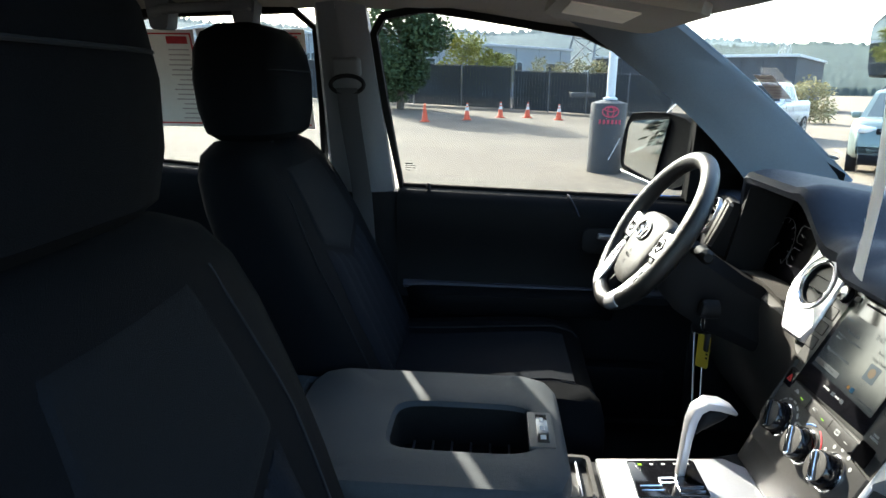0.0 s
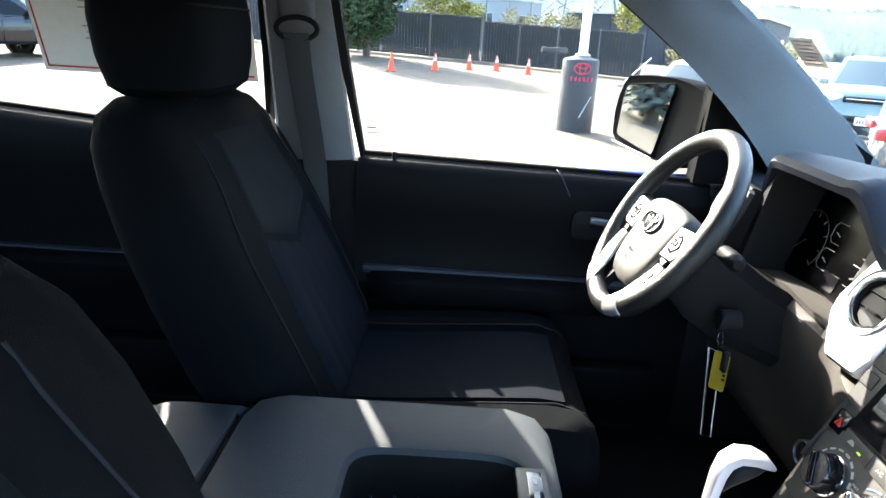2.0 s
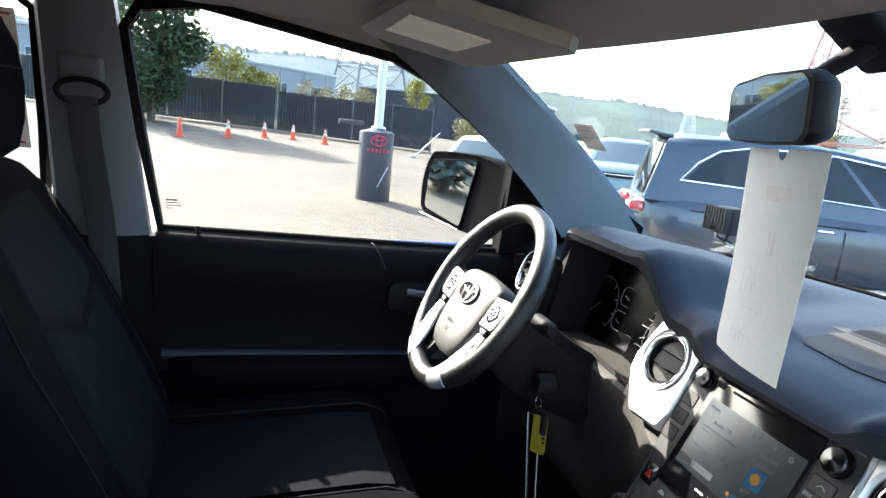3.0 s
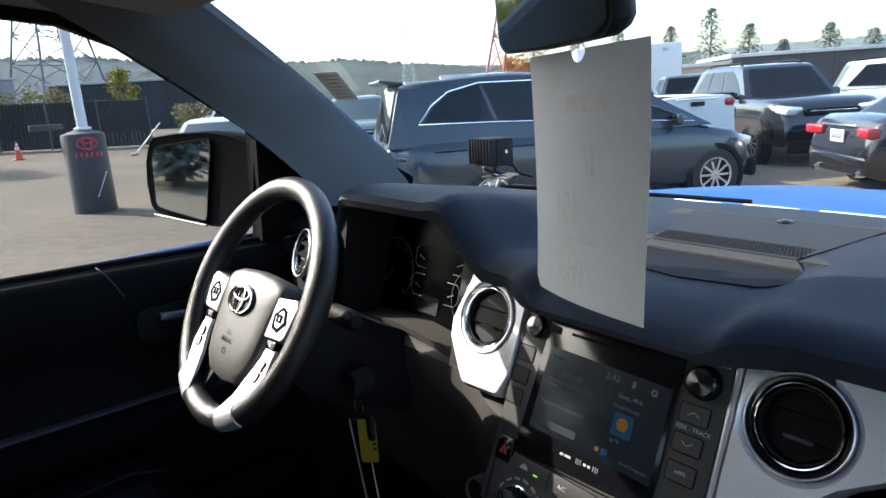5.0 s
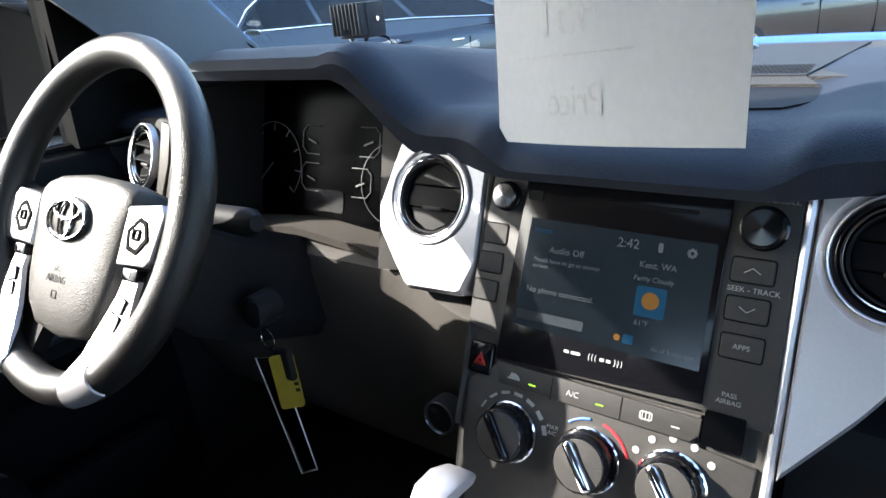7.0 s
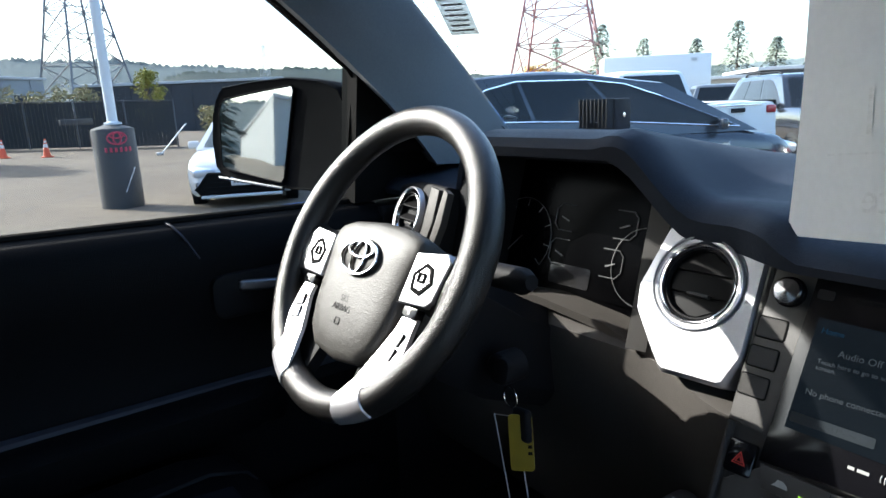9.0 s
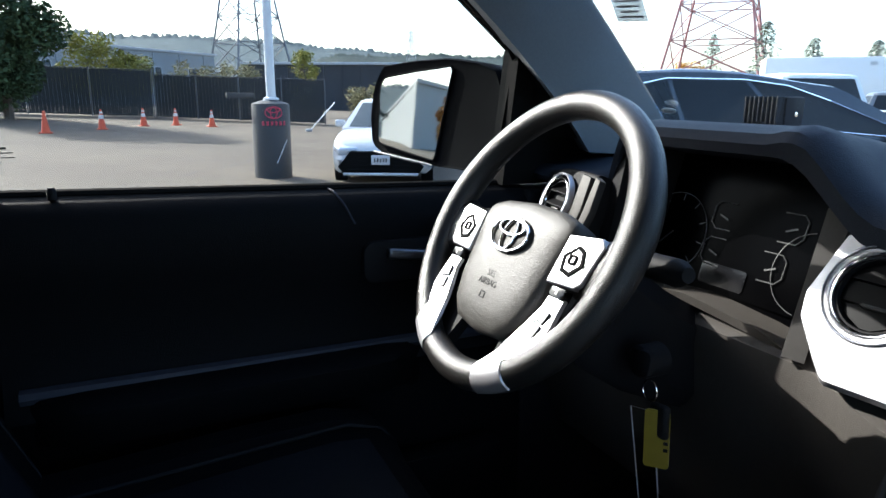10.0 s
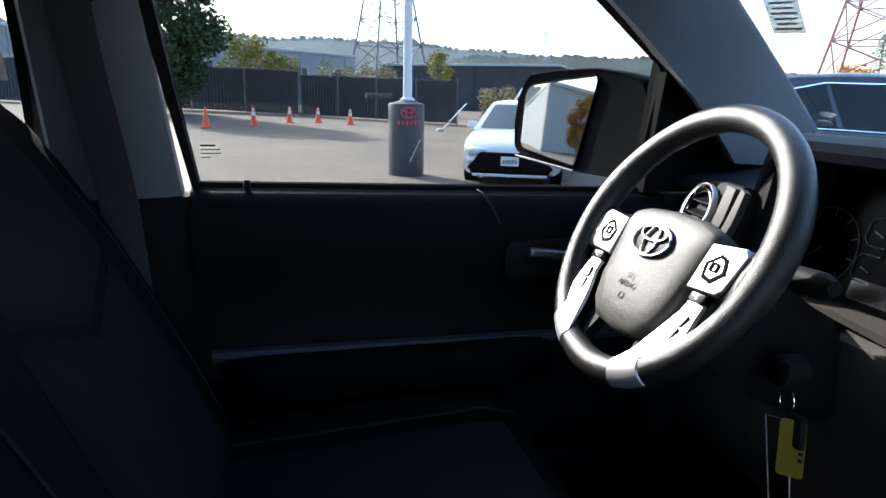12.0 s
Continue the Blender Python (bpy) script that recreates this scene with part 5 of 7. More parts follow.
# lever: a tall silver band that hooks forward, with a black grip below the hook
line = [(0.010, 0.915), (0.013, 0.96), (0.016, 1.005), (0.020, 1.04), (0.026, 1.060), (0.040, 1.071), (0.060, 1.070), (0.078, 1.063), (0.088, 1.056)]
half = [(0.007, 0.009), (0.0075, 0.010), (0.008, 0.011), (0.009, 0.013), (0.0095, 0.015), (0.009, 0.017), (0.008, 0.018), (0.006, 0.016), (0.003, 0.010)]
rings = []
for k, ((x, z), (a, b)) in enumerate(zip(line, half)):
    p, q = line[max(0, k - 1)], line[min(len(line) - 1, k + 1)]
    d = Vector((q[0] - p[0], 0, q[1] - p[1])).normalized()
    nn = Vector((-d.z, 0, d.x))
    c = G0 @ Vector((x, 0.030, z))
    ring = []
    for j in range(12):
        t = 2 * math.pi * j / 12
        u, v = math.cos(t), math.sin(t)
        ring.append(c + nn * (a * math.copysign(abs(u) ** 0.6, u)) + Vector((0, b * math.copysign(abs(v) ** 0.6, v), 0)))
    rings.append(ring)
part("lever", loft(B(), rings), M_SILVER, gs, "tall satin silver lever that hooks forward")
rings = []
for x, z, a, b in ((0.028, 1.020, 0.004, 0.006), (0.034, 1.036, 0.010, 0.012), (0.046, 1.050, 0.016, 0.015), (0.062, 1.058, 0.014, 0.014), (0.076, 1.060, 0.005, 0.008)):
    c = G0 @ Vector((x, 0.030, z))
    rings.append([c + Vector((a * 0.5 * math.cos(2 * math.pi * j / 12), b * math.sin(2 * math.pi * j / 12), -a * 0.8 * math.cos(2 * math.pi * j / 12) - 0.004)) for j in range(12)])
part("grip", loft(B(), rings), M_BLACK, gs, "black grip under the hook")
part("lever_boot", lathe(B(), G0 @ at(0.011, 0.030, 0.918), [(0.030, 0.0), (0.026, 0.008), (0.014, 0.014), (0.010, 0.016)], 24, close=False), M_RUBBER, gs)
# cup tray behind the gear plate
ct = thing("console_tray", (-0.17, YC, 0.9), "grey plastic open tray with a ribbed floor", "tray")
part("rim", ringplate(B(), at(0.0, 0.07, 0.012), rrect(0.075, 0.13, 0.012, 4), rrect(0.06, 0.115, 0.01, 4), 0, 0.016), M_LOWER, ct)
part("floor", bx(B(), at(0.0, 0.07, 0.008), 0.062, 0.118, 0.006), M_STACK, ct)
for k in range(2):
    part("rib", bx(B(), at(-0.008 + 0.02 * k, 0.07, 0.017), 0.003, 0.11, 0.012, 0.001), M_SILVER, ct)


# ---- seats ----
def seat(name, label, loc, k=1.0, hk=1.17):
    t = thing(name, loc, label, "car seat", "front seats")
    x_low, x_lean = (-0.085, 0.245) if k > 1 else (-0.13, 0.16)
    # backrest: rings up a leaning line; local x forward, z up from the floor at the hip
    def body_ring(z, w, th, xo, dish=0.02):
        pts = []
        for i in range(28):
            a = 2 * math.pi * i / 28
            c, s = math.cos(a), math.sin(a)
            px = th * (abs(c) ** 0.7) * (1 if c > 0 else -1)
            py = w * (abs(s) ** 0.6) * (1 if s > 0 else -1)
            if c > 0:
                px -= dish * (1 - (abs(py) / w) ** 2)
            pts.append((xo + px, py, z))
        return pts

    rings = []
    back = ((0.0, 0.245, 0.08), (0.08, 0.265, 0.10), (0.25, 0.285, 0.10), (0.45, 0.29, 0.095), (0.62, 0.285, 0.09), (0.78, 0.27, 0.082), (0.88, 0.25, 0.074), (0.95, 0.215, 0.062), (0.985, 0.16, 0.048), (1.0, 0.10, 0.02))
    for f, w, th in back:
        z = 0.30 + 0.55 * f
        rings.append(body_ring(z, w * (1 + (k - 1) * 0.6), th * k, x_low - x_lean * f, 0.028 * (1 - f * 0.5)))
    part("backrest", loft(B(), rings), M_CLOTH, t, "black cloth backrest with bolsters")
    # centre panels and seams laid on the backrest
    def surf(f, y, lift=0.0):
        f = min(max(f, 0.0), 0.98)
        g = [r for r in back if r[0] <= f][-1]
        h = [r for r in back if r[0] > f][0]
        e = (f - g[0]) / (h[0] - g[0])
        w, th = (g[1] + (h[1] - g[1]) * e) * (1 + (k - 1) * 0.6), (g[2] + (h[2] - g[2]) * e) * k
        n = min(abs(y) / w, 0.999)
        x = x_low - x_lean * f + th * math.sqrt(1 - n ** (2 / 0.6)) ** 0.7 - 0.028 * (1 - f * 0.5) * (1 - n * n)
        return (x + lift, y, 0.30 + 0.55 * f)

    def panel(nm, low, high, width, mat_, lab, rib):
        rows = []
        for v in range(13):
            row = []
            for u in range(-16, 17):
                e = 1 - abs(u) / 16
                f = low(e) + (high(e) - low(e)) * v / 12
                edge = 0.006 * (abs(u) == 16 or v in (0, 12))
                row.append(surf(f, width(f) * k * u / 16, 0.004 - edge + rib * abs(math.sin(math.pi * u / 5))))
            rows.append(row)
        return part(nm, sheet(B(), rows, 0.010, (-1, 0, 0)), mat_, t, lab)
    panel("upper_insert", lambda e: 0.615 - 0.09 * e, lambda e: 0.90, lambda f: 0.128 - 0.03 * smooth(0.6, 0.95, f), M_CLOTH3, "smooth dark insert at the shoulders", 0.0)
    panel("lower_insert", lambda e: 0.06, lambda e: 0.60 - 0.09 * e, lambda f: 0.142 - 0.014 * smooth(0.35, 0.6, f), M_CLOTH2, "quilted blue-black insert", 0.004)
    for s in (-1, 1):
        part("seam", tube(B(), [surf(0.04 + 0.86 * i / 15, s * k * (0.19 - 0.04 * smooth(0.55, 0.9, 0.04 + 0.86 * i / 15))) for i in range(16)], 0.0018, 6), M_PIPING, t)
    # headrest
    rings = []
    for f, w, th in ((0.0, 0.130, 0.05), (0.06, 0.150, 0.063), (0.25, 0.157, 0.071), (0.5, 0.158, 0.074), (0.75, 0.15, 0.07), (0.9, 0.128, 0.06), (0.97, 0.095, 0.042), (1.0, 0.045, 0.018)):
        rings.append(body_ring(0.846 + 0.234 * f, w * (1 + (hk - 1) * 0.6), th * hk * hk, -0.30 - 0.012 * f - 0.10 * (hk - 1), 0.006))
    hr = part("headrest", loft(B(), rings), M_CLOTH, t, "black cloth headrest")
    part("headrest_seam", tube(B(), [(x - 0.002, y * 0.94, z) for x, y, z in body_ring(0.985, 0.158 * (1 + (hk - 1) * 0.6), 0.075 * hk * hk, -0.306 - 0.10 * (hk - 1), 0.006)], 0.0022, 6, around=True), M_PIPING, hr)
    for s in (-1, 1):
        part("headrest_post", tube(B(), [(-0.29, s * 0.06, 0.80), (-0.297, s * 0.06, 0.90)], 0.006, 10), M_CHROME, t, "chrome post")
        part("post_sleeve", lathe(B(), at(-0.288, s * 0.06, 0.838), [(0.014, 0), (0.014, 0.012), (0.009, 0.016), (0.007, 0.016)], 16), M_BLACK, t)
    # cushion
    rings = []
    for x, w, z0, z1 in ((-0.15, 0.23, 0.17, 0.30), (-0.10, 0.25, 0.15, 0.345), (0.05, 0.26, 0.14, 0.35), (0.22, 0.262, 0.14, 0.36), (0.34, 0.258, 0.15, 0.365), (0.40, 0.25, 0.17, 0.355), (0.43, 0.235, 0.2, 0.325), (0.44, 0.20, 0.23, 0.29)):
        ring = []
        for u, v in ((-0.85, 0), (-1, 0.25), (-1, 0.75), (-0.9, 1.0), (-0.68, 1.04), (-0.55, 0.93), (0, 0.90), (0.55, 0.93), (0.68, 1.04), (0.9, 1.0), (1, 0.75), (1, 0.25), (0.85, 0)):
            ring.append((x, u * w, z0 + (z1 - z0) * v))
        rings.append(ring)
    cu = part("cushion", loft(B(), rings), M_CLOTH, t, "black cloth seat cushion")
    rows = [[(x, 0.135 * u / 3, z) for u in range(-3, 4)] for x, z in ((-0.06, 0.328), (0.08, 0.334), (0.22, 0.345), (0.33, 0.352), (0.38, 0.347))]
    part("cushion_insert", sheet(B(), rows, 0.01, (0, 0, 1)), M_CLOTH2, cu)
    for s in (-1, 1):
        part("cushion_seam", tube(B(), [(x, s * 0.162, z) for x, z in ((-0.05, 0.345), (0.1, 0.352), (0.25, 0.362), (0.36, 0.368), (0.41, 0.352), (0.432, 0.32))], 0.0025, 6), M_PIPING, cu)
    part("side_shield", bx(B(), at(0.1, 0.255, 0.14), 0.5, 0.03, 0.13, 0.012), M_BLACK, t)
    part("side_shield", bx(B(), at(0.1, -0.255, 0.14), 0.5, 0.03, 0.13, 0.012), M_BLACK, t)
    part("seat_base", bx(B(), at(0.1, 0, 0.08), 0.46, 0.42, 0.16, 0.02), M_BLACK, t)
    return t


seat("driver_seat", "black cloth driver seat with blue-black quilted insert and headrest", (-0.515, 0.44, 0.61), 1.17)
seat("passenger_seat", "black cloth passenger seat with blue-black quilted insert and headrest", (-0.37, 2 * YC - 0.45, 0.61))

# ---- mirror, paper, visors, stickers ----
rv = thing("rear_view_mirror", (0.21, 0.0, 1.63), "black rear-view mirror on a windscreen stalk", "mirror")
mx = Vector((0.10, 0.26, 0)).normalized()
FM = fr((0.0, 0.0, 0.0), -mx, (-0.04, 0.0, 1), (0, 0, 0))
zx = Vector((-mx.x, -mx.y, 0)).cross(Vector((0, 0, 1))).normalized()
FM = fr((0, 0, 0), -mx, (0, 0, 1), zx)
FM = FM @ pose(0, 0, 0, 4, 0, 0)
sh = [(-0.125, 0.028), (-0.11, 0.04), (0.0, 0.046), (0.11, 0.042), (0.128, 0.03), (0.128, -0.025), (0.115, -0.038), (0.0, -0.04), (-0.11, -0.037), (-0.125, -0.025)]
rings = []
o = resample(sh, 48)
for sc, z in ((0.55, -0.04), (0.85, -0.03), (0.98, -0.012), (1.0, 0.0), (0.985, 0.006), (0.93, 0.006)):
    rings.append([FM @ Vector((p.x * sc, p.y * sc, z)) for p in o])
part("shell", loft(B(), rings), M_BLACK, rv)
part("mirror_glass", prism(B(), FM, [(p.x * 0.93, p.y * 0.90) for p in o], 0.0062, 0.0072), M_MIRROR, rv)
part("stalk", tube(B(), [FM @ Vector((0, 0.01, -0.03)), FM @ Vector((0.0, 0.045, -0.055)), Vector((0.075, -0.06, 0.085))], [0.013, 0.011, 0.014], 12), M_BLACK, rv)
part("mount_cover", bx(B(), fr((0.075, -0.055, 0.095), (0.87, 0, -0.5), (0, 1, 0), (0.5, 0, 0.87)), 0.11, 0.08, 0.035, 0.012, 3), M_BLACK, rv)

pp = thing("hanging_sheet", (0.2025, -0.0415, 1.589), "white paper sheet hanging from the mirror, print showing through", "paper")


def on_sheet(u, t, off=0.0009):
    """A point of the hanging sheet: u across it, t down it."""
    bulge = 0.007 * math.sin(math.pi * u) * (0.3 + 0.9 * t) - 0.006 * math.sin(2.3 * t + 1.5 * u) + off
    k = (0.5 - u) * (0.93 + 0.07 * t)
    return Vector((0.125 * k - 0.897 * bulge, 0.253 * k + 0.443 * bulge, -0.002 - (0.283 - 0.040 * u) * t))


rows = []
us = sorted([k / 12 for k in range(13)] + [0.5 + 0.06 * math.cos(math.pi * k / 10) for k in range(11)])
for i in range(22):
    row = []
    for u in us:
        p = on_sheet(u, i / 21, 0.0)
        notch = 0.013 * math.sqrt(max(0.0, 1 - ((u - 0.5) / 0.06) ** 2))
        p.z = min(p.z, -0.002 - notch - 0.0004 * i)
        row.append(p)
    rows.append(row)
part("sheet", sheet(B(), rows, 0.0004, (1, 0, 0)), M_PAPER, pp)


def sheet_frame(u, t):
    o, dx, dy = on_sheet(u, t), on_sheet(u + 0.1, t) - on_sheet(u - 0.1, t), on_sheet(u, t - 0.1) - on_sheet(u, t + 0.1)
    x = dx.normalized()
    z = x.cross(dy).normalized()
    return fr(o, x, z.cross(x), z)


words("Price", sheet_frame(0.45, 0.87), 0.036, M_INK, pp, "show_through", depth=0.00005, mirrored=True)
words("451", sheet_frame(0.40, 0.62), 0.052, M_INK, pp, "show_through", depth=0.00005, mirrored=True)
part("show_through", bx(B(), sheet_frame(0.42, 0.735), 0.15, 0.0016, 0.0001), M_INK, pp)
part("show_through", bx(B(), sheet_frame(0.55, 0.20), 0.085, 0.018, 0.0001, 0.0), M_INKRED, pp)
for k in (0, 1):
    part("show_through", bx(B(), sheet_frame(0.56 + 0.06 * k, 0.42), 0.007, 0.028, 0.0001), M_INKRED, pp)

for s, nm in ((1, "driver"), (-1, "passenger")):
    vs = thing("sun_visor", (-0.02, YC + s * 0.38, 1.718), "grey cloth sun visor folded against the headliner", "sun visor", "sun visors")
    rows = []
    bx_ = B()
    pts = [(0.03, -0.2 * s), (0.02, 0.16 * s), (0.0, 0.2 * s), (-0.18, 0.19 * s), (-0.21, 0.12 * s), (-0.20, -0.18 * s), (-0.17, -0.21 * s), (0.01, -0.22 * s)]
    prism(bx_, at(0, 0, -0.02) @ pose(0, 0, 0, 0, 9, 0), pts if s > 0 else pts[::-1], -0.012, 0.010, 0.006, 3)
    part("panel", bx_, M_HEADLINER, vs)
    part("label_plate", bx(B(), at(-0.12, -0.03 * s, -0.0145) @ pose(0, 0, 0, 0, 9, 0), 0.12, 0.17, 0.003, 0.0), M_LABEL, vs, "pale label plate")
    part("hinge", tube(B(), [(0.022, -0.2 * s, -0.022), (0.012, 0.18 * s, -0.022)], 0.006, 8), M_TRIM, vs)

# sticker on the windscreen: printed lines as bars
stt = thing("windscreen_sticker", (0, 0, 0), "small printed paper permit stuck inside the windscreen", "sticker")


def shield_frame(s, q):
    o = shield_point(s, q, 0.004)
    dx = (shield_point(s, q - 0.05) - shield_point(s, q + 0.05)).normalized()
    dy = (shield_point(s + 0.05, q) - shield_point(s - 0.05, q)).normalized()
    z = dx.cross(dy).normalized()
    return fr(o, dx, z.cross(dx), z)


FT = shield_frame(0.550, 0.927)
part("paper", bx(B(), FT @ at(0, 0, 0.002), 0.050, 0.098, 0.0006), M_STICKER, stt)
for k in range(7):
    part("print_line", bx(B(), FT @ at(0, 0.038 - 0.0125 * k, 0.0027), 0.04 - 0.005 * (k % 3), 0.004, 0.0004), M_STICKERINK, stt)
# dotted black band at the windscreen's edge
verts, faces = [], []
for i in range(60):
    for j in range(3):
        c = shield_point(0.02 + 0.9 * i / 60, 0.975 - 0.02 * j, 0.002)
        b = len(verts)
        for k in range(6):
            a = k * math.pi / 3
            r = 0.0022 - 0.0005 * j
            verts.append(c + Vector((0, r * math.cos(a) * 0.8, 0)) + Vector((-0.85, 0, 0.5)) * r * math.sin(a))
        faces.append(tuple(range(b, b + 6)))
tagged(quadmesh("windscreen_dots", verts, faces, M_RUBBER, None, "black printed dots along the windscreen edge"), kind="structure")

ovt = thing("oval_tag", (0, 0, 0), "small white oval tag stuck on the windscreen edge", "sticker")
FO = shield_frame(0.156, 0.972)
part("tag", prism(B(), FO, oval(0.014, 0.009, 24), 0.001, 0.0018), M_WHITE, ovt)
part("tag_print", bx(B(), FO @ at(0, 0, 0.0021), 0.018, 0.0022, 0.0004), M_PRINT, ovt)
# posters on the rear door glass
for k, (x0, x1, z0, z1) in enumerate(((-1.285, -1.094, 1.45, 1.697), (-1.086, -0.806, 1.45, 1.70))):
    ps = thing("window_poster", (0, 0, 0), "white printed sheet with a red border on the rear door glass", "poster", "posters on the rear glass")

    def pt(x, z, off):
        return Vector((x, door_y(z) - off, z))

    def strip(nm, xa, xb, za, zb, off, mt):
        part(nm, slab(B(), [pt(xa, za, off), pt(xb, za, off), pt(xb, zb, off), pt(xa, zb, off)], (0, -0.0006, 0)), mt, ps)
    strip("paper", x0, x1, z0, z1, 0.003, M_POSTER)
    e = 0.008
    for xa, xb, za, zb in ((x0 + e, x1 - e, z1 - e - 0.004, z1 - e), (x0 + e, x1 - e, z0 + e, z0 + e + 0.004), (x0 + e, x0 + e + 0.004, z0 + e, z1 - e), (x1 - e - 0.004, x1 - e, z0 + e, z1 - e)):
        if k == 0 or xb < x1 - 0.012 or zb - za < 0.01:
            strip("border", xa, xb, za, zb, 0.004, M_RED)
    strip("heading", x1 - 0.075, x1 - 0.02, z1 - 0.034, z1 - 0.016, 0.0042, M_RED)
    random.seed(5 + k)
    for i in range(15):
        zz = z1 - 0.05 - i * 0.0125
        w = random.uniform(0.04, 0.062)
        strip("print_line", x1 - 0.02 - w, x1 - 0.02, zz, zz + 0.003, 0.0042, M_POSTERINK)
        if i < 4:
            strip("print_line", x0 + 0.02, x0 + 0.02 + w * 0.9, zz, zz + 0.003, 0.0042, M_POSTERINK)

# ---- outside parts of the truck ----
M_MIRSHELL = pm("mirror_shell_plastic", (0.0035, 0.0035, 0.004), 0.7, var=0.15, spec=0.02)
M_GALVLIP = pm("grey_plastic_edge", (0.10, 0.10, 0.105), 0.4, var=0.2)
mt = thing("door_mirror", (0.22, 0.95, 1.28), "large black door mirror housing with a mirror glass", "mirror")
MN = Vector((-0.95, -0.305, 0.05)).normalized()
MX = Vector((0, 0, 1)).cross(MN).normalized()      # towards the cab
MX = -MX if MX.y > 0 else MX
FMM = fr(Vector((0.146, 1.093, 1.392)) - Vector((0.22, 0.95, 1.28)), MX, MN.cross(MX).normalized(), MN)
mo = [(-0.101, 0.045), (-0.098, 0.062), (-0.082, 0.077), (0.02, 0.087), (0.126, 0.095), (0.130, 0.088), (0.088, -0.088), (0.080, -0.092), (-0.01, -0.080), (-0.096, -0.067), (-0.104, -0.055)]
mout = resample(mo, 60)
mho = resample([(-0.141, -0.01), (-0.134, 0.045), (-0.115, 0.085), (-0.094, 0.103), (0.0, 0.110), (0.113, 0.112), (0.20, 0.101), (0.245, 0.085), (0.262, 0.055), (0.262, -0.02), (0.24, -0.085), (0.19, -0.105), (0.082, -0.104), (0.0, -0.096), (-0.115, -0.083), (-0.134, -0.065)], 60)
rings = []
for sc, z in ((0.5, -0.14), (0.82, -0.115), (0.98, -0.06), (1.0, -0.015), (0.995, 0.002), (0.97, 0.008), (0.93, 0.006)):
    rings.append([FMM @ Vector(((p.x - 0.06) * sc + 0.06, p.y * sc, z)) for p in mho])
part("housing", loft(B(), rings, caps=True), M_MIRSHELL, mt)
part("mirror_glass", prism(B(), FMM, [(p.x, p.y) for p in mout], 0.009, 0.011), M_MIRROR, mt)
part("glass_edge", tube(B(), [FMM @ Vector((p.x, p.y, 0.010)) for p in mout], 0.0025, 6, around=True), M_MIRSHELL, mt)
part("lower_lip", tube(B(), [FMM @ Vector((-0.12 + 0.2 * k / 8, -0.086 - 0.016 * k / 8, 0.008)) for k in range(9)], 0.003, 6), M_GALVLIP, mt, "thin paler lower edge")
arm = [(FMM @ Vector((0.22, -0.01, -0.06)), 0.07, 0.035), (Vector((0.045, -0.11, 0.085)), 0.07, 0.045), (Vector((0.06, -0.14, 0.08)), 0.075, 0.055)]
rings = []
for c, h, d in arm:
    rings.append([c + Vector((d * math.cos(2 * math.pi * k / 14), 0, h * math.sin(2 * math.pi * k / 14))) for k in range(14)])
part("arm", loft(B(), rings), M_MIRSHELL, mt)

hood = thing("truck_bonnet", (1.5, YC, 1.25), "bright blue painted truck bonnet", "bonnet")
rows = []
for i in range(19):
    t = i / 18
    row = []
    for j in range(-12, 13):
        q = j / 12
        x = 0.93 - 0.24 * q * q + (2.05 - 0.93) * t
        z = 1.296 - 0.16 * t * t - 0.05 * q ** 4 - 0.012 * q * q + 0.006 * smooth(0.25, 0.35, abs(q)) * (1 - smooth(0.75, 0.95, abs(q))) * smooth(0, 0.15, t)
        row.append((x - 1.5, YC + q * 0.80 - YC, z - 1.25))
    rows.append(row)
part("panel", sheet(B(), rows, 0.02, (0, 0, -1)), M_BLUE, hood)
cw = thing("cowl", (0.9, YC, 1.268), "black plastic cowl with white bars for sun glints below the windscreen", "cowl")
rows = []
for j in range(-12, 13):
    q = j / 12
    xb = 0.915 - 0.29 * q * q
    rows.append([(xb - 0.9, q * 0.82, 0.028 + 0.03 * q * q), (xb - 0.9 + 0.03, q * 0.82, 0.02 + 0.025 * q * q), (xb - 0.9 + 0.06, q * 0.82, 0.006)])
part("panel", sheet(B(), rows, 0.008, (0, 0, -1)), M_BLACK, cw)
# white bars stand in for sunlit, reflecting pieces of the lower seal
for q in [k / 6 for k in range(-5, 6)]:
    x = 0.918 - 0.29 * q * q
    part("glint_strip", bx(B(), at(x - 0.9 + 0.006, q * 0.82, 0.032 + 0.03 * q * q), 0.014, 0.105, 0.006, 0.002), M_WHITE, cw)
for y0, y1 in ((0.60, 0.10), (-0.34, -0.76)):
    wp = thing("wiper", (0.9, (y0 + y1) / 2, 1.306), "black windscreen wiper at rest", "wiper", "wipers")
    def wx(y):
        q = (y - YC) / 0.84
        return 0.885 - 0.29 * q * q
    ym = (y0 + y1) / 2
    part("blade", tube(B(), [(wx(y0 + (y1 - y0) * k / 8) - 0.9 - 0.006, y0 + (y1 - y0) * k / 8 - ym, 0.012 + 0.03 * ((y0 + (y1 - y0) * k / 8 - YC) / 0.84) ** 2) for k in range(9)], 0.0042, 8), M_RUBBER, wp)
    part("arm", tube(B(), [(wx(y0) + 0.05 - 0.9, y0 - ym + 0.02, -0.004), (wx(ym) - 0.9 + 0.010, 0, 0.014)], [0.008, 0.004], 8), M_BLACK, wp)
for s in (-1, 1):
    setting("wing_panel", bx(B(), at(1.35, YC + s * 0.90, 0.84), 1.5, 0.16, 0.54, 0.06, 4), M_BLUE, "blue painted front wing")
setting("nose_panel", bx(B(), at(2.12, YC, 0.80), 0.16, 1.9, 0.60, 0.06, 3), M_BLUE, "blue painted nose")
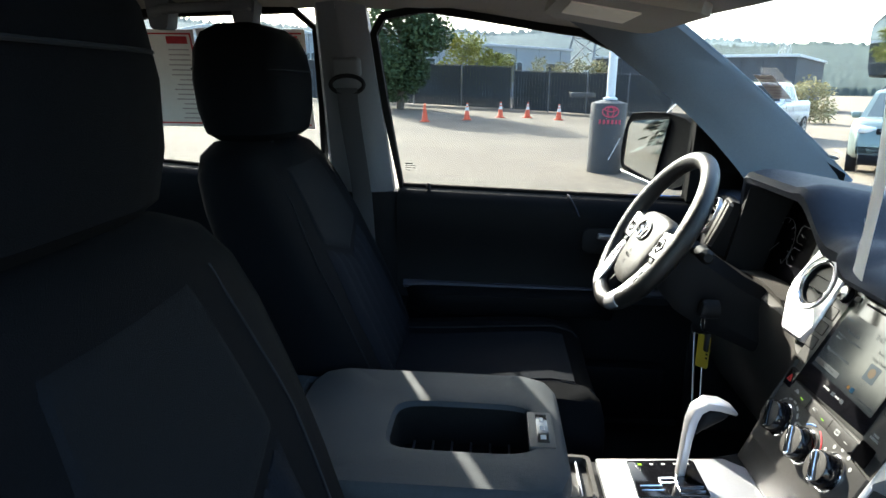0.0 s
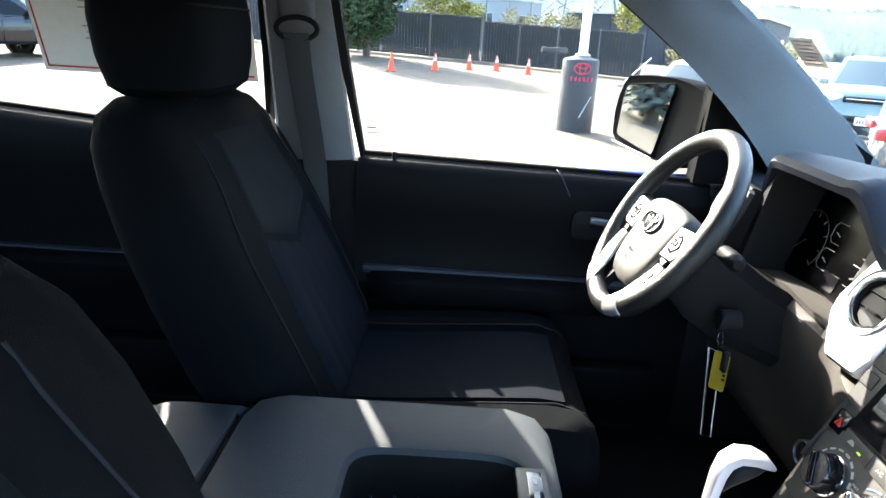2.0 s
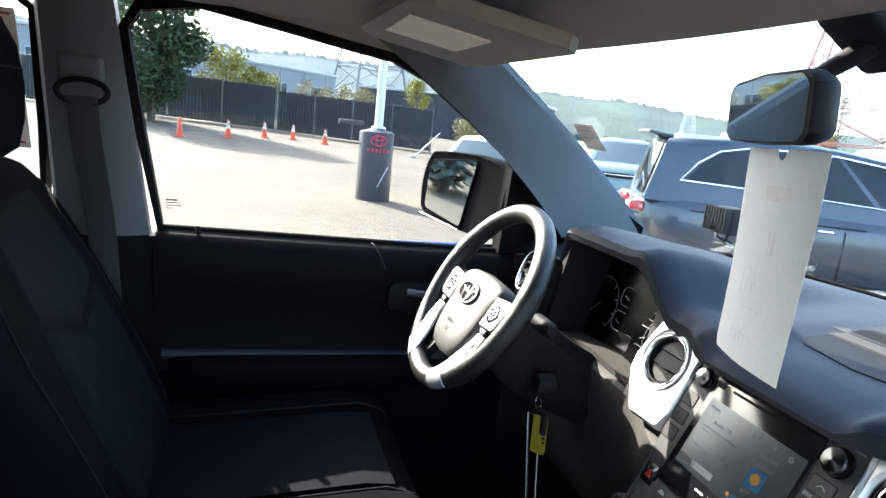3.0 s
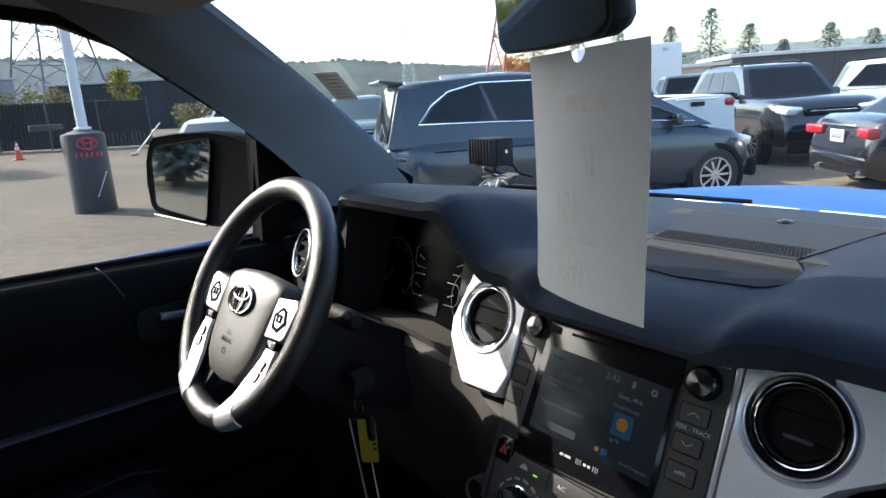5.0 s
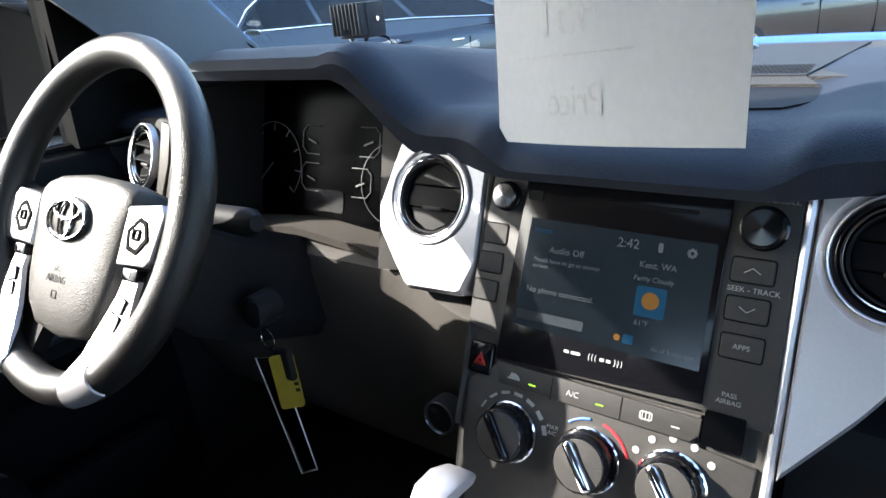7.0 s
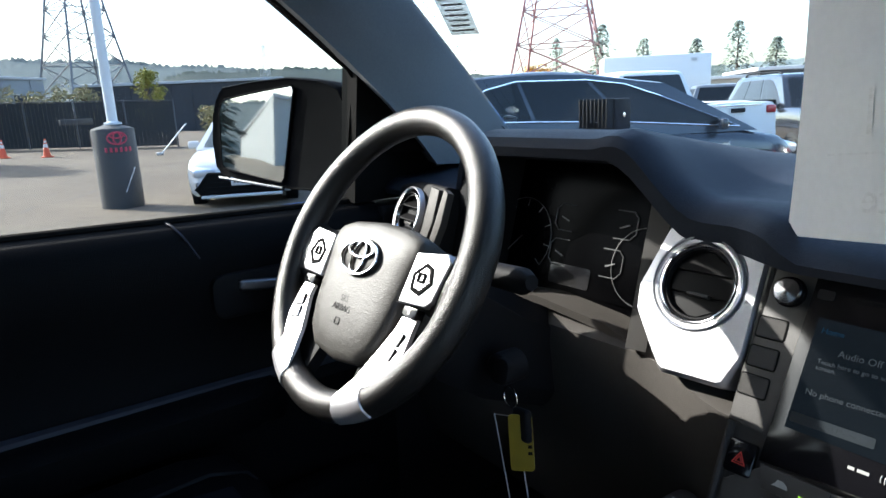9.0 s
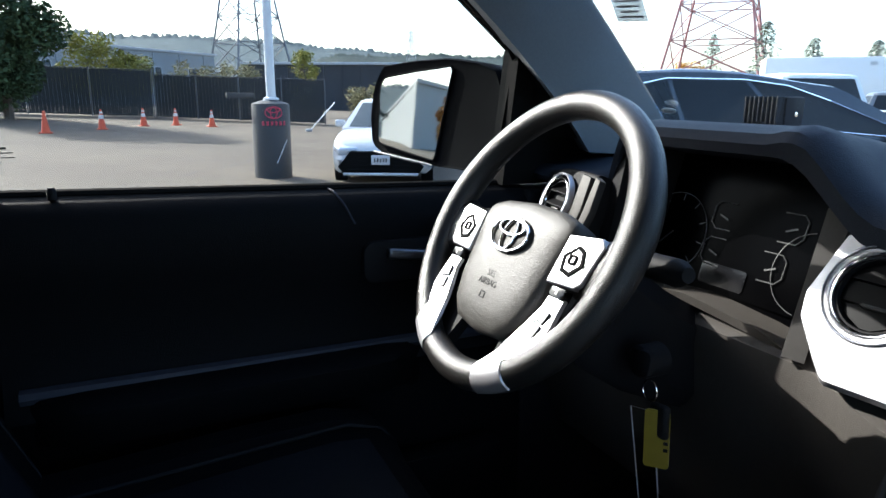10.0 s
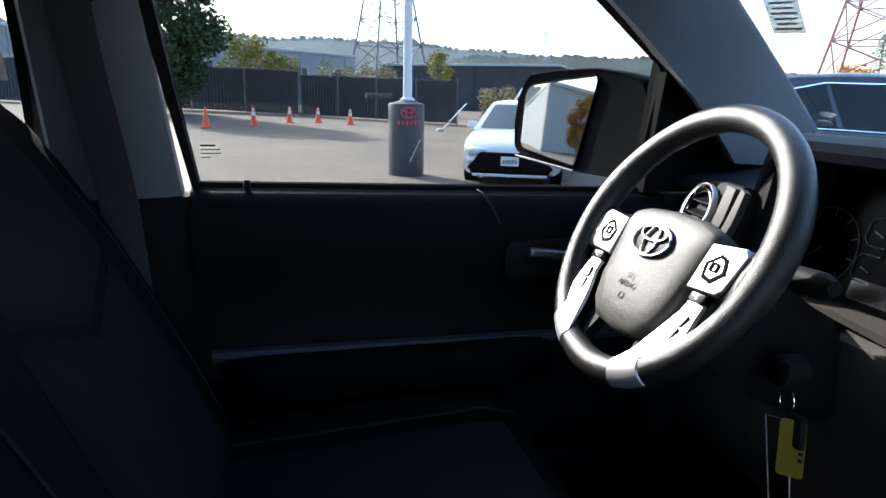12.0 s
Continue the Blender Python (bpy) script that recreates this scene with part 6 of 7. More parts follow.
setting("underbody", bx(B(), at(0.0, YC, 0.48), 4.2, 1.7, 0.14, 0.02), M_BLACK, "black chassis underside")

# small cube lamp on a bracket by the bonnet's edge
cl = thing("cube_lamp", (0.80, 0.74, 1.34), "small black finned cube lamp on a bolted bracket", "lamp")
FQ = at(0, 0, 0.060) @ pose(0, 0, 0, 0, 0, 4)
q1 = part("body", bx(B(), FQ @ at(0.016, 0, 0), 0.062, 0.080, 0.070, 0.004), M_BLACK, cl)
for k in range(8):
    part("fin", bx(B(), FQ @ at(-0.026, 0.035 - 0.010 * k, 0.004 + 0.006 * (k in (3, 4))), 0.026, 0.0035, 0.062 - 0.012 * (k in (3, 4)), 0.001), M_BLACK, q1)
part("side_bolt", lathe(B(), FQ @ at(0.016, -0.0405, 0) @ pose(0, 0, 0, 90, 0, 0), [(0.005, -0.001), (0.005, 0.003), (0.001, 0.0035)], 12), M_CHROME, q1)
part("bracket", tube(B(), [(0.0, 0.022, 0.026), (0.0, 0.020, 0.012), (0.012, 0.004, 0.004), (0.03, 0.0, -0.004)], 0.006, 8), M_CHROME, cl)
part("bracket", tube(B(), [(0.0, -0.022, 0.026), (0.0, -0.014, 0.012), (0.03, -0.03, -0.004)], 0.005, 8), M_BLACK, cl)
part("foot_plate", bx(B(), at(0.03, 0, -0.006), 0.06, 0.07, 0.006, 0.002), M_BLACK, cl)
part("wire", tube(B(), [(0.03, -0.01, 0.03), (0.05, -0.035, 0.02), (0.04, -0.06, 0.005), (0.05, -0.10, -0.004)], 0.003, 6), M_RUBBER, cl)


# ---- ground ----
def ground_material():
    m = pm("worn_asphalt", (0.128, 0.103, 0.078), 0.9, var=0.30, s1=0.22, s2=9, bump=0.4, bs=60, spec=0.15, tint=(0.172, 0.138, 0.104))
    return m


M_GROUND = ground_material()
g = []


def gz(x, y):
    """Height of the ground: the lot falls ahead of the truck and climbs towards the fence."""
    xc, yc = min(70, max(-30, x)), min(40, max(12, y))
    return -0.04 - xc * (0.003 + 0.013 * smooth(6, 13, y) + 0.010 * smooth(10, 32, y)) + 0.008 * (yc - 12)


gxs = [-1600, -400, -100] + [-60 + 3 * k for k in range(20)] + [k * 1.0 for k in range(31)] + [33 + 6 * k for k in range(12)] + [150, 500, 1600]
gys = [-1600, -400, -100] + [-40 + 4 * k for k in range(10)] + [k * 1.0 for k in range(41)] + [44 + 6 * k for k in range(12)] + [150, 500, 1600]
bm = B()
sheet(bm, [[(x, y, gz(x, y)) for y in gys] for x in gxs], 0.2, (0, 0, -1))
setting("ground", bm, M_GROUND, "worn tan-grey asphalt lot")
M_CRACK = pm("tar_seal", (0.07, 0.065, 0.06), 0.8, var=0.3)
random.seed(11)
tar = thing("tar_seams", (0, 0, 0), "dark tar seams across the asphalt", "tar seam", kind="stuff")
verts, faces = [], []
for k in range(14):
    x, y = random.uniform(-14, 10), random.uniform(6, 28)
    a = random.uniform(0, 6.28)
    for i in range(18):
        x2, y2 = x + 0.35 * math.cos(a), y + 0.35 * math.sin(a)
        nx, ny = -math.sin(a) * 0.02, math.cos(a) * 0.02
        b = len(verts)
        verts += [(a_, b__, gz(a_, b__) + 0.005) for a_, b__ in ((x - nx, y - ny), (x2 - nx, y2 - ny), (x2 + nx, y2 + ny), (x + nx, y + ny))]
        faces.append((b, b + 1, b + 2, b + 3))
        x, y, a = x2, y2, a + random.uniform(-0.35, 0.35)
quadmesh("seams", verts, faces, M_CRACK, tar)

# ---- light pole on a round concrete base ----
M_BASE = pm("dark_wrapped_concrete", (0.045, 0.045, 0.047), 0.6, var=0.15, s1=4, s2=40, bump=0.2, bs=120)
M_POLE = pm("white_painted_pole", (0.72, 0.73, 0.74), 0.5, var=0.06)
M_LOGORED = pm("red_logo_print", (0.5, 0.05, 0.09), 0.6, var=0.15)
PX, PY = 1.87, 12.05
lp = thing("light_pole", (PX, PY, gz(PX, PY)), "tall white light pole on a dark base with red emblem", "lamp post")
bs_ = part("base", lathe(B(), at(0, 0, 0), [(0.34, 0), (0.34, 1.30), (0.325, 1.335), (0.06, 1.42), (0.05, 1.42)], 48), M_BASE, lp, "dark round base")
part("pole", lathe(B(), at(0.02, 0, 1.38), [(0.085, 0), (0.08, 3.5), (0.07, 8.0), (0.001, 8.01)], 20, close=False), M_POLE, lp, "white painted pole")
part("base_collar", lathe(B(), at(0.02, 0, 1.40), [(0.14, 0), (0.14, 0.03), (0.09, 0.05)], 20), M_POLE, lp)


def on_base(a, z, r=0.343):
    """a: metres round the base from the side that faces the truck."""
    th = math.atan2(-PY, -PX) + 0.12 + a / 0.34
    return Vector((r * math.cos(th), r * math.sin(th), z))


for rx, ry, cz in ((0.15, 0.10, 1.18), (0.058, 0.097, 1.18), (0.104, 0.043, 1.225)):
    part("emblem_ring", tube(B(), [on_base(rx * math.cos(t), cz + ry * math.sin(t)) for t in [2 * math.pi * k / 32 for k in range(32)]], 0.0115, 6, around=True), M_LOGORED, bs_)
for k in range(6):
    part("emblem_bar", tube(B(), [on_base(-0.19 + 0.076 * k, 0.955), on_base(-0.19 + 0.076 * k, 1.03)], 0.021, 6), M_LOGORED, bs_)
# square arm and sign bracket behind
part("side_arm", bx(B(), at(-0.45, 0.5, 1.47), 0.5, 0.12, 0.10, 0.01), M_BASE, lp)
# diagonal scrape on the wrap
part("scrape", tube(B(), [on_base(0.02, 0.28), on_base(0.14, 0.52), on_base(0.24, 0.68)], 0.008, 5), M_POLE, bs_)

# ---- cones ----
M_CONE = pm("cone_orange", (0.75, 0.11, 0.04), 0.55, var=0.12, s1=8)
M_CONEW = pm("cone_white_band", (0.7, 0.68, 0.64), 0.5)
cone = thing("traffic_cone", (-3.05, 24.6, gz(-3.05, 24.6)), "orange traffic cone on a square base", "traffic cone", "traffic cones")
part("cone_base", bx(B(), at(0, 0, 0.02), 0.38, 0.38, 0.04, 0.015), M_CONE, cone)
part("shell", lathe(B(), at(0, 0, 0.03), [(0.15, 0), (0.145, 0.02), (0.13, 0.05), (0.035, 0.68), (0.03, 0.69), (0.02, 0.69)], 24, close=False), M_CONE, cone)
cone2 = thing("traffic_cone", (-1.5, 26.9, gz(-1.5, 26.9)), "orange traffic cone with white bands on a dark base", "traffic cone", "traffic cones")
part("cone_base", bx(B(), at(0, 0, 0.02), 0.38, 0.38, 0.04, 0.015), M_CONE, cone2)
part("shell", lathe(B(), at(0, 0, 0.03), [(0.15, 0), (0.145, 0.02), (0.13, 0.05), (0.035, 0.68), (0.03, 0.69), (0.02, 0.69)], 24, close=False), M_CONE, cone2)
for z0, z1 in ((0.36, 0.50), (0.55, 0.62)):
    part("band", lathe(B(), at(0, 0, 0.03), [(0.13 - (z0 - 0.05) * 0.151 + 0.003, z0), (0.13 - (z1 - 0.05) * 0.151 + 0.003, z1)], 24, close=False), M_CONEW, cone2)
for x, y, r in ((-0.07, 29.6, 12), (1.22, 30.6, -20), (2.62, 29.8, 8)):
    copy_thing(cone2, pose(x, y, gz(x, y), 0, 0, r))
copy_thing(cone, pose(-11.9, 14.0, gz(-11.9, 14.0), 0, 0, 25))

# ---- fence with dark slats ----
M_SLAT = pm("dark_fence_slats", (0.025, 0.027, 0.03), 0.6, var=0.25, s1=1.5, s2=12)
M_POST = pm("weathered_fence_post", (0.10, 0.10, 0.105), 0.6, metal=0.4, var=0.2)
M_GALV = pm("galvanised_steel", (0.42, 0.43, 0.44), 0.45, metal=0.7, var=0.12)


def fence(p0, p1, n, h, label):
    f = thing("slatted_fence", (*p0, gz(*p0)), label, "fence", "fences")
    a, b = Vector((*p0, gz(*p0))), Vector((*p1, gz(*p1)))
    d = (b - a)
    u = d.normalized()
    for i in range(n + 1):
        c = d * (i / n)
        part("post", lathe(B(), Matrix.Translation(c), [(0.035, 0), (0.035, h + 0.06), (0.02, h + 0.1)], 10), M_POST, f)
    for i in range(n):
        c0, L = d * (i / n), d.length / n
        verts, faces = [], []
        k = int(L / 0.095)
        for j in range(k):
            x0 = 0.05 + (L - 0.1) * j / k
            o = 0.012 * ((j % 2) - 0.5)
            base = c0 + u * x0
            b_ = len(verts)
            w = (L - 0.1) / k * 0.93
            nrm = Vector((-u.y, u.x, 0))
            hh = h - 0.02 - 0.04 * random.random()
            for dx, dy, z in ((0, o - 0.006, 0.08), (w, o - 0.006, 0.08), (w, o - 0.006, hh), (0, o - 0.006, hh), (0, o + 0.006, 0.08), (w, o + 0.006, 0.08), (w, o + 0.006, hh), (0, o + 0.006, hh)):
                verts.append(base + u * dx + nrm * dy + Vector((0, 0, z)))
            faces += [(b_, b_ + 1, b_ + 2, b_ + 3), (b_ + 7, b_ + 6, b_ + 5, b_ + 4), (b_, b_ + 3, b_ + 7, b_ + 4), (b_ + 1, b_ + 5, b_ + 6, b_ + 2), (b_ + 3, b_ + 2, b_ + 6, b_ + 7)]
        quadmesh("slat_panel", verts, faces, M_SLAT, f)
        part("top_rail", tube(B(), [c0 + Vector((0, 0, h)), c0 + u * L + Vector((0, 0, h))], 0.02, 8), M_POST, f)
    return f


fence((-26.0, 44.0), (0.6, 38.2), 9, 2.45, "tall chain-link fence filled with dark slats")
fence((0.7, 38.2), (8.6, 33.4), 4, 2.25, "dark slatted fence with a leaning end post")
bl = thing("leaning_bollard", (6.7, 27.0, gz(6.7, 27.0)), "white striped barrier arm leaning by the fence end", "barrier")
part("arm", tube(B(), [(-0.5, 0.0, 0.05), (0.6, 0.0, 1.2)], 0.025, 8), M_POLE, bl)
part("foot", bx(B(), at(-0.55, 0.0, 0.06), 0.25, 0.25, 0.12, 0.03), M_GALV, bl)


# ---- cars ----
M_TYRE = pm("tyre_rubber", (0.018, 0.018, 0.019), 0.85, var=0.2)
M_RIM = pm("alloy_rim", (0.55, 0.56, 0.58), 0.3, metal=0.9, var=0.08)
M_RIMDARK = pm("dark_rim", (0.12, 0.12, 0.125), 0.35, metal=0.7)
M_CARGLASS = pm("tinted_car_glass", (0.008, 0.010, 0.012), 0.06, var=0.1, rvar=0.03, spec=0.22)
M_CARGLASSL = pm("clear_car_glass", (0.06, 0.075, 0.075), 0.06, var=0.1, rvar=0.03, spec=0.8)
M_TAIL = pm("tail_lamp_red", (0.30, 0.010, 0.014), 0.15, var=0.1, coat=0.6)
M_HEAD = pm("head_lamp", (0.7, 0.72, 0.75), 0.1, metal=0.3, var=0.1, coat=0.8)
M_PLATE = pm("plate_white", (0.7, 0.7, 0.72), 0.5)
M_PAINT = {"white": pm("white_car_paint", (0.62, 0.63, 0.64), 0.25, var=0.04, coat=0.25, spec=0.3), "blue": pm("navy_car_paint", (0.032, 0.041, 0.054), 0.22, metal=0.3, var=0.1, coat=0.5, spec=0.4), "black": pm("black_car_paint", (0.010, 0.010, 0.012), 0.18, var=0.1, coat=0.8, spec=0.5), "grey": pm("grey_car_paint", (0.14, 0.15, 0.165), 0.3, metal=0.5, var=0.08, coat=0.25, spec=0.3), "red": pm("red_car_paint", (0.45, 0.02, 0.02), 0.25, var=0.06, coat=0.25, spec=0.3), "silver": pm("silver_car_paint", (0.45, 0.47, 0.5), 0.3, metal=0.6, var=0.06, coat=0.25, spec=0.3), "teal": pm("green_grey_car_paint", (0.16, 0.2, 0.19), 0.3, metal=0.4, var=0.06, coat=0.25, spec=0.3)}

# kinds: length, half width, sill, lower-body line (x as share of length from the tail, z), roof (rear belt, rear roof, front roof, front belt shares), belt z, roof z, roof half width, wheel radius, wheel shares
KINDS = {
    "sedan": dict(L=4.65, w=0.89, line=((0, 0.62), (0.015, 0.93), (0.05, 1.0), (0.2, 0.99), (0.5, 0.95), (0.73, 0.93), (0.88, 0.84), (0.965, 0.70), (1, 0.48)), g=(0.13, 0.30, 0.55, 0.745), belt=0.94, roof=1.45, wr=0.56, r=0.32, ax=(0.205, 0.80), sill=0.2),
    "van": dict(L=5.15, w=1.0, line=((0, 0.7), (0.01, 1.02), (0.04, 1.06), (0.3, 1.05), (0.6, 1.03), (0.78, 1.02), (0.90, 0.93), (0.97, 0.78), (1, 0.5)), g=(0.015, 0.055, 0.60, 0.84), belt=1.02, roof=1.80, wr=0.74, r=0.345, ax=(0.255, 0.845), sill=0.22),
    "suv": dict(L=4.8, w=0.95, line=((0, 0.75), (0.01, 1.05), (0.04, 1.12), (0.3, 1.11), (0.6, 1.13), (0.72, 1.19), (0.93, 1.15), (0.985, 1.0), (1, 0.6)), g=(0.02, 0.09, 0.54, 0.70), belt=1.13, roof=1.78, wr=0.66, r=0.38, ax=(0.22, 0.80), sill=0.36),
    "pickup": dict(L=5.7, w=0.97, line=((0, 0.9), (0.005, 1.32), (0.02, 1.35), (0.36, 1.35), (0.5, 1.30), (0.72, 1.30), (0.95, 1.22), (0.99, 1.05), (1, 0.65)), g=(0.37, 0.405, 0.585, 0.71), belt=1.30, roof=1.95, wr=0.68, r=0.41, ax=(0.20, 0.81), sill=0.48),
}


def car(name, kind, paint, label, m, rim=None, glass_mat=None, near=True):
    k = KINDS[kind]
    L, w = k["L"], k["w"]
    t = thing(name, (0, 0, 0), label, "car" if kind != "pickup" else "pickup truck", "parked cars")
    P = M_PAINT[paint]
    gm = glass_mat or M_CARGLASS

    def line(s):
        pts = k["line"]
        for a, b in zip(pts, pts[1:]):
            if s <= b[0]:
                return a[1] + (b[1] - a[1]) * (s - a[0]) / (b[0] - a[0])
        return pts[-1][1]
    rings = []
    S = [0, 0.006, 0.02, 0.05, 0.1, 0.16, 0.22, 0.3, 0.4, 0.5, 0.6, 0.7, 0.78, 0.84, 0.9, 0.94, 0.97, 0.988, 1.0]
    for s in S:
        end = min(s, 1 - s)
        ww = w * (0.80 + 0.20 * smooth(0, 0.09, end) ** 0.7)
        if kind == "van" and s > 0.85:
            ww *= 1 - 0.16 * smooth(0.85, 1.0, s)
        zt = line(s)
        zb = k["sill"] + 0.08 * (1 - smooth(0, 0.06, end))
        x = L * s - L / 2
        mid = zb + (zt - zb) * 0.55
        half = [(0.0, zb), (ww * 0.88, zb), (ww * 0.965, zb + 0.06), (ww * 0.99, zb + 0.18), (ww, mid), (ww * 0.985, zt - 0.14), (ww * 0.955, zt - 0.05), (ww * 0.90, zt - 0.012), (ww * 0.75, zt + 0.004), (0.0, zt + 0.022)]
        ring = [(x, y, z) for y, z in half] + [(x, -y, z) for y, z in half[-2:0:-1]]
        rings.append(ring)
    body = part("body", loft(B(), rings), P, t)
    # greenhouse
    x0, x1, x2, x3 = [L * s - L / 2 for s in k["g"]]
    belt, roof, wr, wb = k["belt"], k["roof"], k["wr"], w * 0.93
    def gp(s, q, h):
        """s along 0..1, q across -1..1, h up 0..1"""
        xa, xb = x0 + (x1 - x0) * h, x3 + (x2 - x3) * h
        yy = q * (wb + (wr - wb) * h)
        fall = h * (0.16 * smooth(0.5, 1.1, s) + 0.05 * (1 - smooth(0.0, 0.35, s))) if kind == "van" else 0.0
        return Vector((xa + (xb - xa) * s, yy, belt - 0.02 + (roof - belt + 0.02) * h - fall))
    rings = []
    for h, inset in ((0.0, 0), (0.5, 0.0), (0.86, 0.0), (0.95, 0.012), (0.985, 0.045)):
        ring = []
        for s, q in [(i / 8, 1) for i in range(9)] + [(1, 1 - i / 4) for i in range(1, 8)] + [(1 - i / 8, -1) for i in range(9)] + [(0, -1 + i / 4) for i in range(1, 8)]:
            p = gp(s, q, min(h, 1))
            bulge = 0.07 * (1 - q * q)
            p.x += bulge if s == 1 else (-bulge * 0.5 if s == 0 else 0)
            p.x -= inset * (2 * s - 1)
            p.y -= inset * q * 1.2
            p.z += 0.012 * math.sin(math.pi * s) * (h > 0.9)
            ring.append(p)
        rings.append(ring)
    cx, rise = (x1 + x2) / 2, roof + 0.015 - gp(0.5, 0, 0.985).z
    rings.append([Vector((cx + (p.x - cx) * 0.6, p.y * 0.6, p.z + rise)) for p in rings[-1]])
    part("cabin", loft(B(), rings), P, t)

    def pane(nm, pts, q, mat_=None, off=0.006):
        """side window: list of (s, h)"""
        bm = B()
        vs = [gp(s, q, h) + Vector((0, q * off, 0)) for s, h in pts]
        slab(bm, vs, (0, -q * 0.01, 0))
        return part(nm, bm, mat_ or gm, t, flat=True)
    for q in (-1, 1):
        if kind == "pickup":
            pane("side_window", [(0.12, 0.1), (0.46, 0.1), (0.46, 0.84), (0.12, 0.84)], q)
            pane("side_window", [(0.52, 0.1), (0.93, 0.1), (0.9, 0.84), (0.52, 0.84)], q)
        elif kind == "sedan":
            pane("side_window", [(0.12, 0.08), (0.46, 0.06), (0.46, 0.84), (0.10, 0.76)], q)
            pane("side_window", [(0.49, 0.06), (0.93, 0.06), (0.86, 0.72), (0.80, 0.84), (0.49, 0.84)], q)
        else:
            pane("side_window", [(0.10, 0.36), (0.33, 0.31), (0.33, 0.86), (0.21, 0.78), (0.14, 0.60)] if kind == "van" else [(0.05, 0.10), (0.33, 0.06), (0.33, 0.86), (0.14, 0.84)], q)
            lo = (0.31, 0.25, 0.245, 0.11) if kind == "van" else (0.06, 0.05, 0.05, 0.05)
            pane("side_window", [(0.345, lo[0]), (0.62, lo[1]), (0.62, 0.86), (0.345, 0.86)], q)
            pane("side_window", [(0.64, lo[2]), (0.95, lo[3]), (0.90, 0.55), (0.83, 0.80), (0.78, 0.86), (0.64, 0.86)], q)
        if near:
            if kind in ("van", "sedan"):
                pts = [gp(s, q, h) + Vector((0, q * 0.010, 0)) for s, h in (((0.085, 0.35), (0.13, 0.62), (0.20, 0.80), (0.33, 0.885), (0.62, 0.89), (0.78, 0.87), (0.87, 0.68), (0.965, 0.09), (0.62, 0.23), (0.33, 0.29)) if kind == "van" else ((0.075, 0.08), (0.16, 0.63), (0.22, 0.81), (0.33, 0.885), (0.62, 0.89), (0.78, 0.87), (0.87, 0.68), (0.96, 0.05), (0.6, 0.03), (0.33, 0.035)))]
                part("window_strip", tube(B(), pts, 0.011, 6, around=True), M_CHROME, t, "bright window strip")
            # mirror
            mp = gp(0.90, q, 0.12) + Vector((0, q * 0.11, 0.02))
            part("side_mirror", bx(B(), Matrix.Translation(mp), 0.10, 0.20, 0.14, 0.04, 3), P, t)
            for hx in (0.40, 0.60):
                part("door_handle", bx(B(), at(L * hx - L / 2, q * w * 0.995, belt - 0.15), 0.17, 0.03, 0.03, 0.01), M_CHROME if kind == "van" else P, t)
            for hx in (0.44, 0.635) if kind != "pickup" else (0.38, 0.53, 0.68):
                part("door_gap", bx(B(), at(L * hx - L / 2, q * w * 0.992, (belt + k["sill"]) / 2 - 0.02), 0.012, 0.014, belt - k["sill"] - 0.22), M_RUBBER, t)
            part("sill_strip", bx(B(), at(0, q * w * 0.985, k["sill"] + 0.05), L * 0.42, 0.03, 0.07, 0.01), M_BLACK, t)
    # screens front and rear
    for s, nm in ((1, "windscreen"), (0, "rear_screen")):
        rows = []
        for h in (0.08, 0.3, 0.6, 0.88):
            row = []
            for i in range(9):
                q = (-1 + 2 * i / 8) * 0.86
                p = gp(s, q, h)
                p.x += (0.07 if s else -0.035) * (1 - q * q) + (0.008 if s else -0.008)
                row.append(p)
            rows.append(row)
        part(nm, sheet(B(), rows, 0.006, (1 if s else -1, 0, 0.3)), gm, t)
    # wheels
    for sx in k["ax"]:
        for q in (-1, 1):
            fw = fr((L * sx - L / 2, q * (w - 0.11), k["r"]), (1, 0, 0), (0, 0, 1), (0, q, 0)) if q < 0 else fr((L * sx - L / 2, q * (w - 0.11), k["r"]), (-1, 0, 0), (0, 0, 1), (0, 1, 0))
            r = k["r"]
            part("wheel_arch", lathe(B(), fw, [(r + 0.07, -0.10), (r + 0.07, 0.101), (r + 0.02, 0.104), (r + 0.02, -0.10)], 28, close=False), M_BLACK, t)
            part("arch_shadow", lathe(B(), fw, [(r + 0.06, -0.1), (r + 0.06, 0.098), (0.01, 0.099)], 28, close=False), M_RUBBER, t)
            wl = part("wheel", lathe(B(), fw, [(r * 0.66, -0.09), (r * 0.95, -0.1), (r, -0.07), (r, 0.08), (r * 0.95, 0.11), (r * 0.70, 0.112), (r * 0.66, 0.10)], 28, close=False), M_TYRE, t)
            bm = B()
            lathe(bm, fw, [(r * 0.67, 0.0), (r * 0.67, 0.110), (r * 0.61, 0.106), (r * 0.6, 0.02)], 28, close=False)
            lathe(bm, fw, [(r * 0.16, 0.0), (r * 0.16, 0.104), (0.01, 0.108)], 12, close=False)
            for i in range(10):
                a = 2 * math.pi * i / 10
                bx(bm, fw @ pose(0, 0, 0, 0, 0, math.degrees(a)) @ at(r * 0.38, 0, 0.095), r * 0.5, 0.028, 0.02)
            part("rim", bm, rim or M_RIM, wl)
    # lamps, plates, bumpers
    zt = line(0.02)
    for q in (-1, 1):
        part("tail_lamp", bx(B(), at(-L / 2 + 0.05, q * (w * 0.80 - 0.12), zt - 0.13) @ pose(0, 0, 0, 0, 0, q * 10), 0.16, 0.34 if kind in ("sedan", "van") else 0.16, 0.125 if kind != "suv" else 0.3, 0.03, 3), M_TAIL, t, "red tail lamp")
